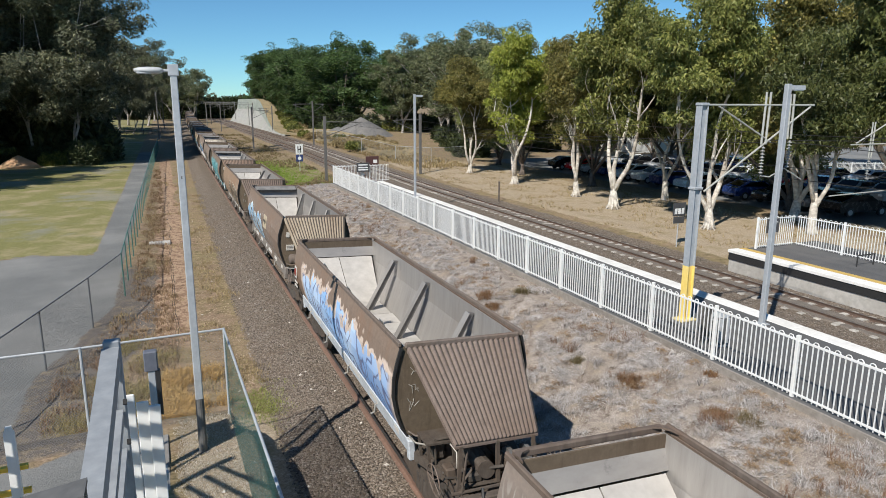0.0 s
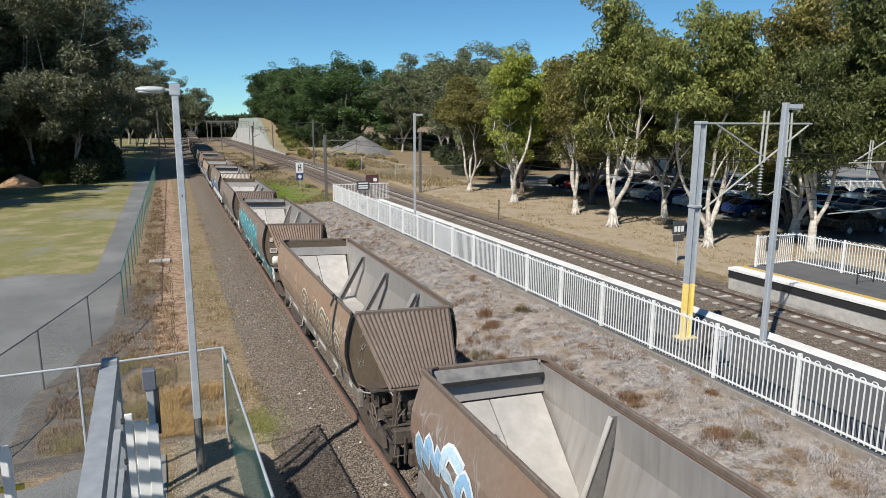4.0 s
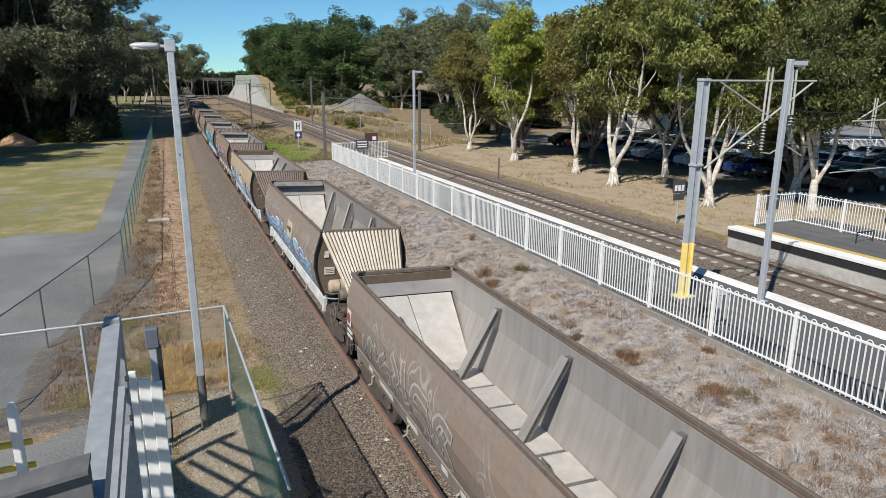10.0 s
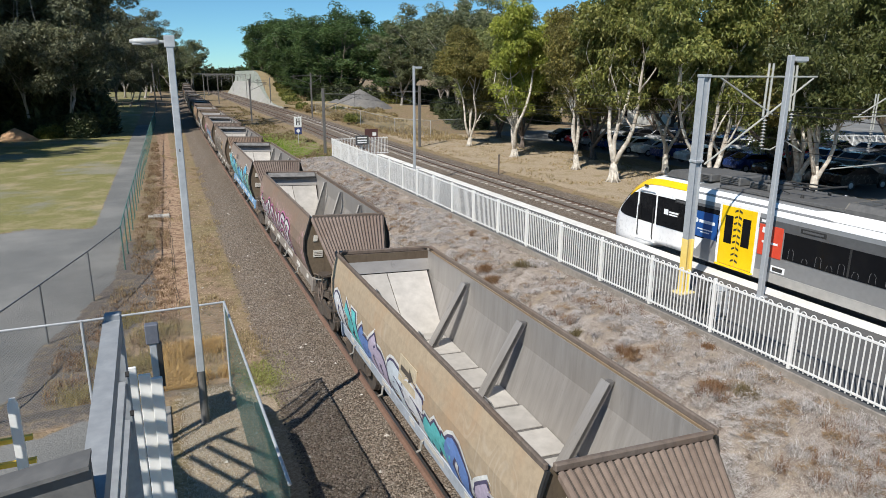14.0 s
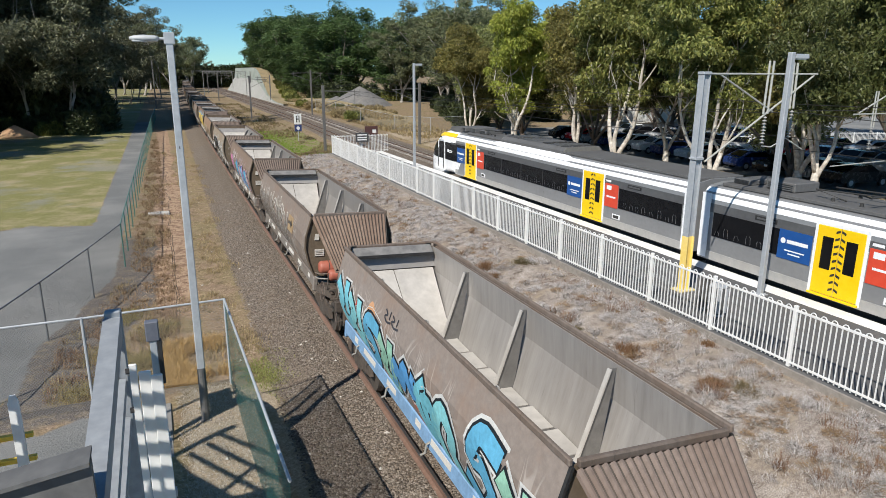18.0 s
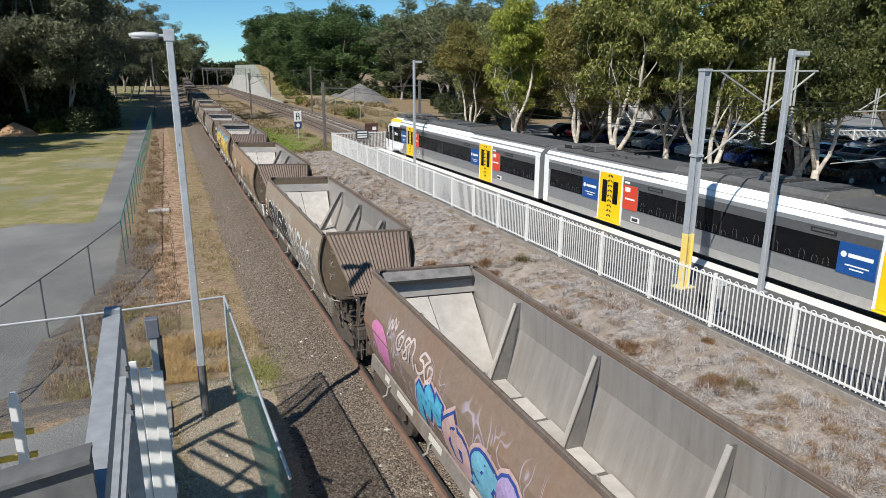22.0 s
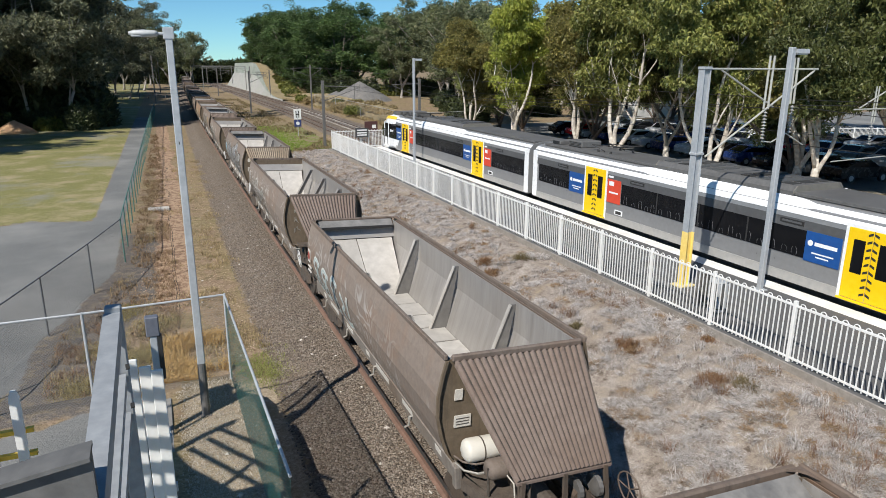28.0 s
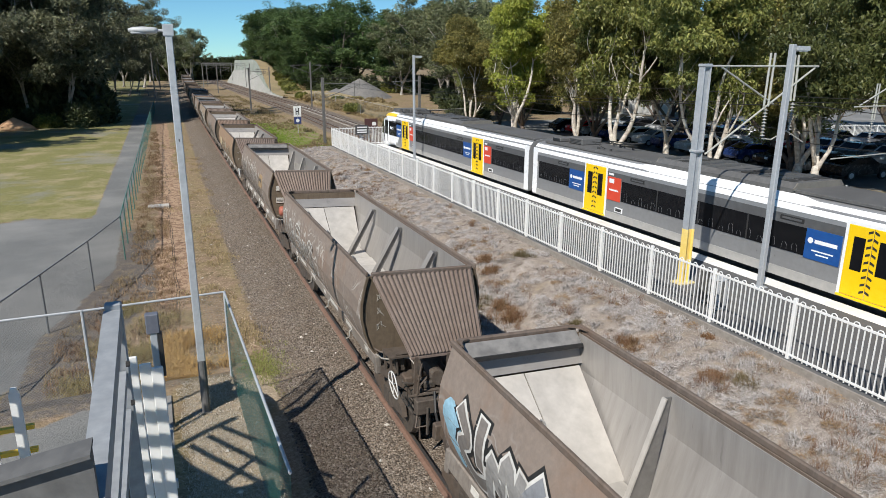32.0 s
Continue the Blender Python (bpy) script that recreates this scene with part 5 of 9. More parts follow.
def car_common(ob, y0, y1, windows, doors, cab=False):
    """y0 is the rear end, y1 the front end of the car."""
    rings = [body_ring(y0 + 0.02), body_ring(y1 - 0.02)]
    part("car_body", Shape().loft(rings), EGREY, ob, "satin grey car body")
    top, bot = doors[0] - 3.4, doors[1] + 2.9
    for sx in (-1, 1):
        def cove(y, k):
            return [(sx * (W2 * 0.985 + 0.006), y, 3.1), (sx * (W2 * 0.965 + 0.006), y, 3.25), (sx * (W2 * (0.88 + 0.02 * k) + 0.006), y, 3.43 + 0.015 * k), (sx * (W2 * 0.8), y, 3.5 + 0.05 * k), (sx * (W2 * 0.76), y, 3.5 + 0.05 * k), (sx * (W2 - 0.1), y, 3.1)]
        s = Shape().loft([cove(y, k) for y, k in ((y0 + 0.03, 0), (bot - 0.9, 0), (bot - 0.1, 1), (top + 0.1, 1), (top + 0.9, 0), (y1 - 0.03, 0))])
        part("roof_cove", s, EWHITE, ob, "white roof cove")
    side_panel(ob, "letter_band", EDARK, y0 + 0.05, y1 - 0.05, 2.66, 2.97, 0.003)
    for a, b in windows:
        for wnd in side_panel(ob, "window_band", GLASS, a, b, 1.85, 2.68, 0.009, "dark tinted window band"):
            pass
        n = max(int((b - a) / 1.9), 1)
        for i in range(1, n):
            yy = a + (b - a) * i / n
            side_panel(ob, "mullion", BLACK, yy - 0.03, yy + 0.03, 1.86, 2.67, 0.016)
        m = int((b - a) / 0.42)
        for i in range(m):
            hh = 0.09 * math.sin(i * 2.9 + a)
            yy = a + 0.25 + i * 0.42 + 0.06 * math.sin(i * 5.1)
            if yy < b - 0.2:
                part("seat_back", Shape().path([(-W2 - 0.016, yy, 1.9), (-W2 - 0.016, yy, 2.06 + hh), (-W2 - 0.016, yy + 0.06, 2.13 + hh), (-W2 - 0.016, yy + 0.15, 2.12 + hh), (-W2 - 0.016, yy + 0.18, 2.05 + hh), (-W2 - 0.016, yy + 0.18, 1.9)], 0.009, 4), SEAT, ob, "grab rail of a seat seen in the window")
    for yc in doors:
        door_leaf_pair(ob, yc)
    # paler strip: the platform's reflected light is put into this panel's colour
    side_panel(ob, "skirt_panel", EBOUNCE, y0 + 0.05, y1 - 0.05, 1.0, 1.3, 0.004, "pale lower side panel")
    # roof gear
    part("roof_deck", Shape().box(-1.02, 1.02, y0 + 0.1, y1 - (1.0 if cab else 0.5), 3.56, 3.66, 0.01), EROOF, ob)
    unit = part("air_conditioner", Shape().prism([(-W2 * 0.8, 3.5), (-W2 * 0.8, 3.68), (-W2 * 0.68, 3.84), (W2 * 0.68, 3.84), (W2 * 0.8, 3.68), (W2 * 0.8, 3.5)], bot, top), EROOF, ob, "long grey rooftop air conditioner")
    for yy in (bot - 0.012, top + 0.012):
        part("end_cover", Shape().prism([(-W2 * 0.79, 3.62), (-W2 * 0.8, 3.68), (-W2 * 0.69, 3.845), (W2 * 0.69, 3.845), (W2 * 0.8, 3.68), (W2 * 0.79, 3.62)], yy - 0.02, yy + 0.02), EBEIGE, unit, "beige end cover")
    for i, f in enumerate((0.04, 0.1, 0.2, 0.3, 0.55, 0.66, 0.78, 0.9)):
        yy = bot + (top - bot) * f
        for xa, xb in ((-0.86, -0.45), (-0.3, 0.3), (0.45, 0.86)):
            part("grille", Shape().box(xa, xb, yy, yy + 0.42, 3.84, 3.855 + 0.03 * (i % 2)), EDARK if i % 3 else UNDER, unit)
    for yc in doors:
        for sy in (2.55, -2.75):
            v = side_panel(ob, "air_vent", BLACK, yc + sy - 0.42, yc + sy + 0.42, 2.78, 2.92, 0.016, "small louvred vent", both=False)[0]
            part("vent_slot", Shape().box(-W2 - 0.034, -W2 - 0.026, yc + sy - 0.34, yc + sy + 0.34, 2.82, 2.88), EDARK, v)
        side_panel(ob, "car_mark", EWHITE, yc - 1.24, yc - 0.9, 2.84, 2.93, 0.004, "small pale marking", both=False)
        lamp = side_panel(ob, "door_control", EWHITE, yc - 1.95, yc - 1.45, 1.36, 1.56, 0.012, "recessed pale control box", both=False)[0]
        part("recess", Shape().box(-W2 - 0.03, -W2 - 0.022, yc - 1.88, yc - 1.52, 1.4, 1.52), UNDER, lamp)
        part("step_plate", Shape().box(-W2 - 0.1, -W2 + 0.02, yc - 0.78, yc + 0.78, 1.04, 1.1, 0.01), EYELLOW, ob, "yellow door step")
    gear = doors[0] + (1.2 if cab else 2.9)
    for i, (dy, l, w, hh) in enumerate(((0, 0.9, 0.7, 0.3), (-1.15, 0.8, 0.6, 0.22), (1.2, 1.0, 0.85, 0.26)) if cab else ((0, 1.1, 0.55, 0.3), (1.4, 0.7, 0.7, 0.18))):
        bx = part("roof_box", Shape().box(-w, w, gear + dy - l / 2, gear + dy + l / 2, 3.66, 3.66 + hh, 0.03), EROOF, ob, "grey rooftop equipment box")
        for k in range(4):
            part("louvre", Shape().box(-w - 0.012, -w + 0.01, gear + dy - l * 0.42, gear + dy + l * 0.42, 3.69 + k * hh / 5, 3.71 + k * hh / 5), BLACK, bx)
    s = Shape()
    for xx in (-0.55, 0.55):
        s.path([(xx, gear - 2.3, 3.72), (xx * 0.8, gear - 1.2, 3.9), (xx * 0.6, gear - 3.2, 3.98)], 0.025, 6)
    s.tube((-0.8, gear - 3.2, 3.99), (0.8, gear - 3.2, 3.99), 0.03, 0.03, 6)
    for xx in (-0.6, 0.6):
        for dy in (-1.9, -2.8):
            s.tube((xx, gear + dy, 3.66), (xx, gear + dy, 3.76), 0.06, 0.05, 8)
    part("pantograph", s, UNDER, ob, "folded pantograph")
    # underframe
    part("underframe", Shape().box(-1.2, 1.2, y0 + 0.3, y1 - (0.9 if cab else 0.3), 0.5, 1.0), UNDER, ob)
    for yy in (y0 + 3.8, y1 - 3.8):
        for sx in (-1, 1):
            part("bogie_frame", Shape().box(sx * 0.95 - 0.06, sx * 0.95 + 0.06, yy - 1.3, yy + 1.3, 0.35, 0.6, 0.03), UNDER, ob)
        for dy in (-1.05, 1.05):
            ws = part("wheelset", Shape().tube((-0.7, yy + dy, 0.42), (0.7, yy + dy, 0.42), 0.07, 0.07, 8), UNDER, ob)
            for sx in (-1, 1):
                part("wheel", Shape().tube((sx * 0.5, yy + dy, 0.42), (sx * 0.63, yy + dy, 0.42), 0.43, 0.42, 20), WHEELST, ws)


def adverts(ob, yc, front):
    """Blue sign ahead and red sign behind a door."""
    y = yc + 0.86
    for sx in (-1,):
        x = -W2 - 0.014
        b = part("blue_sign", Shape().box(x - 0.008, x + 0.008, y, y + 1.15, 1.8, 2.7, 0.004), EBLUE, ob, "blue operator sign with pale lettering")
        part("sign_mark", Shape().tube((x - 0.009, y + 0.98, 2.36), (x - 0.011, y + 0.98, 2.36), 0.09, 0.09, 14), EWHITE, b)
        part("sign_bar", Shape().box(x - 0.011, x - 0.008, y + 0.12, y + 0.84, 2.3, 2.41), EWHITE, b)
        part("sign_bar", Shape().box(x - 0.011, x - 0.008, y + 0.2, y + 0.9, 2.06, 2.1), EWHITE, b)
        part("sign_bar", Shape().box(x - 0.011, x - 0.008, y + 0.34, y + 0.76, 1.96, 2.0), EWHITE, b)
        r = part("red_sign", Shape().box(x - 0.008, x + 0.008, yc - 1.75, yc - 0.86, 1.8, 2.78, 0.004), ERED, ob, "red sign panel with a pale line")
        part("sign_bar", Shape().box(x - 0.011, x - 0.008, yc - 1.6, yc - 1.0, 2.2, 2.27), EWHITE, r)
        part("sign_bar", Shape().box(x - 0.011, x - 0.008, yc - 1.3, yc - 0.98, 2.52, 2.7), EWHITE, r)


TIP = 1.3


def curve(table, s):
    for (a, p), (b, q) in zip(table, table[1:]):
        if s <= b:
            u = (s - a) / (b - a)
            return p + (q - p) * u
    return table[-1][1]


NOSE_TOP = ((0, 1.25), (0.12, 1.55), (0.3, 1.86), (0.6, 2.24), (1.0, 2.64), (1.5, 3.06), (1.9, 3.34), (2.2, 3.48), (2.6, 3.58), (3.2, 3.62))
NOSE_WIDE = ((0, 0.6), (0.12, 0.74), (0.3, 0.82), (0.6, 0.89), (1.0, 0.935), (1.5, 0.965), (1.9, 0.98), (2.6, 0.995), (3.2, 1.0))


def nose_ring(s):
    """Section of the nose, s metres behind its tip."""
    top, k = curve(NOSE_TOP, s), curve(NOSE_WIDE, s)
    low = 0.62 + min(max(s - 2.4, 0) * 0.45, 0.38)
    mid = low + (top - low)
    sh = min(1.0, 0.25 + s / 2.6)
    y = TIP - s
    w = W2 * k
    half = [(w * 0.93, low), (w, low + 0.22), (w, max(low + 0.24, top - 0.67 * sh)), (w * 0.965, max(low + 0.26, top - 0.36 * sh)), (w * 0.86, top - 0.14 * sh), (w * 0.55, top - 0.03), (w * 0.2, top)]
    bow = lambda x: y - 0.22 * (x / W2) ** 2 * max(1 - s / 2.6, 0)
    return [(-x, bow(x), z) for x, z in half] + [(x, bow(x), z) for x, z in half[::-1]]


def build_emu():
    cars = []
    for idx in range(3):
        ob = thing("train_car", ("leading" if idx == 0 else "middle" if idx == 1 else "rear") + " car of a grey, white and yellow electric train", "passenger train", group="electric train cars")
        y1, y0 = 0.0, -CARLEN if idx == 0 else -23.75
        d1, d2 = (-5.7, -18.15) if idx == 0 else (-5.3, -17.75)
        if idx == 0:
            wins = [(d2 + 2.0, d1 - 1.8), (y0 + 0.5, d2 - 1.8)]
            car_common(ob, y0, -3.4, wins, (d1, d2), True)
        else:
            wins = [(d1 + 2.0, y1 - 0.6), (d2 + 2.0, d1 - 1.8), (y0 + 0.6, d2 - 1.8)]
            car_common(ob, y0, y1, wins, (d1, d2))
        for yc in (d1, d2):
            adverts(ob, yc, True)
        # gangway end
        for sx in (-1, 1):
            part("corner_panel", Shape().box(sx * (W2 + 0.01) - 0.012, sx * (W2 + 0.01) + 0.012, y0 + 0.03, y0 + 0.42, 1.05, 3.3), EWHITE, ob, "white corner panel")
            if idx:
                part("corner_panel", Shape().box(sx * (W2 + 0.01) - 0.012, sx * (W2 + 0.01) + 0.012, y1 - 0.42, y1 - 0.03, 1.05, 3.3), EWHITE, ob, "white corner panel")
        part("gangway_bellows", Shape().box(-0.75, 0.75, y0 - 0.3, y0 + 0.03, 0.9, 3.3, 0.03), BLACK, ob)
        part("coupler", Shape().box(-0.15, 0.15, y0 - 0.15, y0 + 0.5, 0.6, 0.85), UNDER, ob)
        if idx == 0:
            # rounded nose
            S = [0.0, 0.06, 0.12, 0.2, 0.3, 0.45, 0.6, 0.8, 1.0, 1.25, 1.5, 1.7, 1.9, 2.05, 2.2, 2.4, 2.6, 2.9, 3.2, 4.0, 4.72]
            rings = [nose_ring(s) for s in S]
            part("nose", Shape().loft(rings), EWHITE, ob, "rounded white nose", smooth=True)

            def skin(ids, lo, hi, out, mat, name, label):
                rs = []
                for s_, r in zip(S, rings):
                    if lo <= s_ <= hi:
                        q = [r[i] for i in ids]
                        rs.append([(x * (1 + out), y + out, z + out) for x, y, z in q] + [(x * 0.97, y - 0.02, z - 0.03) for x, y, z in q[::-1]])
                part(name, Shape().loft(rs), mat, ob, label)
            skin((4, 5, 6, 7, 8, 9), 0.3, 1.5, 0.012, GLASS, "windscreen", "dark raked windscreen")
            skin((3, 4), 1.25, 4.72, 0.014, EYELLOW, "roof_stripe", "yellow stripe on the roof edge")
            skin((9, 10), 1.25, 4.72, 0.014, EYELLOW, "roof_stripe", "yellow stripe on the roof edge")
            skin((4, 5, 6, 7, 8, 9), 1.7, 2.05, 0.013, EYELLOW, "nose_cap", "yellow band over the cab")
            part("roof_fairing", Shape().prism_x([(-1.55, 3.6), (-1.95, 3.86), (-3.4, 3.9), (-3.4, 3.6)], -0.95, 0.95), EROOF, ob, "grey fairing behind the cab roof")
            for sx in (-1, 1):
                def wall(s_):
                    return W2 * curve(NOSE_WIDE, s_), -0.22 * (curve(NOSE_WIDE, s_)) ** 2 * max(1 - s_ / 2.6, 0)
                part("cab_side", Shape().box(sx * (W2 + 0.004) - 0.012, sx * (W2 + 0.004) + 0.012, -4.86, -3.3, 1.31, 1.8, 0.004), EWHITE, ob, "white cab side")
                band = []
                for s_, zb, zt in ((0.62, 1.86, 1.93), (0.75, 1.8, 2.1), (1.0, 1.77, 2.35), (1.3, 1.76, 2.6), (1.6, 1.76, 2.78), (1.9, 1.76, 2.85), (2.6, 1.76, 2.87), (3.2, 1.76, 2.87), (4.6, 1.76, 2.87), (6.2, 1.76, 2.87)):
                    xx, dy = wall(s_)
                    y = TIP - s_ + dy
                    band.append([(sx * (xx + 0.018), y, zb), (sx * (xx + 0.018), y, zt), (sx * (xx - 0.05), y, zt), (sx * (xx - 0.05), y, zb)])
                cw = part("cab_window", Shape().loft(band), GLASS, ob, "black cab window band")
                x = sx * (W2 + 0.016)
                cd = part("cab_door", Shape().box(x - 0.014, x + 0.012, -1.72, -0.72, 1.02, 1.76, 0.01), EWHITE, ob, "white cab door")
                part("door_trim", Shape().path([(x, -1.76, 1.02), (x, -1.76, 2.86), (x, -1.66, 2.98), (x, -0.82, 2.98), (x, -0.72, 2.86), (x, -0.66, 1.02)], 0.035, 6), EWHITE, cd, "white door surround")
                for yy in (-1.66, -0.8):
                    part("handrail", Shape().path([(x + sx * 0.03, yy, 1.15), (x + sx * 0.06, yy, 1.25), (x + sx * 0.06, yy, 2.3), (x + sx * 0.03, yy, 2.4)], 0.022, 6), BLACK, cd, "black handrail")
                mk = part("crest_mark", Shape().box(x + sx * 0.01 - 0.008, x + sx * 0.01 + 0.008, -2.42, -2.2, 2.25, 2.45), EWHITE, cw, "small white operator mark")
                part("mark_bar", Shape().box(x + sx * 0.01 - 0.008, x + sx * 0.01 + 0.008, -2.95, -2.48, 2.34, 2.4), EWHITE, mk)
                part("mark_bar", Shape().box(x + sx * 0.01 - 0.008, x + sx * 0.01 + 0.008, -2.9, -2.48, 2.25, 2.3), EWHITE, mk)
                part("camera_pod", Shape().box(x - 0.03, x + 0.03, -1.2, -0.98, 3.12, 3.2, 0.02), BLACK, ob)
                s = Shape().box(sx * 0.62 - 0.16, sx * 0.62 + 0.16, 0.98, 1.12, 1.15, 1.32, 0.03)
                part("headlight", s, EWHITE, ob)
                s = Shape().add([(sx * (W2 + 0.021), -3.75, 1.06), (sx * (W2 + 0.021), -4.86, 1.06), (sx * (W2 + 0.021), -4.86, 1.8), (sx * (W2 + 0.021), -4.3, 1.8)], [(0, 1, 2, 3)])
                part("grey_panel", s, EGREY, ob, "grey slanted side panel")
            part("front_skirt", Shape().loft([[(x * 1.01, y + 0.02, z) for x, z in ((-0.9, 0.35), (-0.95, 0.7), (0.95, 0.7), (0.9, 0.35))] for y in (0.4, 0.85)]), EDARK, ob, "dark lower skirt")
        cars.append(ob)
    return cars


emu = build_emu()
# where the nose of the electric train is
NOSE = [(0, -88), (4, -56), (8, -23.5), (10, -7.4), (11, 0.4), (12, 7.9), (13, 14.9), (13.5, 18.3), (14, 21.55), (14.5, 24.45), (15.5, 30.0), (16.5, 35.35), (17, 37.7), (17.5, 40.0), (18, 42.05), (18.5, 44.0), (19, 45.75), (19.5, 47.3), (20, 48.65), (20.5, 49.85), (21, 50.95),
        (21.5, 51.85), (22, 52.5), (22.5, 53.05), (23, 53.4), (23.5, 53.55), (24, 53.55), (28, 53.55), (32, 53.55)]


# ---- trees ----
def leaf_material(name, a, b, c):
    g = Nodes(name)
    isl = g.n.new("ShaderNodeNewGeometry").outputs["Random Per Island"]
    col = g.ramp(isl, [(0.0, a), (0.55, b), (1.0, c)])
    wide = g.noise(0.3, 3)
    col = g.mix(1.0, col, g.ramp(wide, [(0.3, (0.6, 0.62, 0.65)), (0.7, (1.3, 1.28, 1.15))]), "MULTIPLY")
    col = g.vary(col, 0.15)
    m = g.finish(col, 0.5, 0, None, spec=0.35)
    tr = g.n.new("ShaderNodeBsdfTranslucent")
    add = g.n.new("ShaderNodeMixShader")
    add.inputs[0].default_value = 0.25
    g.l.new(col, tr.inputs["Color"])
    g.l.new(g.bsdf.outputs[0], add.inputs[1])
    g.l.new(tr.outputs[0], add.inputs[2])
    g.l.new(add.outputs[0], g.n["Material Output"].inputs["Surface"])
    return m


LEAF_OLIVE = leaf_material("leaf_olive", (0.077, 0.095, 0.022), (0.165, 0.178, 0.045), (0.32, 0.31, 0.1))
LEAF_RUST = leaf_material("leaf_bronze", (0.09, 0.09, 0.023), (0.19, 0.172, 0.048), (0.35, 0.3, 0.1))
LEAF_SUNNY = leaf_material("leaf_sunny_olive", (0.1, 0.125, 0.03), (0.21, 0.235, 0.06), (0.38, 0.37, 0.12))
LEAF_SOFT = leaf_material("leaf_soft", (0.12, 0.145, 0.045), (0.22, 0.245, 0.09), (0.36, 0.36, 0.16))
LEAF_GUM = leaf_material("leaf_gum", (0.085, 0.105, 0.055), (0.155, 0.175, 0.09), (0.25, 0.265, 0.15))
# dim leaf: the shade over the right-hand trees is put into its colour
LEAF_SHADED = leaf_material("leaf_mid", (0.05, 0.065, 0.02), (0.095, 0.11, 0.035), (0.17, 0.18, 0.065))
LEAF_SHADE = leaf_material("leaf_shade_gum", (0.066, 0.074, 0.045), (0.136, 0.148, 0.09), (0.27, 0.275, 0.175))
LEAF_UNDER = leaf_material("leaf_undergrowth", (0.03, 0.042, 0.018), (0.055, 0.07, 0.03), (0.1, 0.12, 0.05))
LEAF_DARK = leaf_material("leaf_dark", (0.04, 0.074, 0.024), (0.074, 0.125, 0.04), (0.13, 0.19, 0.065))
LEAF_LIME = leaf_material("leaf_lime", (0.16, 0.2, 0.025), (0.28, 0.32, 0.05), (0.42, 0.43, 0.1))
BARK_WHITE = surf("paperbark", (0.36, 0.32, 0.27), (0.74, 0.7, 0.62), 5, 0.85, 0, (0.19, 0.145, 0.11), 0.7, 1.4, 0.8, 0.04)
BARK_GREY = surf("grey_gum_bark", (0.24, 0.22, 0.2), (0.48, 0.45, 0.41), 4, 0.9, 0, (0.1, 0.085, 0.07), 0.6, 0.8, 0.5, 0.03)
BARK_DARK = surf("dark_bark", (0.07, 0.055, 0.045), (0.16, 0.13, 0.11), 6, 0.9, 0, (0.24, 0.2, 0.17), 0.6, 0.8, 0.6, 0.03)


def in_clump(rng, rad):
    """A place in a flattened cluster of leaves, thicker towards its skin."""
    while True:
        q = Vector((rng.uniform(-1, 1), rng.uniform(-1, 1), rng.uniform(-1, 1)))
        if 0.12 < q.length_squared < 1:
            break
    q = q.normalized() * q.length ** 0.6 * rad
    q.z *= 0.7
    return q


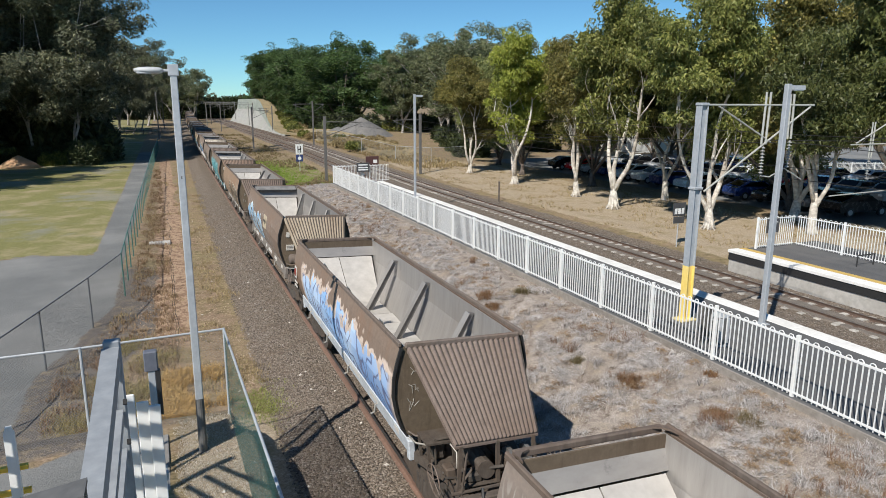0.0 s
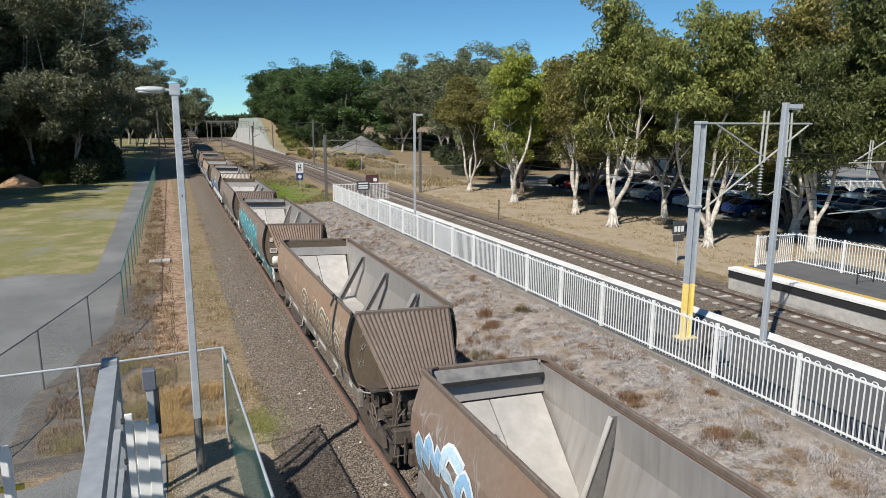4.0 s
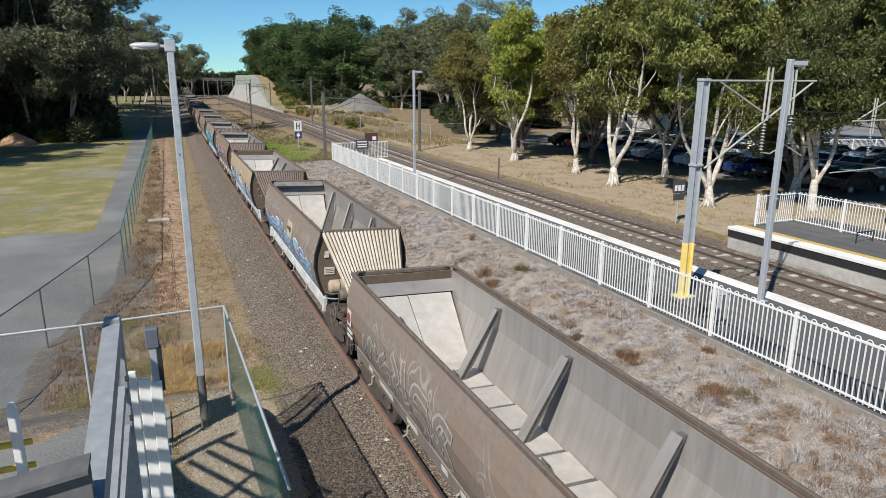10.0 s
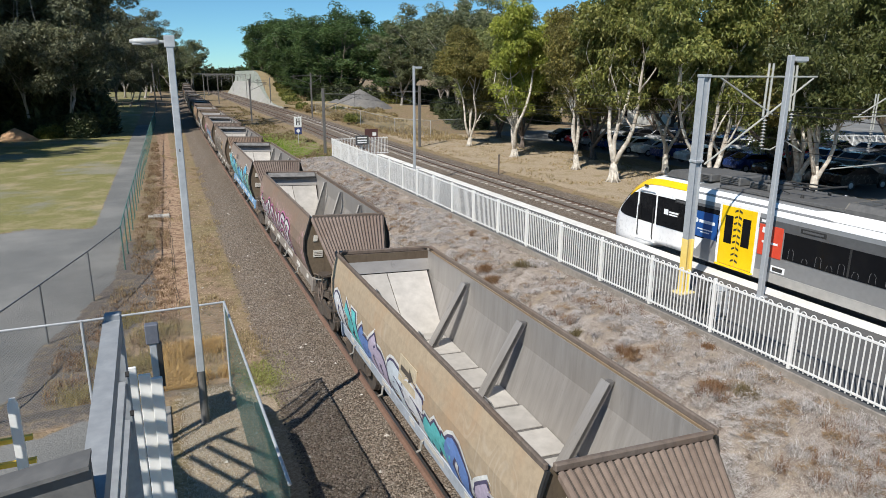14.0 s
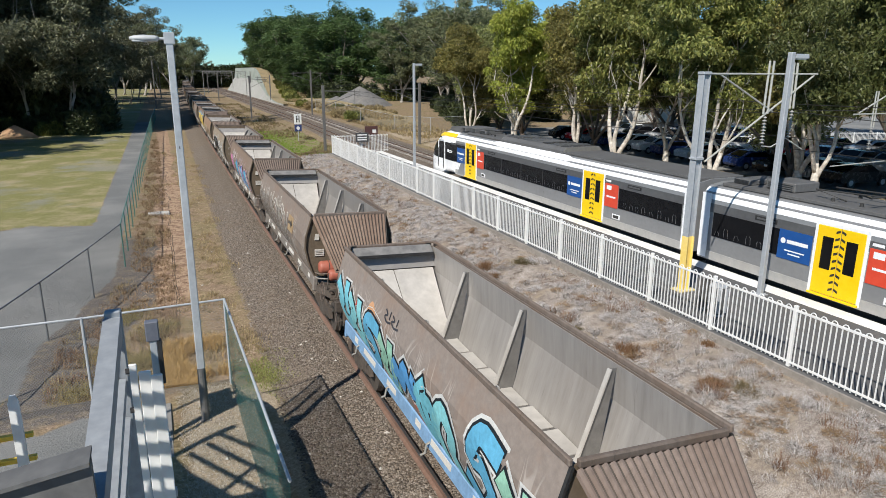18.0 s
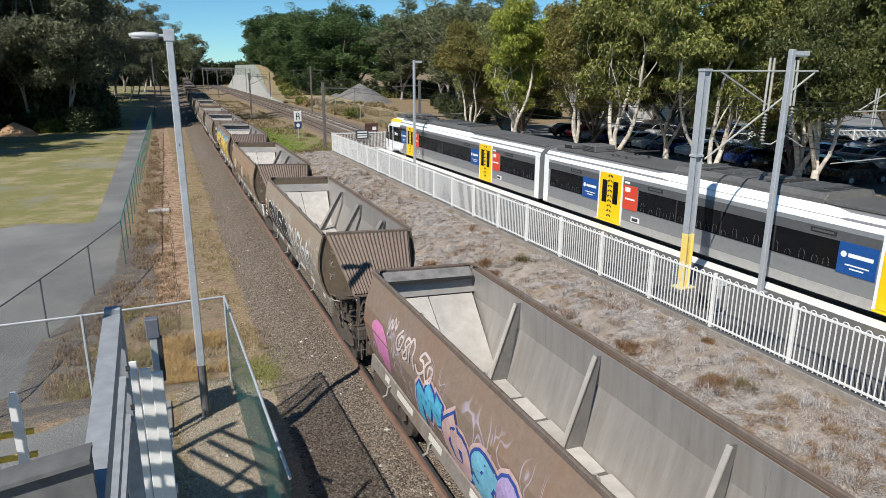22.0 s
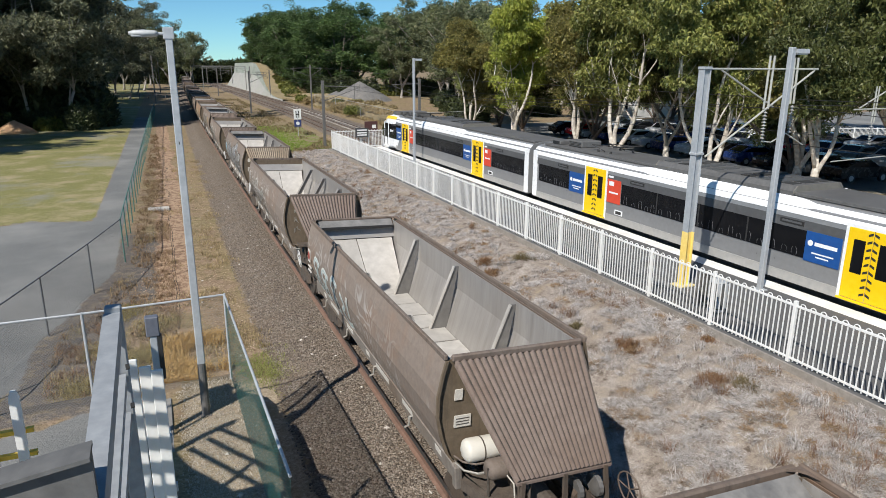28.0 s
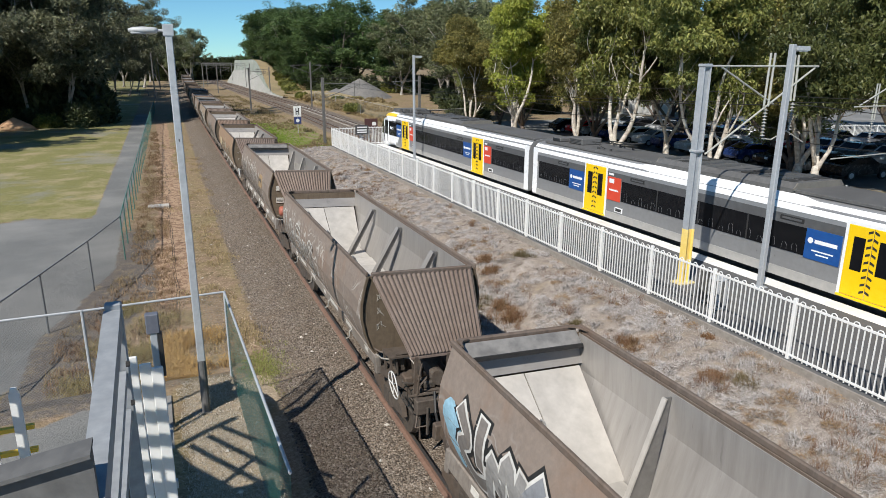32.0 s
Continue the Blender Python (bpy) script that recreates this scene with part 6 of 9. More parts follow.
def tree_meshes(rng, h, bark, leaf, trunk=0.28, limbs=4, upright=1.9, n_leaves=15000, leaf_len=0.34, droop=0.8, r0=0.4, clump=1.0, low=0.5):
    """A short forked trunk, upright limbs with branches, and a crown of small hanging leaves in clumps."""
    s = Shape()
    tips = []

    def grow(p, d, length, r, level, steps=5, wander=0.2):
        pts, rs = [p.copy()], [r]
        q = p.copy()
        for i in range(steps):
            d = (d + Vector((rng.uniform(-1, 1), rng.uniform(-1, 1), rng.uniform(-0.3, 0.5))) * wander).normalized()
            q = q + d * length / steps
            pts.append(q.copy())
            rs.append(r * (1 - 0.72 * (i + 1) / steps) if level else r * (1 - 0.3 * (i + 1) / steps))
        s.path(pts, rs, 10 if level == 0 else 7 if level == 1 else 5)
        if level == 0:
            a0 = rng.uniform(0, 6.28)
            for i in range(limbs):
                a = a0 + 2 * math.pi * i / limbs + rng.uniform(-0.4, 0.4)
                j = steps if i < 2 else rng.randint(steps - 2, steps)
                out = Vector((math.cos(a), math.sin(a), upright * rng.uniform(0.75, 1.35))).normalized()
                grow(pts[j], out, h * (1 - trunk) * rng.uniform(0.8, 1.08), rs[j] * rng.uniform(0.55, 0.75), 1, 7, 0.22)
        elif level == 1:
            tips.extend(pts[-2:])
            for i in range(9):
                k = rng.uniform(0.1 + 0.3 * (1 - low), 1.0)
                j = min(int(k * steps), steps - 1)
                a = rng.uniform(0, 2 * math.pi)
                out = Vector((math.cos(a), math.sin(a), rng.uniform(0.0, 0.9))).normalized()
                grow(pts[j].lerp(pts[j + 1], k * steps - j), out, h * rng.uniform(0.16, 0.27), rs[j] * 0.5, 2, 4, 0.25)
        elif level == 2:
            tips.extend(pts[1:])
            for i in range(2):
                a = rng.uniform(0, 2 * math.pi)
                out = Vector((math.cos(a), math.sin(a), rng.uniform(-0.5, 0.5))).normalized()
                grow(pts[rng.randint(1, steps)], out, h * 0.09, rs[1] * 0.45, 3, 3, 0.25)
        else:
            tips.extend(pts[1:])

    grow(Vector((0, 0, -0.15)), Vector((rng.uniform(-0.2, 0.2), rng.uniform(-0.2, 0.2), 1)).normalized(), h * trunk, r0, 0, 4, 0.12)
    for i in range(7):
        a = i * 2 * math.pi / 7 + rng.uniform(-0.2, 0.2)
        s.path([(math.cos(a) * r0 * 0.5, math.sin(a) * r0 * 0.5, 0.6), (math.cos(a) * r0 * 0.9, math.sin(a) * r0 * 0.9, 0.15), (math.cos(a) * r0 * 1.7, math.sin(a) * r0 * 1.7, -0.12)], [r0 * 0.42, r0 * 0.34, r0 * 0.12], 5)
    verts, faces = [], []
    per = 80
    for c in range(3 * n_leaves // (2 * per)):
        ctr = rng.choice(tips) + Vector((rng.uniform(-0.4, 0.4), rng.uniform(-0.4, 0.4), rng.uniform(-0.3, 0.3))) * clump
        rad = rng.uniform(0.55, 1.15) * clump
        for i in range(per):
            p = ctr + in_clump(rng, rad)
            a = rng.uniform(0, 2 * math.pi)
            d = Vector((math.cos(a), math.sin(a), -droop * rng.uniform(0.2, 2.0) + 0.25)).normalized()
            w = d.cross(Vector((rng.uniform(-1, 1), rng.uniform(-1, 1), rng.uniform(-1, 1)))).normalized()
            ln, wd = leaf_len * rng.uniform(0.6, 1.3), leaf_len * rng.uniform(0.13, 0.22)
            n = len(verts)
            verts += [tuple(p - w * wd), tuple(p + w * wd), tuple(p + d * ln)]
            faces.append((n, n + 1, n + 2))
    crown = Shape()
    crown.v, crown.f = verts, faces
    return s.mesh("trunk", bark, True), crown.mesh("crown", leaf, False, False)


def paperbark(rng, h, leaf, limbs, fork, n, r0=0.33, spread=0.5, ratio=0.21):
    """Low fork, long bare sinuous limbs, and a mass of thin hanging foliage from a third of the height."""
    s = Shape()
    tips = []

    def limb(p, d, length, r, steps, wander, level):
        pts, rs = [p.copy()], [r]
        q, bend = p.copy(), Vector((rng.uniform(-1, 1), rng.uniform(-1, 1), 0))
        for i in range(steps):
            if i % 2 == 0:
                bend = Vector((rng.uniform(-1, 1), rng.uniform(-1, 1), rng.uniform(-0.1, 0.2)))
            d = (d + bend * wander + Vector((0, 0, 0.26))).normalized()
            q = q + d * length / steps
            pts.append(q.copy())
            rs.append(r * (1 - 0.78 * ((i + 1) / steps) ** 0.9))
        s.path(pts, rs, (9, 7, 5, 4)[level])
        if level == 1:
            for i in range(4):
                j = rng.randint(2, steps - 2)
                a = rng.uniform(0, 6.283)
                limb(pts[j], Vector((math.cos(a) * 0.8, math.sin(a) * 0.8, rng.uniform(0.7, 1.3))).normalized(), length * rng.uniform(0.3, 0.5), rs[j] * 0.6, 6, 0.28, 2)
            tips.extend(pts[steps // 2:])
        elif level == 2:
            tips.extend(pts[2:])
            for i in range(4):
                a = rng.uniform(0, 6.283)
                limb(pts[rng.randint(1, steps)], Vector((math.cos(a), math.sin(a), rng.uniform(-0.1, 0.7))).normalized(), h * rng.uniform(0.09, 0.17), r * 0.4, 4, 0.25, 3)
        else:
            tips.extend(pts[1:])

    top = Vector((rng.uniform(-0.15, 0.15), rng.uniform(-0.15, 0.15), h * fork))
    s.path([(0, 0, -0.2), (0.02, 0.03, 0.35), tuple(top * 0.6), tuple(top)], [r0 * 1.35, r0 * 1.05, r0 * 0.9, r0 * 0.5], 11)
    a0 = rng.uniform(0, 6.283)
    for i in range(limbs):
        a = a0 + 6.283 * i / limbs + rng.uniform(-0.3, 0.3)
        k = spread * rng.uniform(0.6, 1.3)
        limb(top * rng.uniform(0.5, 0.8), Vector((math.cos(a) * k, math.sin(a) * k, 1)).normalized(), h * (1 - fork) * rng.uniform(0.8, 1.05), r0 * rng.uniform(0.5, 0.66), 11, 0.27, 1)
    for i in range(7):
        a = i * 0.9 + rng.uniform(-0.2, 0.2)
        c, t = math.cos(a), math.sin(a)
        s.path([(c * r0 * 0.6, t * r0 * 0.6, 0.6), (c * r0, t * r0, 0.15), (c * r0 * 2.0, t * r0 * 2.0, -0.14)], [r0 * 0.4, r0 * 0.33, r0 * 0.1], 5)
    verts, faces = [], []
    per = 150
    cut = Vector((-0.8, -0.6))
    for c in range(n // per):
        ctr = rng.choice(tips) + Vector((rng.uniform(-0.9, 0.9), rng.uniform(-0.9, 0.9), rng.uniform(-0.5, 0.6)))
        # cleared low down, and on the side of the line
        if ctr.z < h * 0.36 or (ctr.z < h * 0.7 and cut.dot(ctr.xy) > -0.4 and rng.random() < 0.93):
            continue
        rad = rng.uniform(0.45, 0.95)
        for i in range(per):
            p = ctr + in_clump(rng, rad)
            a = rng.uniform(0, 6.283)
            d = Vector((math.cos(a), math.sin(a), rng.uniform(-2.6, 0.4))).normalized()
            w = d.cross(Vector((rng.uniform(-1, 1), rng.uniform(-1, 1), rng.uniform(-0.4, 0.4)))).normalized()
            ln = rng.uniform(0.16, 0.32)
            wd = ln * ratio * rng.uniform(0.7, 1.3)
            k = len(verts)
            verts += [tuple(p - w * wd), tuple(p + w * wd), tuple(p + d * ln)]
            faces.append((k, k + 1, k + 2))
    crown = Shape()
    crown.v, crown.f = verts, faces
    return s.mesh("trunk", BARK_WHITE, True), crown.mesh("crown", leaf, False, False)


def plant(meshes, x, y, z, scale, turn, label, name="tree", category="tree", group=""):
    ob = thing(name, label, category, pose(x, y, z, 0, 0, turn), group)
    ob.scale = (scale, scale, scale)
    part("trunk", meshes[0], None, ob)
    part("crown", meshes[1], None, ob)
    return ob


rng = random.Random(5)
PAPER = [paperbark(rng, 13, l, n, f, 95000, 0.3, sp) for l, n, f, sp in ((LEAF_OLIVE, 3, 0.1, 0.2), (LEAF_RUST, 3, 0.13, 0.26), (LEAF_SUNNY, 3, 0.12, 0.3), (LEAF_RUST, 4, 0.12, 0.32))]
SHADY = paperbark(rng, 13, LEAF_SHADED, 3, 0.2, 70000, 0.26, 0.3)
LIME = paperbark(rng, 11.5, LEAF_LIME, 3, 0.09, 80000, 0.3, 0.28)
GUMS = [tree_meshes(rng, 24, BARK_GREY, LEAF_SHADE, 0.2, 5, 2.7, 26000, 0.45, 0.9, 0.2, 1.3, 0.9) for i in range(2)]
FAR_GUM = [tree_meshes(rng, 20, BARK_GREY, LEAF_GUM, 0.18, 5, 2.1, 17000, 0.5, 0.7, 0.34, 1.3) for i in range(2)]
DARK = [tree_meshes(rng, 15, BARK_DARK, LEAF_DARK, 0.1, 5, 1.6, 14000, 0.5, 0.4, 0.4, 1.3) for i in range(2)]
BROAD = [tree_meshes(rng, 13, BARK_DARK, l, 0.12, 5, 1.7, 16000, 0.4, 0.8, 0.3, 1.1) for l in (LEAF_OLIVE, LEAF_SOFT)]

row = "paperbark trees beside the line"
PL = "paperbark tree with peeling white trunk and olive crown"
for i, (x, y, sc, tn) in enumerate([(29.9, 38.9, 1.1, 10), (31.0, 45.2, 0.85, -15), (30.2, 54.0, 1.02, 12), (30.3, 30.1, 0.9, 20), (38.0, 30.5, 1.02, 80), (30.6, 64.5, 0.82, -10), (37.0, 21.0, 1.05, 190), (45.0, 27.0, 1.05, 210)] ):
    plant(LIME if i == 2 else SHADY if i in (6, 7) else PAPER[(0, 1, 0, 2, 3, 3, 0, 0, 3)[i]], x, y, -0.05, sc, tn, "paperbark tree with pale trunk and yellow-green crown" if i == 2 else PL, "paperbark_tree", "tree", row)
for i, (x, y, sc, tn) in enumerate([(36, 50, 1.0, 10), (40, 58, 0.9, 100), (35, 61, 0.85, 200), (38, 72, 0.9, 300), (46, 66, 0.9, 50), (60, 70, 0.9, 150), (45, 49, 1.0, 260), (44, 38, 0.85, 20), (58, 28, 1.15, 70), (52, 33, 1.1, 170), (58, 56, 1.1, 220), (40, 82, 0.95, 90), (47, 90, 0.95, 10), (55, 78, 0.95, 140), (62, 66, 1.0, 30), (76, 50, 1.2, 120), (60, 24, 1.2, 290), (68, 76, 1.0, 330), (38.5, 24, 1.0, 75), (41, 33.5, 0.88, 160), (46, 27, 1.1, 250), (64, 58, 1.0, 15), (43, 19.5, 1.15, 110), (51, 22, 1.2, 200), (36.0, 40.5, 0.9, 45), (34.5, 26.5, 0.92, 130)]):
    plant(SHADY if i in (18, 20, 22, 23, 24, 25, 9, 16) else BROAD[i % 2], x, y, -0.05, sc, tn, "tall olive-green tree between the line and the car park", "olive_tree", "tree", "trees round the car park")
for i, (x, y, sc, tn) in enumerate([(53, 158, 1.1, 0), (60, 172, 1.25, 60), (50, 188, 1.55, 120), (58, 205, 1.7, 200), (50, 225, 1.6, 290), (48, 262, 1.2, 40), (70, 190, 1.5, 100), (44, 300, 1.15, 310), (56, 245, 1.3, 130), (76, 165, 1.5, 240), (46, 330, 1.2, 10), (37, 184, 0.9, 60), (41, 188, 1.25, 150), (36.5, 200, 0.95, 240), (43, 206, 1.3, 330), (37.5, 216, 1.1, 20), (46, 224, 1.35, 80), (37, 232, 1.0, 200), (41, 244, 1.25, 100), (48, 254, 1.35, 10), (39, 264, 1.1, 70), (45, 172, 1.3, 30), (34.5, 180, 0.32, 10), (34.2, 188, 0.42, 90), (34.6, 197, 0.5, 160), (35, 208, 0.6, 230), (35.6, 220, 0.7, 300), (37, 176, 0.4, 45), (39.5, 182, 0.6, 120)]):
    plant(DARK[i % 2], x, y, 0.3 if i < 11 else 7.6 * smooth(160, 232, y) * (0.8 if x > 42 else 1) - 0.4, sc, tn, "dark green leafy tree in the distance", "leafy_tree", "tree", "distant trees")
for i, (x, y, sc, tn) in enumerate([(48, 108, 1.0, 0), (54, 118, 0.95, 70), (60, 108, 0.75, 140), (56, 132, 0.95, 210), (64, 122, 1.1, 280), (62, 142, 1.05, 350), (70, 108, 0.8, 40), (44, 98, 0.85, 110), (70, 134, 1.2, 20), (52, 146, 0.85, 170)]):
    plant(FAR_GUM[i % 2], x, y, 0.3, sc, tn, "grey-green gum tree behind the stockpile", "gum_tree", "tree", "trees behind the yard")
for i, (x, y, sc, tn) in enumerate([(-10.2, 96, 1.1, 0), (-14, 98, 1.05, 80), (-18.5, 102, 1.15, 160), (-23, 97, 1.1, 240), (-11.5, 106, 1.15, 320), (-17, 112, 1.2, 40), (-28, 104, 1.2, 120), (-10.4, 116, 1.0, 200), (-13, 126, 1.1, 280), (-33, 100, 1.2, 20), (-22, 120, 1.25, 70), (-11.5, 138, 1.0, 100), (-15, 150, 1.15, 10), (-26, 92, 1.0, 210)]):
    plant(GUMS[i % 2], x, y, -0.45, sc, tn, "tall dark gum tree with thin pale limbs", "gum_tree", "tree", "gum trees beyond the lawn")
for i, (x, y, sc, tn) in enumerate([(-18.5, 70, 0.52, 60), (-19, 76, 0.55, 10), (-21.5, 82, 0.5, 100), (-24, 75, 0.55, 200), (-26, 82, 0.5, 300), (-19.5, 80.5, 0.6, 150), (-17.6, 83.5, 0.58, 250)]):
    plant(GUMS[i % 2], x, y, -0.45, sc, tn, "tall dark gum tree shading the lawn", "gum_tree", "tree", "gum trees beyond the lawn")
for i, (x, y, sc, tn) in enumerate([(-3.5, 200, 0.95, 0), (-9, 205, 1.0, 50), (-2, 236, 1.0, 100), (-14, 190, 1.1, 160), (3, 262, 1.05, 220), (-20, 205, 1.2, 280), (-8, 245, 1.1, 340), (7, 292, 1.0, 20), (-26, 180, 1.3, 70), (-17, 165, 1.3, 130), (16, 320, 0.9, 130), (0, 300, 1.1, 200), (-5, 180, 0.7, 40), (11, 330, 1.0, 70)]):
    plant(FAR_GUM[i % 2] if i % 4 else GUMS[0], x, y, -0.4, sc, tn, "grey-green gum tree beside the freight line", "gum_tree", "tree", "trees along the freight line")
for i in range(24):
    y = 320 + rng.uniform(0, 100)
    x = -70 + i * 7 + rng.uniform(-3, 3)
    plant(FAR_GUM[i % 2] if i % 3 else DARK[i % 2], x, y, 0, rng.uniform(1.1, 1.35) if 8 < x < 28 else rng.uniform(0.75, 0.95) if x <= 8 else rng.uniform(0.5, 0.65) if x < 60 else rng.uniform(0.9, 1.2), rng.uniform(0, 360), "distant grey-green tree on the skyline", "distant_tree", "tree", "skyline trees")


def shrub_mesh(rng, r, h, leaf, n, size):
    verts, faces = [], []
    for i in range(n):
        a, b = rng.uniform(0, 6.28), abs(rng.gauss(0, 0.5))
        k = rng.uniform(0.3, 1.0) ** 0.5
        p = Vector((math.cos(a) * r * k, math.sin(a) * r * k, h * rng.uniform(0.0, 1.0) * (1.1 - 0.6 * k * k)))
        d = Vector((rng.uniform(-1, 1), rng.uniform(-1, 1), rng.uniform(-0.2, 1))).normalized()
        w = d.orthogonal().normalized() * size * 0.2
        n0 = len(verts)
        verts += [tuple(p - w), tuple(p + w), tuple(p + d * size)]
        faces.append((n0, n0 + 1, n0 + 2))
    s = Shape()
    s.v, s.f = verts, faces
    return s.mesh("shrub", leaf, False, False)


LEAF_DRY = leaf_material("leaf_dry_scrub", (0.16, 0.12, 0.06), (0.3, 0.23, 0.12), (0.42, 0.34, 0.19))
DRYBUSH = shrub_mesh(rng, 1.6, 1.2, LEAF_DRY, 900, 0.4)
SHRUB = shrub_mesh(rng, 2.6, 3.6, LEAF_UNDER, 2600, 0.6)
LOWBUSH = shrub_mesh(rng, 2.2, 2.2, LEAF_OLIVE, 2000, 0.55)
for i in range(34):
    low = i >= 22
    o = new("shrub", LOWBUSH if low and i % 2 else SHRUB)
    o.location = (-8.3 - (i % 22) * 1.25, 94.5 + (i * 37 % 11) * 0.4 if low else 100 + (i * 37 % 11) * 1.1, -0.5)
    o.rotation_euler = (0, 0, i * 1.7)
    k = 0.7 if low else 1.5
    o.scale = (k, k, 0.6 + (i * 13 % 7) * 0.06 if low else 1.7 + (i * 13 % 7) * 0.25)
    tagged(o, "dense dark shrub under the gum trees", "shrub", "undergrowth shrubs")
for i in range(14):
    o = new("shrub", SHRUB)
    o.location = (40 + i * 3.1, 84 + (i * 29 % 13) * 3.2, -0.2)
    o.rotation_euler = (0, 0, i * 2.3)
    tagged(o, "dense dark shrub behind the yard", "shrub", "undergrowth shrubs")
for i in range(44):
    o = new("shrub", SHRUB if i % 4 else LOWBUSH)
    x, y = (34 + (i * 47 % 29) * 1.5, 149 + (i * 31 % 13) * 1.2) if i < 26 else (37 + (i * 17 % 11) * 1.3, 176 + (i * 23 % 19) * 2.6)
    hill = 7.6 * smooth(160, 232, y) * (0.8 if x > 42 else 1)
    o.location = (x, y, hill - 0.4)
    o.rotation_euler = (0, 0, i * 2.1)
    k = 1.1 + 0.12 * (i * 5 % 7)
    o.scale = (k, k, k * 0.9)
    tagged(o, "dense dark shrub on the slope beyond the yard", "shrub", "undergrowth shrubs")
for i in range(40):
    o = new("scrub", DRYBUSH if i % 6 else LOWBUSH)
    y = 100 + (i * 29 % 41) * 2.2
    x = (27.8 if y < 150 else 30.5) + (i * 17 % 9) * 1.0 + (y - 100) * 0.02
    o.location = (x, y, (0.6 if y < 150 else 7.6 * smooth(160, 232, y)) - 0.3)
    o.rotation_euler = (0, 0, i * 1.9)
    k = 0.6 + 0.1 * (i * 5 % 6)
    o.scale = (k, k, k)
    tagged(o, "dry straw-coloured scrub beside the line", "shrub", "dry scrub beside the line")
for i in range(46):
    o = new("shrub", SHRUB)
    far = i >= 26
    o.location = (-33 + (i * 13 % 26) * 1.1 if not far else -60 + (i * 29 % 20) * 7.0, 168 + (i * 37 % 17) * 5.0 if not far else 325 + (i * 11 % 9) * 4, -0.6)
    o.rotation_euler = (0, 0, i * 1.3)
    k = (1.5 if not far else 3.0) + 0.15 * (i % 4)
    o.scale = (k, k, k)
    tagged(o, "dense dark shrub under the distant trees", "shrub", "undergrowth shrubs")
for i in range(22):
    o = new("scrub", DRYBUSH if i % 5 else LOWBUSH)
    y = 166 + (i * 19 % 23) * 2.4
    x = 31.5 + (y - 166) * 0.07 + (i * 7 % 5) * 1.2
    o.location = (x, y, 7.6 * smooth(160, 232, y) - 0.2)
    o.rotation_euler = (0, 0, i * 1.1)
    o.scale = (0.9, 0.9, 0.9 + 0.1 * (i % 4))
    tagged(o, "dry and green scrub on top of the cutting", "shrub", "dry scrub beside the line")


# ---- west side: lamp post, fences, gate ----


def lamp_left():
    ob = thing("street_lamp", "tall grey lamp post with a cobra head", "lamp post", pose(0.353, 12.415, G1))
    h = 7.1
    part("base_plate", Shape().box(-0.1, 0.1, -0.1, 0.1, 0, 0.025, 0.005), WOODPOLE, ob)
    # lower pole in a dark colour that stands for the shadow lying on it
    part("pole_foot", Shape().tube((0, 0, 0.0), (0, 0, 1.1), 0.076, 0.074, 12), WOODPOLE, ob, "foot of the pole, coloured dark for the bridge's shadow")
    part("pole", Shape().loft([[(a * w, b * w, z) for a, b in ((-1, -0.8), (-0.8, -1), (0.8, -1), (1, -0.8), (1, 0.8), (0.8, 1), (-0.8, 1), (-1, 0.8))] for z, w in ((1.1, 0.07), (h, 0.056))]), STEEL, ob)
    part("bracket", Shape().box(-0.085, 0.085, -0.068, 0.068, h - 0.17, h + 0.017, 0.008), STEEL, ob)
    part("arm", Shape().tube((-0.07, 0, h - 0.085), (-0.2, 0.025, h - 0.085), 0.025, 0.025, 8), STEEL, ob)
    ring = []
    for t, w, hh in ((0, 0.042, 0.042), (0.12, 0.076, 0.05), (0.5, 0.092, 0.06), (0.8, 0.08, 0.05), (1, 0.042, 0.025)):
        x = -0.168 - 0.437 * t
        ring.append([(x, 0.042 * t + w * math.cos(a), h - 0.085 + hh * math.sin(a)) for a in [k * math.pi / 6 for k in range(12)]])
    head = part("lamp_head", Shape().loft(ring), surf("lamp_housing", (0.4, 0.41, 0.41), (0.5, 0.51, 0.51), 9, 0.4), ob, "pale lamp housing", smooth=True)
    part("lens", Shape().box(-0.57, -0.336, -0.042, 0.084, h - 0.145, h - 0.11, 0.012), surf("lamp_bowl", (0.4, 0.41, 0.42), (0.5, 0.5, 0.5), 9, 0.15), head, "clear lens bowl")
    part("number_tag", Shape().box(-0.025, 0.025, -0.063, -0.057, 2.73, 2.84), YELLOW, ob, "small yellow tag")
    part("strap", Shape().tube((0, 0, 5.2), (0, 0, 5.25), 0.063, 0.063, 12), WOODPOLE, ob)
    return ob


lamp_left()


def wire_mesh_material(name, col, cell, width, rough=0.5):
    """Open diamond netting: wires seen, the rest clear."""
    g = Nodes(name)
    x, y, z = g.sep()
    h = g.math("ADD", x, y)
    out = None
    for sgn in (1, -1):
        d = g.math("ADD", h, g.math("MULTIPLY", z, sgn))
        f = g.math("PINGPONG", g.math("DIVIDE", d, cell), 0.5)
        m = g.math("LESS_THAN", f, width)
        out = m if out is None else g.math("MAXIMUM", out, m)
    g.finish(col, rough, 0.3)
    clear = g.n.new("ShaderNodeBsdfTransparent")
    mix = g.n.new("ShaderNodeMixShader")
    g.l.new(out, mix.inputs[0])
    g.l.new(clear.outputs[0], mix.inputs[1])
    g.l.new(g.bsdf.outputs[0], mix.inputs[2])
    g.l.new(mix.outputs[0], g.n["Material Output"].inputs["Surface"])
    return g.m


NET = wire_mesh_material("chain_link", (0.22, 0.225, 0.22), 0.06, 0.045)
NET_GREEN = wire_mesh_material("green_chain_link", (0.06, 0.17, 0.15), 0.06, 0.045)
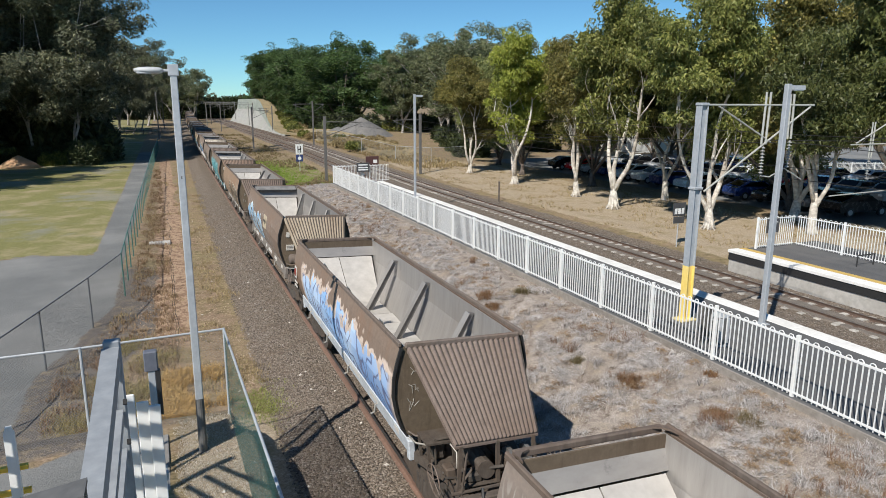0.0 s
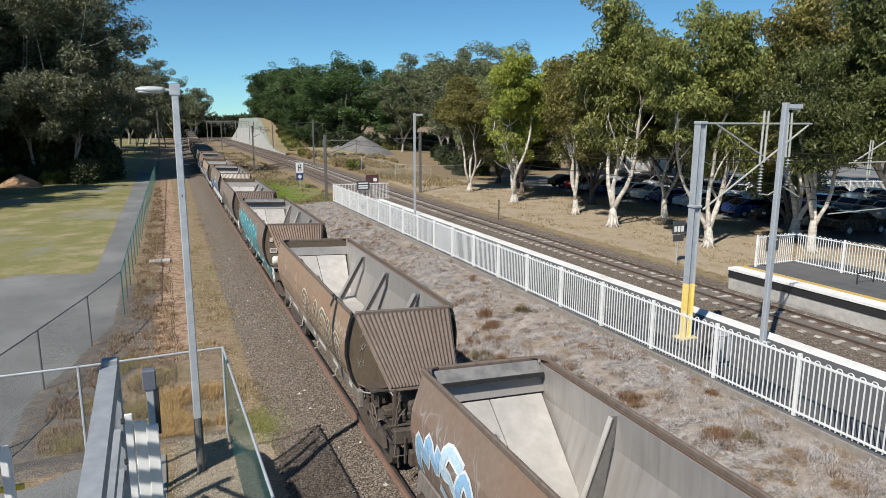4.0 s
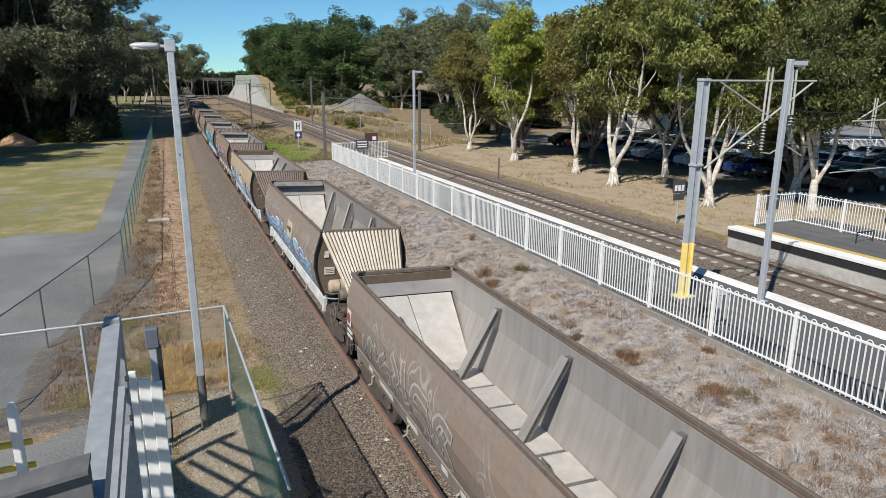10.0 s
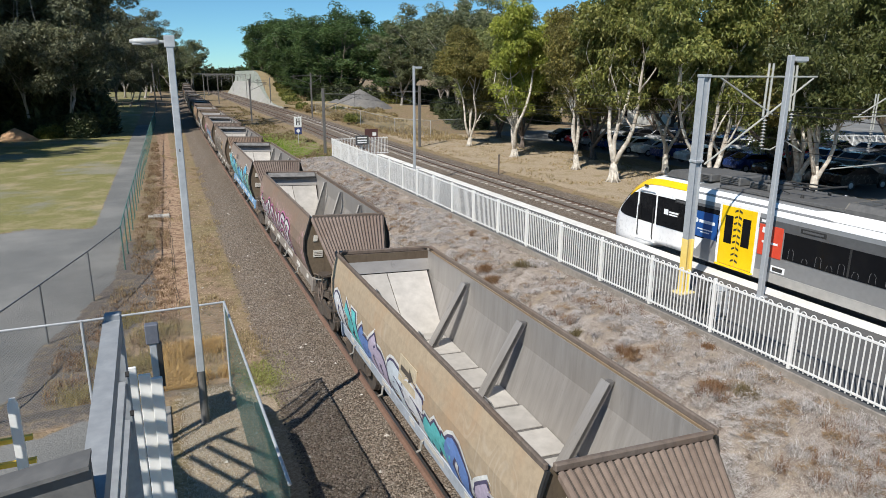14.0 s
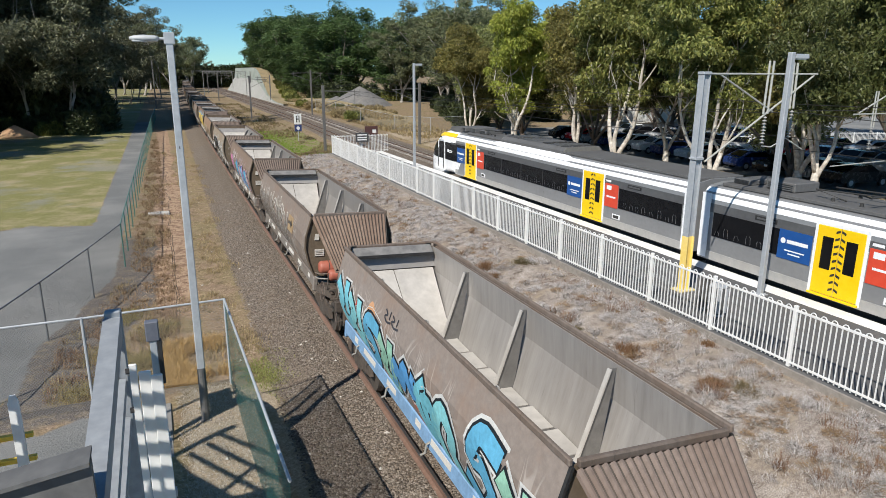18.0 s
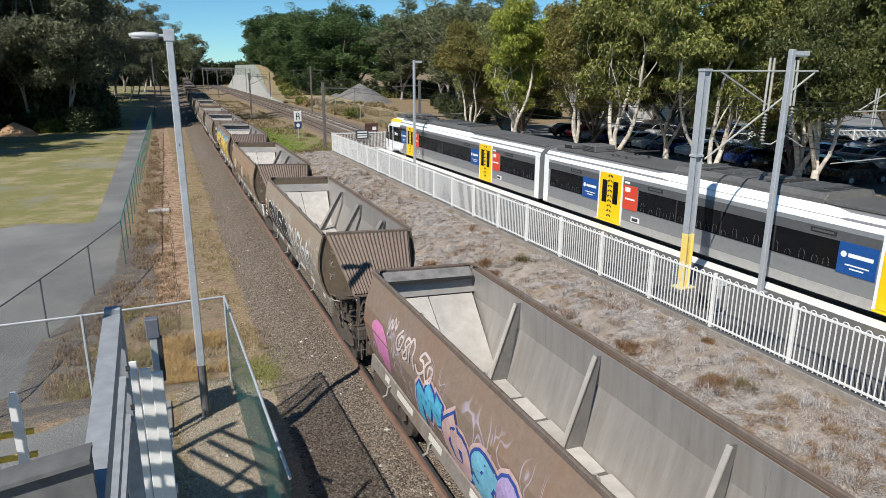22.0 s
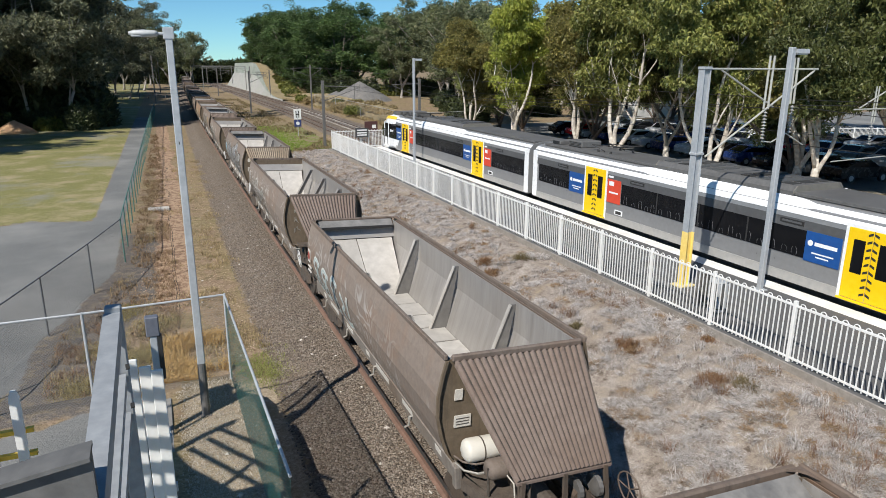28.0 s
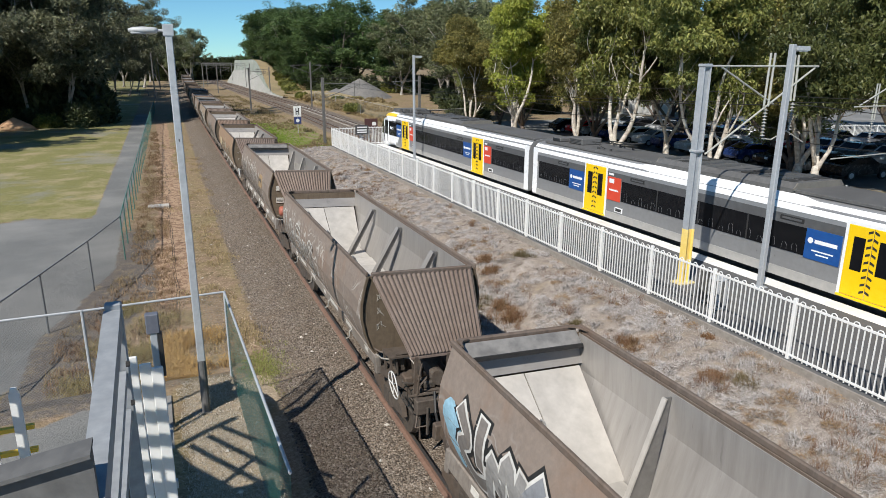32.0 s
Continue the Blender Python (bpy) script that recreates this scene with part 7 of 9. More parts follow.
NET_DENSE = wire_mesh_material("green_shade_net", (0.035, 0.13, 0.115), 0.036, 0.15)


def mesh_fence(name, label, pts, h, net, post_mat, group=""):
    """Posts at the points with a top rail and netting between them."""
    made = []
    for i in range(len(pts) - 1):
        (x0, y0, z0), (x1, y1, z1) = pts[i], pts[i + 1]
        ob = thing(name, label, "fence", pose(x0, y0, z0), group)
        d = Vector((x1 - x0, y1 - y0, z1 - z0))
        part("post", Shape().tube((0, 0, -0.15), (0, 0, h), 0.028, 0.028, 8), post_mat, ob)
        part("top_rail", Shape().tube((0, 0, h - 0.02), d + Vector((0, 0, h - 0.02)), 0.022, 0.022, 8), post_mat, ob)
        part("netting", Shape().add([(0, 0, 0.03), d + Vector((0, 0, 0.03)), d + Vector((0, 0, h - 0.03)), (0, 0, h - 0.03)], [(0, 1, 2, 3)]), net, ob)
        made.append(ob)
    return made


pts = [(-6.2, 12.6, G0), (-4.75, 17.0, G0), (-3.53, 21.5, G0), (-2.56, 25.2, G0), (-1.67, 29.0, G0)]
y = 29.0
while y < 122:
    y += 2.6
    t = y - 29
    pts.append((-1.67 + 0.013 * t + 0.1 * smooth(0, 30, t) + 0.00007 * t * t, y, G0))
mesh_fence("chain_link_fence", "grey chain-link fence round the asphalt path", pts[:5], 1.82, NET, surf("dark_grey_post", (0.13, 0.14, 0.15), (0.2, 0.21, 0.22), 9, 0.5, 0.3), "path fence bays")
mesh_fence("chain_link_fence", "green chain-link fence along the asphalt path", pts[4:], 1.82, NET_GREEN, GREEN, "path fence bays")
mesh_fence("chain_link_fence", "galvanised chain-link fence across the verge", [(-3.61, 13.7, G1), (-1.66, 13.7, G1), (0.966, 13.82, G1)], 1.94, NET, STEEL, "cross fence bays")
mesh_fence("mesh_fence", "dark green mesh fence beside the freight track", [(0.966, 13.82, G1), (1.035, 6.9, G1)], 1.94, NET_DENSE, STEEL, "")

ob = thing("validator_post", "slim grey post with a dark box on top", "post", pose(-0.4, 12.01, G1))
part("post", Shape().box(-0.059, 0.059, -0.059, 0.059, 0, 1.95, 0.01), POSTGREY, ob)
part("box", Shape().box(-0.11, 0.11, -0.084, 0.084, 1.93, 2.29, 0.016), surf("dark_box", (0.1, 0.11, 0.14), (0.14, 0.15, 0.18), 9, 0.5), ob, "dark blue-grey box")
part("side_plate", Shape().box(0.059, 0.135, -0.067, 0.067, 1.1, 1.93, 0.008), BLACK, ob)
part("foot", Shape().box(-0.11, 0.11, -0.11, 0.11, 0, 0.035, 0.005), STEEL, ob)

single("concrete_apron", Shape().box(-1.26, -0.25, 11.26, 13.36, G1 - 0.1, G1 + 0.025, 0.01), surf("grey_apron", (0.2, 0.195, 0.185), (0.3, 0.29, 0.275), 8, 0.9, 0, (0.14, 0.13, 0.12), 0.6, 0.8, 0.2), "pale concrete apron beside the gate", "slab", kind="structure")
# railing of the footbridge stairs
RAILSTEEL = surf("weathered_railing", (0.24, 0.26, 0.28), (0.34, 0.36, 0.38), 9, 0.6, 0.05, (0.17, 0.18, 0.19), 0.5, 1.5, 0.05)
ob = thing("stair_railing", "galvanised steel railing of the footbridge stairs", "railing", pose(0, 0, 0))
part("top_beam", Shape().loft([[(-0.49 + a, 5.86, 5.31 + b) for a, b in ((-0.065, -0.16), (0.065, -0.16), (0.065, 0), (-0.065, 0))], [(-0.51 + a, 3.1, 5.06 + b) for a, b in ((-0.065, -0.16), (0.065, -0.16), (0.065, 0), (-0.065, 0))]]), RAILSTEEL, ob)
part("end_post", Shape().box(-0.545, -0.415, 5.86, 5.95, 3.2, 5.36, 0.01), RAILSTEEL, ob)
part("bolt", Shape().tube((-0.48, 5.85, 5.26), (-0.48, 5.83, 5.26), 0.025, 0.025, 6), RAILSTEEL, ob)
for za, zb, yb in ((4.76, 4.6, 3.9), (4.4, 4.36, 4.0)):
    part("rail", Shape().loft([[(-0.47 + a, 5.84, za + b) for a, b in ((-0.03, -0.1), (0.03, -0.1), (0.03, 0), (-0.03, 0))], [(-0.49 + a, 3.2, zb + b) for a, b in ((-0.03, -0.1), (0.03, -0.1), (0.03, 0), (-0.03, 0))]]), RAILSTEEL, ob)
    part("bolt", Shape().tube((-0.43, 5.75, za + 0.1), (-0.4, 5.75, za + 0.1), 0.025, 0.025, 6), BLACK, ob)
CHANNEL = surf("dark_channel", (0.09, 0.09, 0.09), (0.14, 0.14, 0.138), 8, 0.65, 0.15)
ob = thing("stair_edge_beam", "dark grey steel channel at the stair landing", "beam", pose(0, 0, 0))
part("channel", Shape().loft([[(-0.47, 3.46, 5.38), (-0.47, 3.52, 5.38), (-0.47, 3.52, 4.9), (-0.47, 3.46, 4.9)], [(-2.6, 4.2, 4.7), (-2.6, 4.26, 4.7), (-2.6, 4.26, 4.2), (-2.6, 4.2, 4.2)]]), CHANNEL, ob)
part("flange", Shape().loft([[(-0.47, 3.4, 5.4), (-0.47, 3.58, 5.4), (-0.47, 3.58, 5.375), (-0.47, 3.4, 5.375)], [(-2.6, 4.14, 4.72), (-2.6, 4.32, 4.72), (-2.6, 4.32, 4.695), (-2.6, 4.14, 4.695)]]), CHANNEL, ob)
ob = thing("paling_screen", "white vertical boards beside the stairs", "screen", pose(0, 0, 0))
for i, (x, y, zt) in enumerate(((-0.43, 6.37, 4.66), (-0.315, 6.31, 4.6), (-0.215, 6.26, 4.57))):
    part("board", Shape().box(x - 0.052, x + 0.052, y - 0.015, y + 0.015, 3.0, zt, 0.006), WHITE, ob)
for z in (3.2, 3.75):
    part("batten", Shape().box(-0.5, -0.15, 6.4, 6.46, z - 0.04, z + 0.04), STEEL, ob)
ob = thing("picket_gate", "white pickets on yellow rails beside the stairs", "gate", pose(0, 0, 0))
for x in (-1.185, -1.385, -1.585):
    s = Shape().loft([[(x - 0.036, 5.42, 3.9), (x + 0.036, 5.42, 3.9), (x + 0.036, 5.42, 4.88), (x + 0.018, 5.42, 4.94), (x - 0.018, 5.42, 4.94), (x - 0.036, 5.42, 4.88)], [(x - 0.036, 5.45, 3.9), (x + 0.036, 5.45, 3.9), (x + 0.036, 5.45, 4.88), (x + 0.018, 5.45, 4.94), (x - 0.018, 5.45, 4.94), (x - 0.036, 5.45, 4.88)]])
    part("picket", s, WHITE, ob)
for z in (4.58, 4.38):
    part("rail", Shape().box(-1.7, -1.1, 5.46, 5.5, z - 0.018, z + 0.018), YELLOW, ob, "yellow rail")

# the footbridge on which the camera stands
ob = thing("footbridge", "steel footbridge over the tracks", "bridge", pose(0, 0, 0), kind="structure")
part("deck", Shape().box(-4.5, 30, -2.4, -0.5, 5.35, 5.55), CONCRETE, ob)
# two unseen plates, added for the shadows they throw on the verge
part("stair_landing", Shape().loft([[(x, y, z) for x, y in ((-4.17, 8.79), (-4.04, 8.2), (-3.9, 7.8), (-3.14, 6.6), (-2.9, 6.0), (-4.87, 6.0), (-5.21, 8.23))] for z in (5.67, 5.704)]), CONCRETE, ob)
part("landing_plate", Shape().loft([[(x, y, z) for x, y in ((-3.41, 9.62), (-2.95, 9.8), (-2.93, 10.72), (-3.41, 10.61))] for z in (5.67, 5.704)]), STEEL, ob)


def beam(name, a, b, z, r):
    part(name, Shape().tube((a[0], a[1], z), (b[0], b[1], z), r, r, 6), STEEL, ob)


# unseen beams, bars and handrails, added to throw the ladder-like ground shadows
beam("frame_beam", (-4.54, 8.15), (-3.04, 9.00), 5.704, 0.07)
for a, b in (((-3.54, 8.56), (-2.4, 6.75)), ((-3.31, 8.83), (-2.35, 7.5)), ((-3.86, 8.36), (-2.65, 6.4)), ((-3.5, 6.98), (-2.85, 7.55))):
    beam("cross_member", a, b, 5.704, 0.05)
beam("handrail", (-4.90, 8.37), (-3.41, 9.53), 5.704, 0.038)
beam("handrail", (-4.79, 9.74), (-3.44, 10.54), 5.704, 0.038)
# unseen posts and sloping bars, added to stripe the white boards with shadow
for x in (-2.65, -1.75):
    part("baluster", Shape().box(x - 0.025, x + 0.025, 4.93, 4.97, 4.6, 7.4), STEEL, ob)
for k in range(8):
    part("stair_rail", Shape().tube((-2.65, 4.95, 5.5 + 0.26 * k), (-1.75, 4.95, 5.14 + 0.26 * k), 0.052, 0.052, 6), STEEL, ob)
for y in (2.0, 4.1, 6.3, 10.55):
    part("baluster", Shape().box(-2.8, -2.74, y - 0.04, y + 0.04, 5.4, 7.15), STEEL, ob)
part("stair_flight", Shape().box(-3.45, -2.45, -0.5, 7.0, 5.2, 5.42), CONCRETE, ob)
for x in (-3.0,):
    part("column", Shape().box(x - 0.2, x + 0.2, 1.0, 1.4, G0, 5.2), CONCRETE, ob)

ob = thing("litter_bin", "grey metal litter bin behind the platform fence", "bin", pose(13.75, 12.95, PLAT_Z))
part("body", Shape().tube((0, 0, 0.06), (0, 0, 0.82), 0.2, 0.22, 20), CHANNEL, ob)
part("base", Shape().tube((0, 0, 0.0), (0, 0, 0.06), 0.23, 0.23, 20), STEEL, ob)
part("rim", Shape().tube((0, 0, 0.82), (0, 0, 0.86), 0.24, 0.235, 20), STEEL, ob)
for a in (-2.2, -1.2, 0.4, 2.0):
    part("slat", Shape().box(0.22 * math.cos(a) - 0.035, 0.22 * math.cos(a) + 0.035, 0.22 * math.sin(a) - 0.035, 0.22 * math.sin(a) + 0.035, 0.1, 0.8, 0.006), STEEL, ob, "pale metal slat")

ob = thing("concrete_pit", "low pale concrete pit lid in the dirt", "pit", pose(-0.28, 39.6, G0 + 0.02))
part("lid", Shape().box(-0.55, 0.55, -0.32, 0.32, -0.05, 0.09, 0.02), CONCRETE, ob)


s, n0 = Shape(), 0
rut = [(0.12 + 0.008 * (y - 25) + 0.22 * noise.noise(Vector((0, y * 0.35, 21))) + 0.06 * noise.noise(Vector((0, y * 2.0, 22))), y) for y in lines((21, 80, 0.4))]
s.loft([[(x - 0.05, y, height(x - 0.05, y) + 0.008), (x, y, height(x, y) - 0.01), (x + 0.05, y, height(x + 0.05, y) + 0.008)] for x, y in rut], closed=False)
single("erosion_rut", s, surf("dark_wet_earth", (0.04, 0.03, 0.022), (0.085, 0.06, 0.042), 9, 0.95), "dark narrow rut along the dirt strip", "rut", kind="structure")

# ---- overhead line ----
INSUL = surf("insulator", (0.3, 0.29, 0.275), (0.38, 0.37, 0.35), 9, 0.25)
WIRE = surf("contact_wire", (0.03, 0.028, 0.026), (0.06, 0.055, 0.05), 9, 0.5, 0.5)
ARM = surf("cantilever_steel", (0.42, 0.42, 0.38), (0.55, 0.54, 0.48), 9, 0.5, 0.3)


def catenary_arm(ob, x0, x1, z, drop):
    d = 1 if x1 > x0 else -1
    part("arm_tube", Shape().tube((x0, 0, z), (x1, 0, z), 0.03, 0.03, 8), ARM, ob)
    part("stay", Shape().tube((x0 + d * 0.4, 0, z - 0.03), (x0 + d * 2.6, 0, z - 1.1), 0.025, 0.025, 8), ARM, ob)
    part("strut", Shape().tube((x0 + d * 0.12, 0, z - drop), (x1 - d * 0.15, 0, z - 0.05), 0.03, 0.03, 8), ARM, ob)


def insulator(ob, x, z0, z1):
    s = Shape().tube((x, 0, z0), (x, 0, z1), 0.025, 0.025, 8)
    n = 9
    for i in range(n):
        z = z0 + (z1 - z0) * (i + 0.5) / n
        s.tube((x, 0, z - 0.012), (x, 0, z + 0.012), 0.075, 0.045, 12)
    return part("insulator", s, INSUL, ob, "ribbed brown insulator")


ob = thing("overhead_mast", "grey steel overhead mast with a yellow base", "overhead mast", pose(14.42, 14.97, PLAT_Z))
part("base_plate", Shape().box(-0.3, 0.3, -0.22, 0.22, 0, 0.05, 0.01), surf("cream_base", (0.6, 0.5, 0.25), (0.7, 0.58, 0.3), 9, 0.7), ob)
for sx in (-1, 1):
    s = Shape().box(sx * 0.115 - 0.014, sx * 0.115 + 0.014, -0.115, 0.115, 1.7, 6.45, 0.004)
    part("flange", s, POSTGREY, ob)
    part("yellow_sleeve", Shape().box(sx * 0.115 - 0.017, sx * 0.115 + 0.017, -0.12, 0.12, 0.05, 1.7, 0.004), surf("faded_yellow_paint", (0.82, 0.58, 0.13), (0.88, 0.68, 0.22), 9, 0.55, 0, (0.85, 0.74, 0.42), 0.5, 1.2, 0.05), ob, "yellow painted lower part")
part("web", Shape().box(-0.1, 0.1, -0.05, -0.03, 1.7, 6.4), POSTGREY, ob)
part("yellow_web", Shape().box(-0.098, 0.098, -0.055, -0.025, 0.05, 1.7), surf("sleeve_yellow", (0.8, 0.56, 0.12), (0.86, 0.64, 0.2), 9, 0.55, 0, (0.85, 0.74, 0.42), 0.5, 1.2, 0.05), ob, "yellow painted web")
part("cap", Shape().box(-0.15, 0.15, -0.13, 0.13, 6.4, 6.48, 0.01), POSTGREY, ob)
part("clamp", Shape().box(-0.16, 0.16, -0.14, 0.14, 4.0, 4.07, 0.01), STEEL, ob)
catenary_arm(ob, 0.2, 4.5, 6.42, 2.5)
for x in (2.45, 2.62):
    part("drop_tube", Shape().tube((x, 0, 6.8), (x - 0.02, 0, 5.25), 0.035, 0.035, 8), ARM, ob)
insulator(ob, 2.52, 4.35, 5.2)
part("registration_arm", Shape().path([(2.52, 0, 4.3), (2.9, 0, 4.25), (3.5, 0, 4.5), (4.29, 0, 4.12)], 0.02, 6), ARM, ob)
for x in (3.45, 3.6):
    part("drop_tube", Shape().tube((x, 0, 6.75), (x + 0.05, 0, 5.4), 0.035, 0.035, 8), ARM, ob)
insulator(ob, 3.62, 4.5, 5.35)

ob = thing("overhead_mast", "overhead mast beside the second platform", "overhead mast", pose(30.2, 18.6, PLAT_Z))
part("column", Shape().box(-0.15, 0.15, -0.15, 0.15, 0, 7.0, 0.01), POSTGREY, ob)
part("arm_tube", Shape().tube((0, 0, 4.85), (-4.3, 0, 4.85), 0.03, 0.03, 8), ARM, ob)
part("strut", Shape().tube((0, 0, 6.7), (-4.0, 0, 4.9), 0.03, 0.03, 8), ARM, ob)
for x in (-3.0, -3.15):
    part("drop_tube", Shape().tube((x, 0, 5.75), (x, 0, 4.3), 0.03, 0.03, 8), ARM, ob)
insulator(ob, -3.1, 3.4, 4.3)
part("registration_arm", Shape().tube((-0.5, 0, 2.9), (-5.2, 0, 2.8), 0.025, 0.025, 8), ARM, ob)


def far_mast(x, y, h, arms, label="dark overhead mast beside the track"):
    ob = thing("overhead_mast", label, "overhead mast", pose(x, y, -0.3), "distant overhead masts")
    part("column", Shape().box(-0.12, 0.12, -0.12, 0.12, 0, h, 0.01), WOODPOLE, ob)
    for a in arms:
        part("arm_tube", Shape().tube((0, 0, h - 0.5), (a, 0, h - 0.6), 0.04, 0.04, 6), WOODPOLE, ob)
        part("strut", Shape().tube((0, 0, h - 1.9), (a * 0.95, 0, h - 0.7), 0.035, 0.035, 6), WOODPOLE, ob)
        part("dropper", Shape().tube((a * 0.85, 0, h - 0.3), (a * 0.85, 0, h - 1.7), 0.03, 0.03, 6), WOODPOLE, ob)
    return ob


for x, y, h, arms in ((14.79, 63.4, 6.3, (3.6,)), (25.5, 66, 6.4, (-3.0,)), (25.5, 118, 7.8, (-3.4, 2.0)), (14.85, 115.5, 6.8, (2.8,)), (15.96, 186, 7.0, (3.4,)), (27.0, 172, 6.6, (-3.4,)), (30.0, 230, 7.4, (-3.6,)), (18.2, 250, 7.4, (3.4,)), (2.4, 210, 9.0, ()), (22.0, 330, 8.5, (3.4,)), (0.6, 150, 9.5, ())):
    far_mast(x, y, h, arms)


FARSTEEL = surf("weathered_portal_steel", (0.17, 0.17, 0.165), (0.26, 0.26, 0.25), 6, 0.6, 0.2)


def portal(x0, x1, y, h):
    ob = thing("overhead_portal", "grey steel portal carrying wires over the tracks", "overhead portal", pose(0, y, -0.3), "distant overhead portals")
    for x in (x0, x1):
        part("column", Shape().box(x - 0.1, x + 0.1, -0.1, 0.1, 0, h, 0.01), FARSTEEL, ob)
    for dz in (0.0, 0.5):
        part("boom", Shape().box(x0, x1, -0.06, 0.06, h - 0.1 - dz, h - dz), FARSTEEL, ob)
    n = int((x1 - x0) / 1.2)
    for i in range(n):
        a, b = x0 + (x1 - x0) * i / n, x0 + (x1 - x0) * (i + 1) / n
        part("lacing", Shape().tube((a, 0, h - 0.55 if i % 2 else h - 0.1), (b, 0, h - 0.1 if i % 2 else h - 0.55), 0.025, 0.025, 5), FARSTEEL, ob)
    for x in (x0 + (x1 - x0) * 0.55, x0 + (x1 - x0) * 0.8):
        part("dropper", Shape().tube((x, 0, h - 0.55), (x, 0, h - 2.0), 0.05, 0.05, 6), WOODPOLE, ob)
    return ob


for x0, x1, y, h in ((14.8, 28.8, 272, 7.6), (17.0, 29.6, 325, 7.6), (14.9, 27.6, 222, 7.4)):
    portal(x0, x1, y, h)


def wire(name, pts, r=0.012):
    return single(name, Shape().path(pts, r, 5), WIRE, "thin dark overhead wire above the track", "wire", "overhead wires")


for x0, zc in ((TRACK_1, 4.95), (TRACK_2, 4.95)):
    wire("contact_wire", [(x0 + main_line(y), y, zc) for y in (-30, 15, 65, 90, 118, 172, 230, 330)])
    ptsw = []
    for a, b in ((-30, 15), (15, 66), (66, 118), (118, 172), (172, 230), (230, 330)):
        for k in range(5):
            t = k / 5
            y = a + (b - a) * t
            ptsw.append((x0 + main_line(y), y, 6.1 - 0.7 * 4 * t * (1 - t)))
    wire("catenary_wire", ptsw)
    for k in range(10):
        y = 18 + k * 9.5
        t = (y - 15) % 51 / 51
        wire("dropper_wire", [(x0 + main_line(y), y, 4.95), (x0 + main_line(y), y, 6.1 - 2.8 * t * (1 - t))], 0.006)
wire("feeder_wire", [(25.5, -30, 6.6), (25.6, 20, 6.0), (25.5, 66, 6.2), (25.5, 118, 7.2), (27, 172, 6.4), (30, 230, 7.0)], 0.014)

# ---- signs ----
NAVY = surf("navy_sign", (0.02, 0.04, 0.14), (0.03, 0.05, 0.17), 9, 0.5)
SIGNDARK = surf("dark_sign", (0.05, 0.05, 0.052), (0.075, 0.075, 0.077), 9, 0.6)
ob = thing("stop_board", "white letter board above a blue board on a post", "sign", pose(14.82, 76.4, -0.35))
part("post", Shape().tube((0, 0, 0), (0, 0, 3.0), 0.04, 0.04, 8), STEEL, ob)
b = part("board", Shape().box(-0.42, 0.42, -0.03, -0.01, 1.85, 3.0, 0.01), WHITE, ob)
s = Shape().box(-0.2, -0.1, -0.04, -0.03, 2.05, 2.8).box(0.1, 0.2, -0.04, -0.03, 2.05, 2.8).box(-0.1, 0.1, -0.04, -0.03, 2.37, 2.48)
part("letter_h", s, BLACK, b)
b = part("lower_board", Shape().box(-0.4, 0.4, -0.03, -0.01, 1.05, 1.8, 0.01), NAVY, ob, "navy blue board")
part("roundel", Shape().tube((0, -0.031, 1.42), (0, -0.038, 1.42), 0.2, 0.2, 16), WHITE, b)
ob = thing("platform_sign", "dark notice on the platform end fence", "sign", pose(15.5, PLAT_END - 0.3, PLAT_Z))
part("board", Shape().box(-0.55, 0.55, -0.02, 0.02, 0.85, 1.6, 0.01), SIGNDARK, ob)
for z in (1.42, 1.2, 1.02):
    part("text_bar", Shape().box(-0.4, 0.4, -0.026, -0.02, z - 0.05, z + 0.05), WHITE, ob)
part("post", Shape().tube((0, 0.06, 0), (0, 0.06, 1.6), 0.03, 0.03, 8), STEEL, ob)
ob = thing("speed_sign", "dark framed speed board on two posts", "sign", pose(17.6, PLAT_END + 4, -0.2))
for x in (-0.25, 0.25):
    part("post", Shape().tube((x, 0, 0), (x, 0, 2.6), 0.04, 0.04, 8), STEEL, ob)
part("board", Shape().box(-0.6, 0.6, -0.05, -0.02, 1.9, 2.8, 0.01), surf("maroon_board", (0.07, 0.03, 0.03), (0.1, 0.045, 0.04), 9, 0.6), ob)
part("text_bar", Shape().box(0.1, 0.45, -0.06, -0.05, 2.2, 2.5), WHITE, ob)
ob = thing("track_sign", "black sign with pale characters beside the track", "sign", pose(24.92, 26.9, -0.2))
part("post", Shape().tube((0, 0, 0), (0, 0, 2.4), 0.03, 0.03, 8), STEEL, ob)
b = part("board", Shape().box(-0.42, 0.42, -0.04, -0.01, 1.75, 2.45, 0.01), SIGNDARK, ob)
for i in range(3):
    part("text_bar", Shape().box(-0.32 + i * 0.23, -0.15 + i * 0.23, -0.048, -0.04, 1.85, 2.15), WHITE, b)
part("lower_board", Shape().box(-0.36, 0.36, -0.04, -0.01, 1.35, 1.7, 0.01), SIGNDARK, ob)
ob = thing("fence_notice", "small dark notice on the white fence", "sign", pose(25.6, 21.62, PLAT_Z))
part("board", Shape().box(-0.38, 0.38, -0.02, 0.02, 0.7, 1.35, 0.01), SIGNDARK, ob)
for z in (1.2, 1.0, 0.84):
    part("text_bar", Shape().box(-0.28, 0.28, -0.026, -0.02, z - 0.04, z + 0.03), surf("sign_text_grey", (0.4, 0.4, 0.4), (0.5, 0.5, 0.5), 9, 0.6) if z > 1.1 else SIGNDARK, ob)
ob = thing("marker_post", "thin timber marker post by the track", "post", pose(24.0, 45.3, -0.2))
part("post", Shape().box(-0.05, 0.05, -0.05, 0.05, 0, 1.6, 0.01), BARK_DARK, ob)
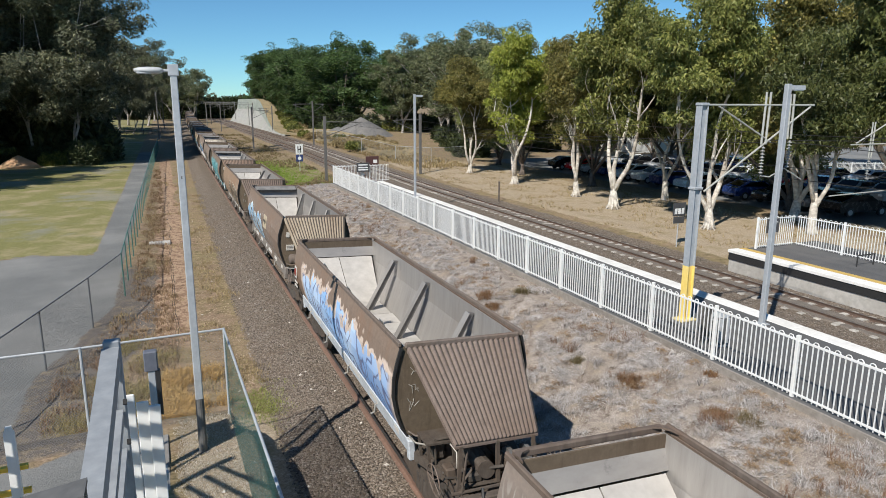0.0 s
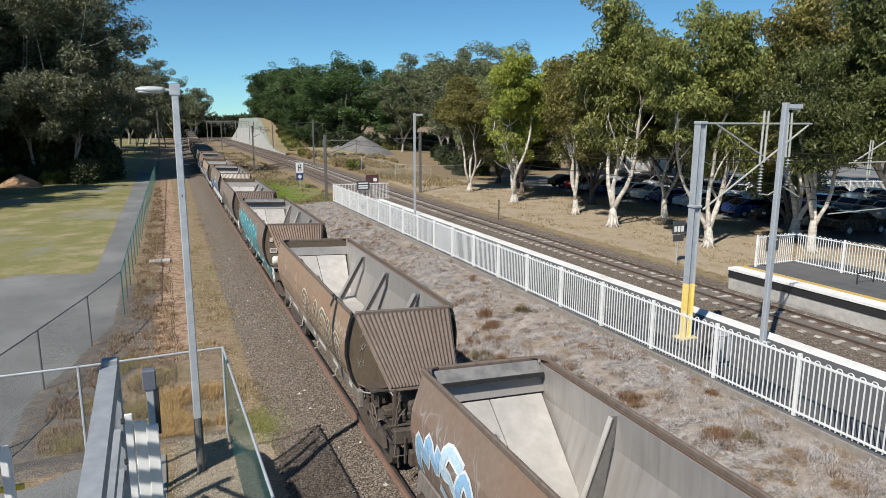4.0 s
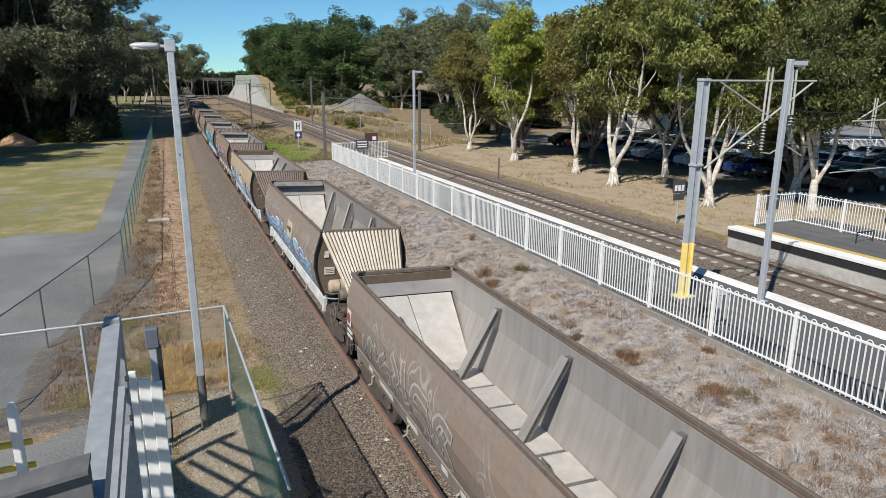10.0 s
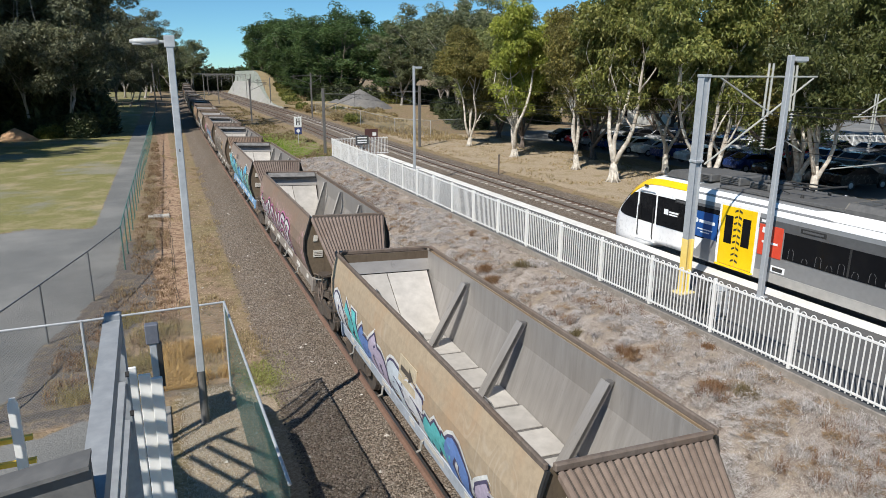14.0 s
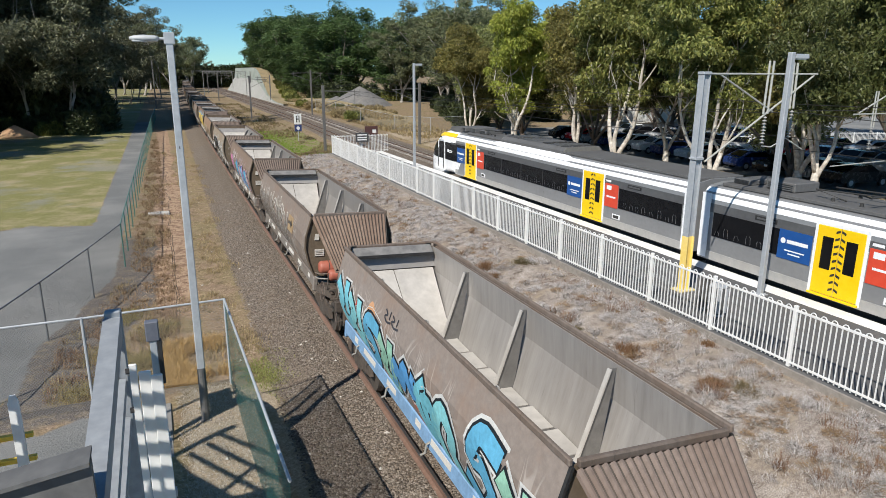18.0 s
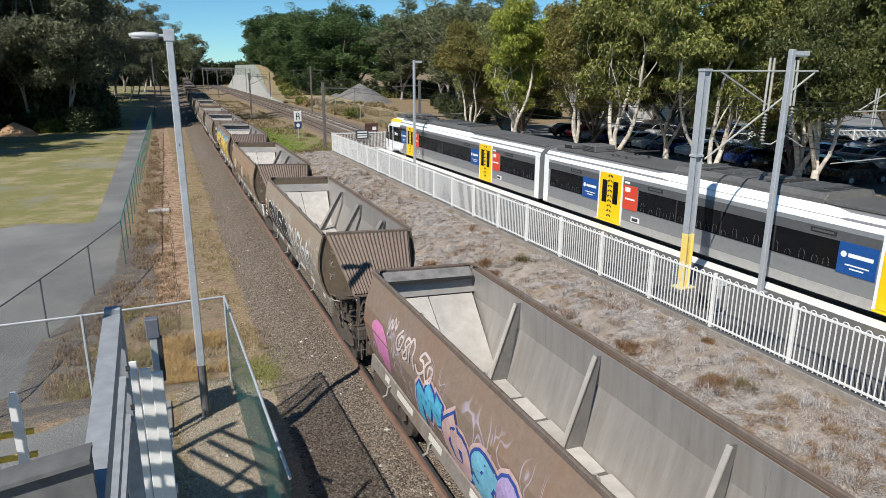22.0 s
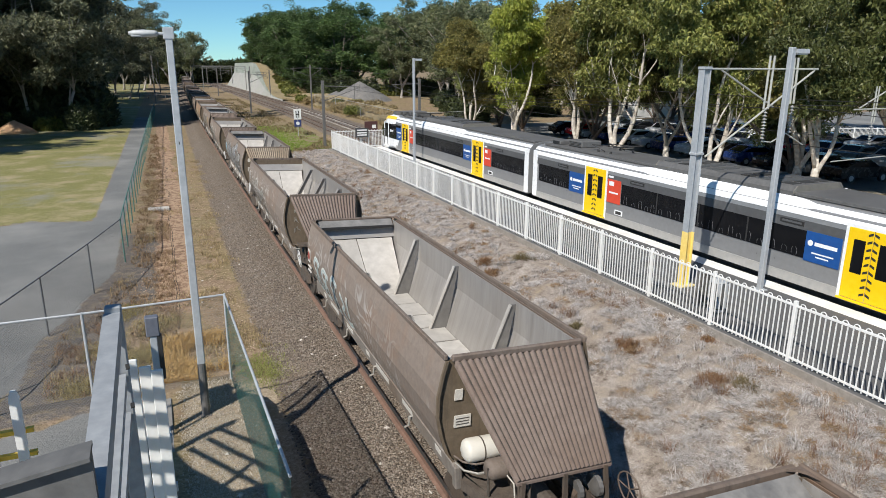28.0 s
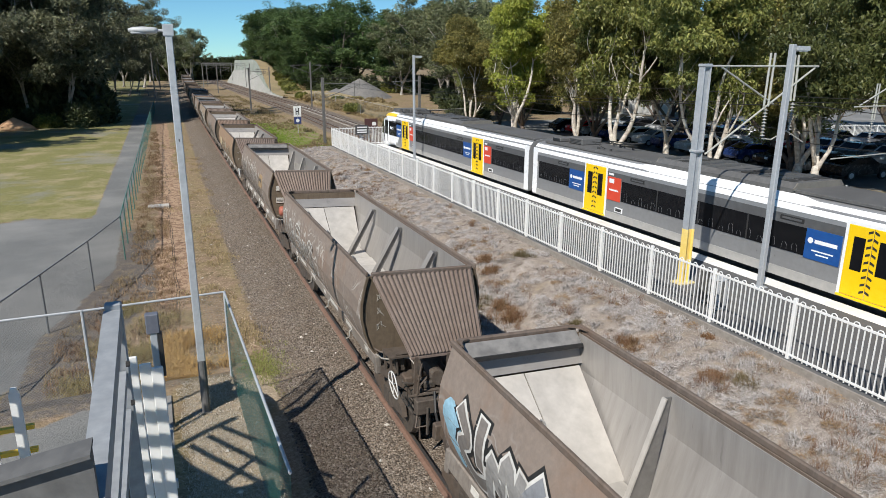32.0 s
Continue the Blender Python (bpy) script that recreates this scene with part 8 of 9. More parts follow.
ob = thing("litter_bin", "round slatted steel bin on the platform", "bin", pose(13.75, 13.4, PLAT_Z))
part("drum", Shape().tube((0, 0, 0.12), (0, 0, 0.9), 0.17, 0.18, 14), surf("bin_liner", (0.05, 0.05, 0.05), (0.09, 0.09, 0.09), 9, 0.7), ob)
for i in range(14):
    a = i * math.pi / 7
    part("slat", Shape().box(0.2 * math.cos(a) - 0.018, 0.2 * math.cos(a) + 0.018, 0.2 * math.sin(a) - 0.018, 0.2 * math.sin(a) + 0.018, 0.1, 0.95), WOODPOLE, ob)
part("hood", Shape().tube((0, 0, 0.95), (0, 0, 1.0), 0.22, 0.2, 14), WOODPOLE, ob)
part("leg", Shape().tube((0, 0, 0), (0, 0, 0.12), 0.06, 0.06, 8), STEEL, ob)
ob = thing("steel_hoop", "low dark steel hoop on the second platform", "frame", pose(26.3, 17.6, PLAT_Z))
part("frame", Shape().path([(-0.5, 0, 0), (-0.5, 0, 0.45), (0.5, 0, 0.45), (0.5, 0, 0)], 0.03, 6), BLACK, ob)

# ---- cutting, stockpile, yard ----
SHOT = surf("pale_rock", (0.25, 0.25, 0.235), (0.44, 0.43, 0.41), 1.2, 0.9, 0, (0.3, 0.33, 0.27), 0.7, 0.15, 0.6, 0.2, world=True)
s, s2 = Shape(), Shape()
face, behind = [], []
for k in range(18):
    y = 152 + k * 8
    top = 8.2 * smooth(160, 232, y) + 0.2
    x0 = 26.4 + main_line(y) - main_line(150)
    j = 0.35 * noise.noise(Vector((y * 0.3, 5, 0)))
    face.append([(x0 + j, y, -0.4), (x0 + 0.25 * top + j, y, top * 0.3 + 2 * j), (x0 + 0.4 * top, y, top * 0.55 + j), (x0 + 0.46 * top, y, top)])
    behind.append([(x0 + 0.45 * top, y, top), (x0 + 4 + 0.5 * top, y, top - 0.25), (x0 + 12 + 0.5 * top, y, top * 0.85 + 0.5 * noise.noise(Vector((y * 0.1, 3, 0)))), (x0 + 24, y, top * 0.6), (x0 + 38, y, -0.6)])
s.loft([r[:3] for r in face], closed=False)
s3 = Shape().loft([r[2:] for r in face], closed=False)
s2.loft(behind, closed=False)
single("cutting_face", s, SHOT, "pale shotcrete face of the railway cutting", "embankment", kind="structure")
single("cutting_wall", s3, surf("green_grey_wall", (0.22, 0.26, 0.22), (0.34, 0.37, 0.33), 0.8, 0.9, 0, (0.5, 0.5, 0.47), 0.6, 0.12, 0.4, 0.1, world=True), "grey-green upper wall of the cutting", "embankment", kind="structure")
DRY = surf("dry_grass_bank", (0.22, 0.17, 0.095), (0.38, 0.3, 0.17), 2.0, 0.95, 0, (0.15, 0.14, 0.065), 0.6, 0.2, 0.6, 0.1, world=True)
single("cutting_top", s2, DRY, "dry grass on top of the cutting", "embankment", kind="structure")
s = Shape()
rows_c = []
for k in range(12):
    y = 84 + k * 6.2
    top = 0.9 + 0.9 * smooth(84, 150, y)
    x0 = 27.0 + main_line(y) * 0.3
    fade = smooth(84, 96, y)
    rows_c.append([(x0, y, -0.4), (x0 + 1.6, y, -0.4 + fade * (top * 0.5 + 0.2 * noise.noise(Vector((y * 0.3, 1, 0))))), (x0 + 3.4, y, -0.4 + fade * top), (x0 + 7.5, y, -0.4 + fade * (top + 0.2)), (x0 + 12, y, -0.4)])
s.loft(rows_c, closed=False)
single("grass_bank", s, DRY, "dry yellow grass bank beside the line", "embankment", kind="structure")
GRAVEL = surf("grey_gravel", (0.11, 0.108, 0.105), (0.19, 0.185, 0.18), 2.5, 0.95, 0, (0.33, 0.3, 0.26), 0.5, 0.3, 0.7, 0.15, world=True)
for cx, cy, r, h in ((40.0, 138, 8.0, 4.6), (35.5, 140, 5.5, 2.6)):
    s = Shape()
    rings = []
    for k in range(7):
        t = k / 6
        rings.append([(cx + r * (1 - t) * math.cos(a) * (1 + 0.12 * noise.noise(Vector((math.cos(a) * 2, math.sin(a) * 2, t)))), cy + r * (1 - t) * math.sin(a), -0.3 + h * t ** 0.9) for a in [j * math.pi / 12 for j in range(24)]])
    s.loft(rings, caps=False)
    single("stockpile", s, GRAVEL, "conical grey gravel stockpile in the yard", "stockpile", smooth=True)
yard = [(28.3, 128, 0.3), (28.2, 112, 0.3), (28.1, 97, 0.2), (28.0, 81.2, 0.0), (31.0, 76.5, 0.0), (36.0, 77.5, 0.0)]
mesh_fence("yard_fence", "galvanised mesh fence round the gravel yard", yard, 1.9, NET, STEEL, "yard fence bays")
MOUND = surf("earth_mound", (0.36, 0.2, 0.11), (0.52, 0.33, 0.2), 2, 0.95, 0, (0.25, 0.2, 0.1), 0.5, 0.5, 0.6, 0.1)
s = Shape()
s.loft([[(-15.2 + 2.4 * (1 - t) * math.cos(a), 92.5 + 1.6 * (1 - t) * math.sin(a), G0 + 1.5 * t ** 0.8) for a in [j * math.pi / 8 for j in range(16)]] for t in (0, 0.3, 0.6, 0.85, 0.98)])
single("earth_mound", s, MOUND, "heap of reddish earth at the lawn's edge", "mound", smooth=True)
# timber rail fence beyond the trees
ob = thing("rail_fence", "low timber rail fence across the far grass", "fence", pose(-6.5, 178, G0))
for i in range(7):
    part("post", Shape().box(i * 1.9 - 0.08, i * 1.9 + 0.08, -0.08, 0.08, 0, 1.3), BARK_DARK, ob)
part("rail", Shape().box(0, 11.4, -0.05, 0.05, 0.9, 1.05), BARK_DARK, ob)


# ---- parked cars ----
def car_mesh_parts(ob, paint):
    prof = [(-2.1, 0.35), (-2.15, 0.75), (-1.95, 0.92), (-1.0, 1.0), (-0.35, 1.42), (0.95, 1.45), (1.75, 1.02), (2.1, 0.95), (2.15, 0.5), (2.05, 0.32)]
    s = Shape()
    s.loft([[(x * k, y, z if z < 1.1 else z - e) for y, z in prof] for x, k, e in ((-0.88, 1, 0.06), (-0.8, 1, 0), (0.8, 1, 0), (0.88, 1, 0.06))])
    part("body", s, paint, ob, smooth=False)
    for sx in (-1, 1):
        part("side_window", Shape().loft([[(sx * 0.875, y, z) for y, z in ((-0.9, 1.0), (-0.3, 1.36), (0.9, 1.38), (1.5, 1.05))], [(sx * 0.9, y, z) for y, z in ((-0.9, 1.0), (-0.3, 1.34), (0.9, 1.36), (1.5, 1.05))]]), GLASS, ob)
        part("headlight", Shape().box(sx * 0.62 - 0.16, sx * 0.62 + 0.16, -2.17, -2.1, 0.66, 0.82, 0.02), EWHITE, ob)
    part("windscreen", Shape().loft([[(-0.72, -0.99, 1.01), (0.72, -0.99, 1.01), (0.62, -0.38, 1.42), (-0.62, -0.38, 1.42)], [(-0.72, -1.02, 1.03), (0.72, -1.02, 1.03), (0.62, -0.41, 1.44), (-0.62, -0.41, 1.44)]]), GLASS, ob)
    part("rear_window", Shape().loft([[(-0.7, 1.7, 1.06), (0.7, 1.7, 1.06), (0.6, 1.0, 1.44), (-0.6, 1.0, 1.44)], [(-0.7, 1.73, 1.08), (0.7, 1.73, 1.08), (0.6, 1.03, 1.46), (-0.6, 1.03, 1.46)]]), GLASS, ob)
    for yy in (-1.3, 1.3):
        for sx in (-1, 1):
            w = part("wheel", Shape().tube((sx * 0.72, yy, 0.31), (sx * 0.91, yy, 0.31), 0.31, 0.31, 16), BLACK, ob)
            part("rim", Shape().tube((sx * 0.9, yy, 0.31), (sx * 0.92, yy, 0.31), 0.2, 0.18, 12), STEEL, w)


PAINTS = [("white", (0.75, 0.76, 0.77)), ("silver", (0.45, 0.46, 0.48)), ("dark blue", (0.02, 0.045, 0.16)), ("black", (0.02, 0.02, 0.022)), ("red", (0.5, 0.02, 0.02)), ("grey", (0.16, 0.17, 0.18))]
protos = []
for nm, c in PAINTS:
    ob = thing("parked_car", nm + " car parked in the shade of the trees", "car", pose(0, 0, 0), "parked cars")
    car_mesh_parts(ob, surf("car_" + nm.replace(" ", "_"), c, tuple(min(v * 1.1, 0.9) for v in c), 5, 0.25, 0.1, None, bump=0.0))
    protos.append(ob)
order = [2, 5, 3, 2, 1, 0, 3, 5, 2, 0, 1, 3, 2, 0, 5, 1, 0, 4, 3, 0, 1, 2, 5, 0, 3, 1, 0, 2, 5, 1]
n = 0
for r, (xr, y0, cnt, tn) in enumerate(((43.0, 30, 13, 82), (51.0, 30, 13, 95), (59, 32, 12, 85))):
    for i in range(cnt):
        k = order[(n * 7 + r) % len(order)]
        m = pose(xr + 0.35 * math.sin(n * 3.1), y0 + i * 2.85, 0.02, 0, 0, tn + 4 * math.sin(n * 1.7) + (180 if n % 3 else 0))
        # nearest cars get dark paints in place of the deep tree shade there
        if r == 0 and i < 5:
            k = (3, 5, 3, 2, 3)[i]
        if r == 1:
            k = (1, 1, 5, 2, 4, 0, 0, 3, 2, 5, 1, 3, 0)[i]
        if protos[k].get("used"):
            copy_thing(protos[k], m)
        else:
            protos[k].matrix_basis = m
            protos[k]["used"] = 1
        n += 1
for p in protos:
    if "used" in p:
        del p["used"]
picket_fence("car_park_fence", "white picket fence behind the parked cars", [(55.0 + 2.225 * i, 51.6 - 0.9 * i, 0.0, -112) for i in range(9)], 0)
WALLW = surf("pale_shed_wall", (0.6, 0.6, 0.58), (0.7, 0.7, 0.68), 3, 0.8, 0, (0.5, 0.48, 0.44), 0.4, 0.4)
ob = thing("shed", "long pale building beyond the car park", "building", pose(70, 88, 0))
part("wall", Shape().box(-4, 4, -6, 8, -0.5, 4.2), WALLW, ob)
part("roof", Shape().prism([(-4.6, 4.15), (4.6, 4.15), (4.6, 4.4), (0, 5.6), (-4.6, 4.4)], -6.5, 8.5), surf("shed_roof", (0.45, 0.46, 0.47), (0.55, 0.56, 0.57), 3, 0.5), ob)
for i in range(3):
    part("window", Shape().box(-4.03, -3.97, -4.5 + i * 4, -2.5 + i * 4, 1.2, 2.6), GLASS, ob)


# ---- sleepers, stones and grass ----
sleepers(track_far, TRACK_2, main_line, 8, 130)
r7 = random.Random(77)
for xa, xb in ((-0.92, -0.5), (-0.34, 0.3), (0.5, 0.93)):
    s = Shape()
    rows7 = []
    for y in lines((6, 60, 0.22), (60, 130, 1.0)):
        a, b = xa + r7.uniform(-0.09, 0.09), xb + r7.uniform(-0.09, 0.09)
        x0, zt = TRACK_2 + main_line(y), -0.1 + r7.uniform(-0.025, 0.012)
        rows7.append([(x0 + a, y, -0.2), (x0 + a + 0.08, y, zt), (x0 + b - 0.08, y, zt), (x0 + b, y, -0.2)])
    s.loft(rows7, closed=False)
    part("ballast_heap", s, surf("crib_ballast", (0.1, 0.085, 0.07), (0.24, 0.21, 0.18), 26, 0.95, 0, (0.17, 0.13, 0.1), 0.5, 1.2, 0.9, 0.03, world=True), track_far, "dusty ballast heaped over the sleepers", kind="stuff")


def scatter(name, label, material, count, place, shape, category, kind="stuff"):
    """Many small copies of a little form, joined."""
    verts, faces = [], []
    r = random.Random(len(name) * 31 + count)
    for i in range(count):
        p = place(r)
        if p is None:
            continue
        vs, fs = shape(r)
        n = len(verts)
        verts += [(p[0] + a, p[1] + b, p[2] + c) for a, b, c in vs]
        faces += [tuple(n + k for k in f) for f in fs]
    s = Shape()
    s.v, s.f = verts, faces
    return single(name, s, material, label, category, kind=kind, fix=False)


def pebble(r):
    a, b, c = r.uniform(0.018, 0.045), r.uniform(0.018, 0.04), r.uniform(0.012, 0.03)
    t = r.uniform(0, 3.14)
    ct, st = math.cos(t), math.sin(t)
    base = [(a, 0, 0), (0, b, r.uniform(-0.01, 0.01)), (-a, 0, 0), (0, -b, r.uniform(-0.01, 0.01))]
    vs = [(x * ct - y * st, x * st + y * ct, z) for x, y, z in base] + [(r.uniform(-0.01, 0.01), r.uniform(-0.01, 0.01), c), (0, 0, -c)]
    return vs, [(0, 1, 4), (1, 2, 4), (2, 3, 4), (3, 0, 4)]


def blades(n, h, lean, w):
    def make(r):
        vs, fs = [], []
        for i in range(n):
            a = r.uniform(0, 6.28)
            l = r.uniform(0.3, 1.0) * lean
            hh = h * r.uniform(0.5, 1.2)
            x, y = r.gauss(0, 0.05), r.gauss(0, 0.05)
            dx, dy = math.cos(a) * l, math.sin(a) * l
            px, py = -math.sin(a) * w, math.cos(a) * w
            k = len(vs)
            vs += [(x - px, y - py, -0.02), (x + px, y + py, -0.02), (x + dx * 0.45 + px * 0.7, y + dy * 0.45 + py * 0.7, hh * 0.7), (x + dx * 0.45 - px * 0.7, y + dy * 0.45 - py * 0.7, hh * 0.7), (x + dx, y + dy, hh * (0.85 if l > 0.5 * lean else 1.0))]
            fs += [(k, k + 1, k + 2, k + 3), (k + 3, k + 2, k + 4)]
        return vs, fs
    return make


def island_colours(name, cols, rough=0.9):
    g = Nodes(name)
    isl = g.n.new("ShaderNodeNewGeometry").outputs["Random Per Island"]
    col = g.ramp(isl, [(i / max(len(cols) - 1, 1), c) for i, c in enumerate(cols)])
    return g.finish(col, rough, 0, None, spec=0.2)


STONES = island_colours("ballast_stones", [(0.075, 0.06, 0.048), (0.17, 0.143, 0.117), (0.255, 0.215, 0.175), (0.14, 0.104, 0.078), (0.34, 0.295, 0.25)])
SILVER = island_colours("silver_dead_grass", [(0.2, 0.178, 0.168), (0.44, 0.41, 0.395), (0.58, 0.555, 0.535), (0.28, 0.247, 0.23), (0.5, 0.472, 0.452)])
STRAW = island_colours("straw_grass", [(0.18, 0.125, 0.065), (0.33, 0.25, 0.13), (0.45, 0.36, 0.2), (0.24, 0.17, 0.09), (0.22, 0.2, 0.09)])
RUSSET = island_colours("russet_weeds", [(0.14, 0.09, 0.055), (0.26, 0.17, 0.1), (0.36, 0.26, 0.16), (0.19, 0.13, 0.08)])
ORANGE = island_colours("orange_dry_grass", [(0.3, 0.17, 0.06), (0.46, 0.29, 0.1), (0.55, 0.39, 0.17), (0.38, 0.24, 0.1)])
BROWNG = island_colours("brown_dead_weeds", [(0.16, 0.09, 0.055), (0.24, 0.14, 0.09), (0.2, 0.13, 0.08)])
GREENG = island_colours("green_weeds", [(0.1, 0.17, 0.025), (0.18, 0.28, 0.04), (0.28, 0.35, 0.07)])


def on_ballast(r):
    y = 8 + 52 * r.random() ** 1.6
    u = r.choice((r.uniform(2.0, 3.9), r.uniform(2.0, 3.9), r.uniform(3.9, 7.2)))
    x = COAL_X - 4.73 + u + coal(y)
    return (x, y, height(x, y) + 0.012)


scatter("ballast_stones", "loose grey-brown ballast stones beside the track", STONES, 26000, on_ballast, pebble, "ballast")


def on_main(r):
    y = 10 + 45 * r.random() ** 1.4
    x = r.uniform(19.6, 24.4)
    return (x, y, height(x, y) + 0.01)


scatter("ballast_stones", "loose grey ballast stones between the platform tracks", STONES, 9000, on_main, pebble, "ballast")


def on_bank(r):
    y = 6 + 52 * r.random() ** 1.35
    u = r.uniform(7.0, 12.5)
    x = u + coal(y) * (1 - smooth(8, 12, u))
    if noise.noise(Vector((x * 0.7, y * 0.7, 2))) + 0.5 * noise.noise(Vector((x * 2.2, y * 2.2, 3))) < -0.22:
        return None
    return (x, y, height(x, y))


scatter("dead_grass", "silvery sprayed dead grass on the bank", SILVER, 36000, on_bank, blades(6, 0.03, 0.09, 0.004), "grass")


def on_bank_patch(r):
    p = on_bank(r)
    if p is None or noise.noise(Vector((p[0] * 0.55, p[1] * 0.55, 9))) < 0.22:
        return None
    return p


def tussock(r):
    k = r.uniform(0.6, 1.6)
    vs, fs = blades(50, 0.12 * k, 0.15 * k, 0.0035)(r)
    return [(x * 1.5, y * 1.5, z) for x, y, z in vs], fs


def cushion(r):
    """A low matted hummock of short dead twigs."""
    k, t = r.uniform(0.1, 0.34), r.uniform(0.35, 0.7)
    vs, fs = [], []
    for _ in range(int(60 + 420 * k)):
        a, b = r.uniform(0, 6.283), r.uniform(0.05, 1.4)
        n = Vector((math.cos(a) * math.cos(b), math.sin(a) * math.cos(b), math.sin(b) * t))
        p = n * k * r.uniform(0.45, 0.9)
        d = (n + Vector((r.uniform(-0.9, 0.9), r.uniform(-0.9, 0.9), r.uniform(-0.3, 0.5)))).normalized() * r.uniform(0.05, 0.12)
        w = d.orthogonal().normalized() * 0.005
        m = len(vs)
        vs += [tuple(p - w), tuple(p + w), tuple(p + d)]
        fs.append((m, m + 1, m + 2))
    return vs, fs


def on_hummock(r):
    p = on_bank(r)
    return p if p and noise.noise(Vector((p[0] * 0.45, p[1] * 0.45, 61))) > -0.12 else None


scatter("dead_cushion", "grey matted hummocks of sprayed scrub on the bank", SILVER, 2300, on_hummock, cushion, "scrub")
scatter("dead_cushion", "brown matted hummocks of dead scrub on the bank", RUSSET, 420, on_bank, cushion, "scrub")
scatter("grass_tussock", "bleached grass tussocks on the bank", SILVER, 1200, on_bank, tussock, "grass")


def on_bank_bare(r):
    p = on_bank(r)
    return p if p and noise.noise(Vector((p[0] * 0.5, p[1] * 0.5, 19))) > 0.2 else None


scatter("dead_shrub", "brown leafless shrubs on the bank", BROWNG, 800, on_bank_bare, blades(30, 0.32, 0.36, 0.004), "weeds")
BANK_SHRUBS = [(9.13, 16.17, 1.25), (8.98, 17.94, 1.0), (9.35, 17.0, 0.9), (10.48, 12.6, 0.85), (11.31, 9.62, 0.7), (10.3, 19.69, 0.8), (10.59, 20.7, 0.8), (11.63, 19.98, 0.65), (12.31, 11.7, 0.35), (11.58, 15.6, 0.4), (8.8, 20.3, 0.7), (9.2, 22.4, 0.7), (10.9, 10.1, 0.5), (10.2, 14.4, 0.45)]
TWIGGY = island_colours("russet_twigs", [(0.13, 0.07, 0.04), (0.24, 0.125, 0.07), (0.17, 0.12, 0.06), (0.3, 0.17, 0.1)])
TWIGGY_OLIVE = island_colours("olive_twigs", [(0.1, 0.085, 0.04), (0.18, 0.15, 0.075), (0.13, 0.1, 0.06), (0.25, 0.2, 0.12)])
for i, (x, y, k) in enumerate(BANK_SHRUBS):
    r = random.Random(90 + i)
    twigs, bush = blades(22, 0.42 * k, 0.3 * k, 0.004), Shape()
    for n in range(int(16 + 14 * k)):
        dx, dy = r.gauss(0, 0.24 * k), r.gauss(0, 0.24 * k)
        low = max(1.0 - 1.1 * math.hypot(dx, dy) / k, 0.35)
        vs, fs = twigs(r)
        bush.add([(a + dx, b + dy, c * low) for a, b, c in vs], fs)
    ob = single("dead_shrub", bush, TWIGGY_OLIVE if i % 3 == 1 else TWIGGY, "leafless russet-brown shrub on the grassy bank", "shrub", "dead shrubs on the bank", fix=False)
    ob.matrix_basis = pose(x, y, height(x, y))


scatter("dead_weeds", "brown dried weeds among the dead grass", BROWNG, 3500, on_bank_patch, blades(8, 0.16, 0.2, 0.004), "weeds")


def on_verge(r):
    y = 16.5 + 60 * r.random() ** 1.5
    x = r.uniform(left_fence(min(y, 80)) + 0.1, 2.4 + coal(y))
    k = noise.noise(Vector((x * 0.9, y * 0.45, 4)))
    if k < 0.17 or (-0.5 < x < 0.9 and y > 24 and k < 0.35):
        return None
    return (x, y, height(x, y))


scatter("dry_grass", "straw-coloured dry grass along the verge", STRAW, 8500, on_verge, blades(5, 0.14, 0.16, 0.006), "grass")


def by_gate(r):
    x, y = r.uniform(-0.45, 1.15), 16.5 + 3.2 * r.random() ** 1.3
    if noise.noise(Vector((x * 0.8, y * 0.7, 14))) + 0.25 < 0.35 * r.random() or (y > 18.3 and r.random() < 0.6):
        return None
    return (x, y, height(x, y))


scatter("dry_grass", "tall orange-brown dry grass behind the cross fence", ORANGE, 3600, by_gate, blades(9, 0.26, 0.26, 0.006), "grass")


def near_path(r):
    x, y = r.gauss(-2.4, 0.7), 15.8 + 8.5 * r.random()
    if noise.noise(Vector((x * 0.8, y * 0.8, 6))) < 0.2 * r.random() or x < left_fence(y) + 0.2:
        return None
    return (x, y, height(x, y))


def olive_clump(r):
    x, y = r.choice(((-1.3, 17.6), (-1.0, 18.8), (-1.9, 19.6), (-2.3, 17.2), (-0.6, 21.0), (-1.4, 22.5)))
    x, y = x + r.gauss(0, 0.28), y + r.gauss(0, 0.4)
    return (x, y, height(x, y))


scatter("dry_grass", "yellow-olive dry tufts between the fences", island_colours("olive_dry_tufts", [(0.12, 0.1, 0.045), (0.24, 0.2, 0.08), (0.36, 0.3, 0.13), (0.2, 0.14, 0.07)]), 900, olive_clump, blades(10, 0.16, 0.2, 0.005), "grass")


def along_fence(r):
    y = 19 + 65 * r.random() ** 1.5
    a = left_fence(min(y, 84)) + 0.1
    x = a + (0.12 - a) * r.random() ** 0.8
    if noise.noise(Vector((x * 1.1, y * 0.5, 24))) < -0.1:
        return None
    return (x, y, height(x, y))


scatter("verge_weeds", "russet dead weeds beside the green fence", RUSSET, 3600, along_fence, blades(7, 0.15, 0.18, 0.007), "weeds")


def pale_stone(r):
    y = 9 + 40 * r.random() ** 1.5
    x = r.uniform(0.4, 4.0) + coal(y)
    return (x, y, height(x, y) + 0.02)


scatter("pale_stones", "scattered pale stones on the ballast", island_colours("pale_stones", [(0.4, 0.37, 0.33), (0.58, 0.55, 0.5)]), 45, pale_stone, lambda r: ([(a * 1.6, b * 1.6, c * 1.6) for a, b, c in pebble(r)[0]], pebble(r)[1]), "stones")
scatter("verge_weeds", "brown weeds between the fences", BROWNG, 900, near_path, blades(8, 0.16, 0.2, 0.006), "weeds")


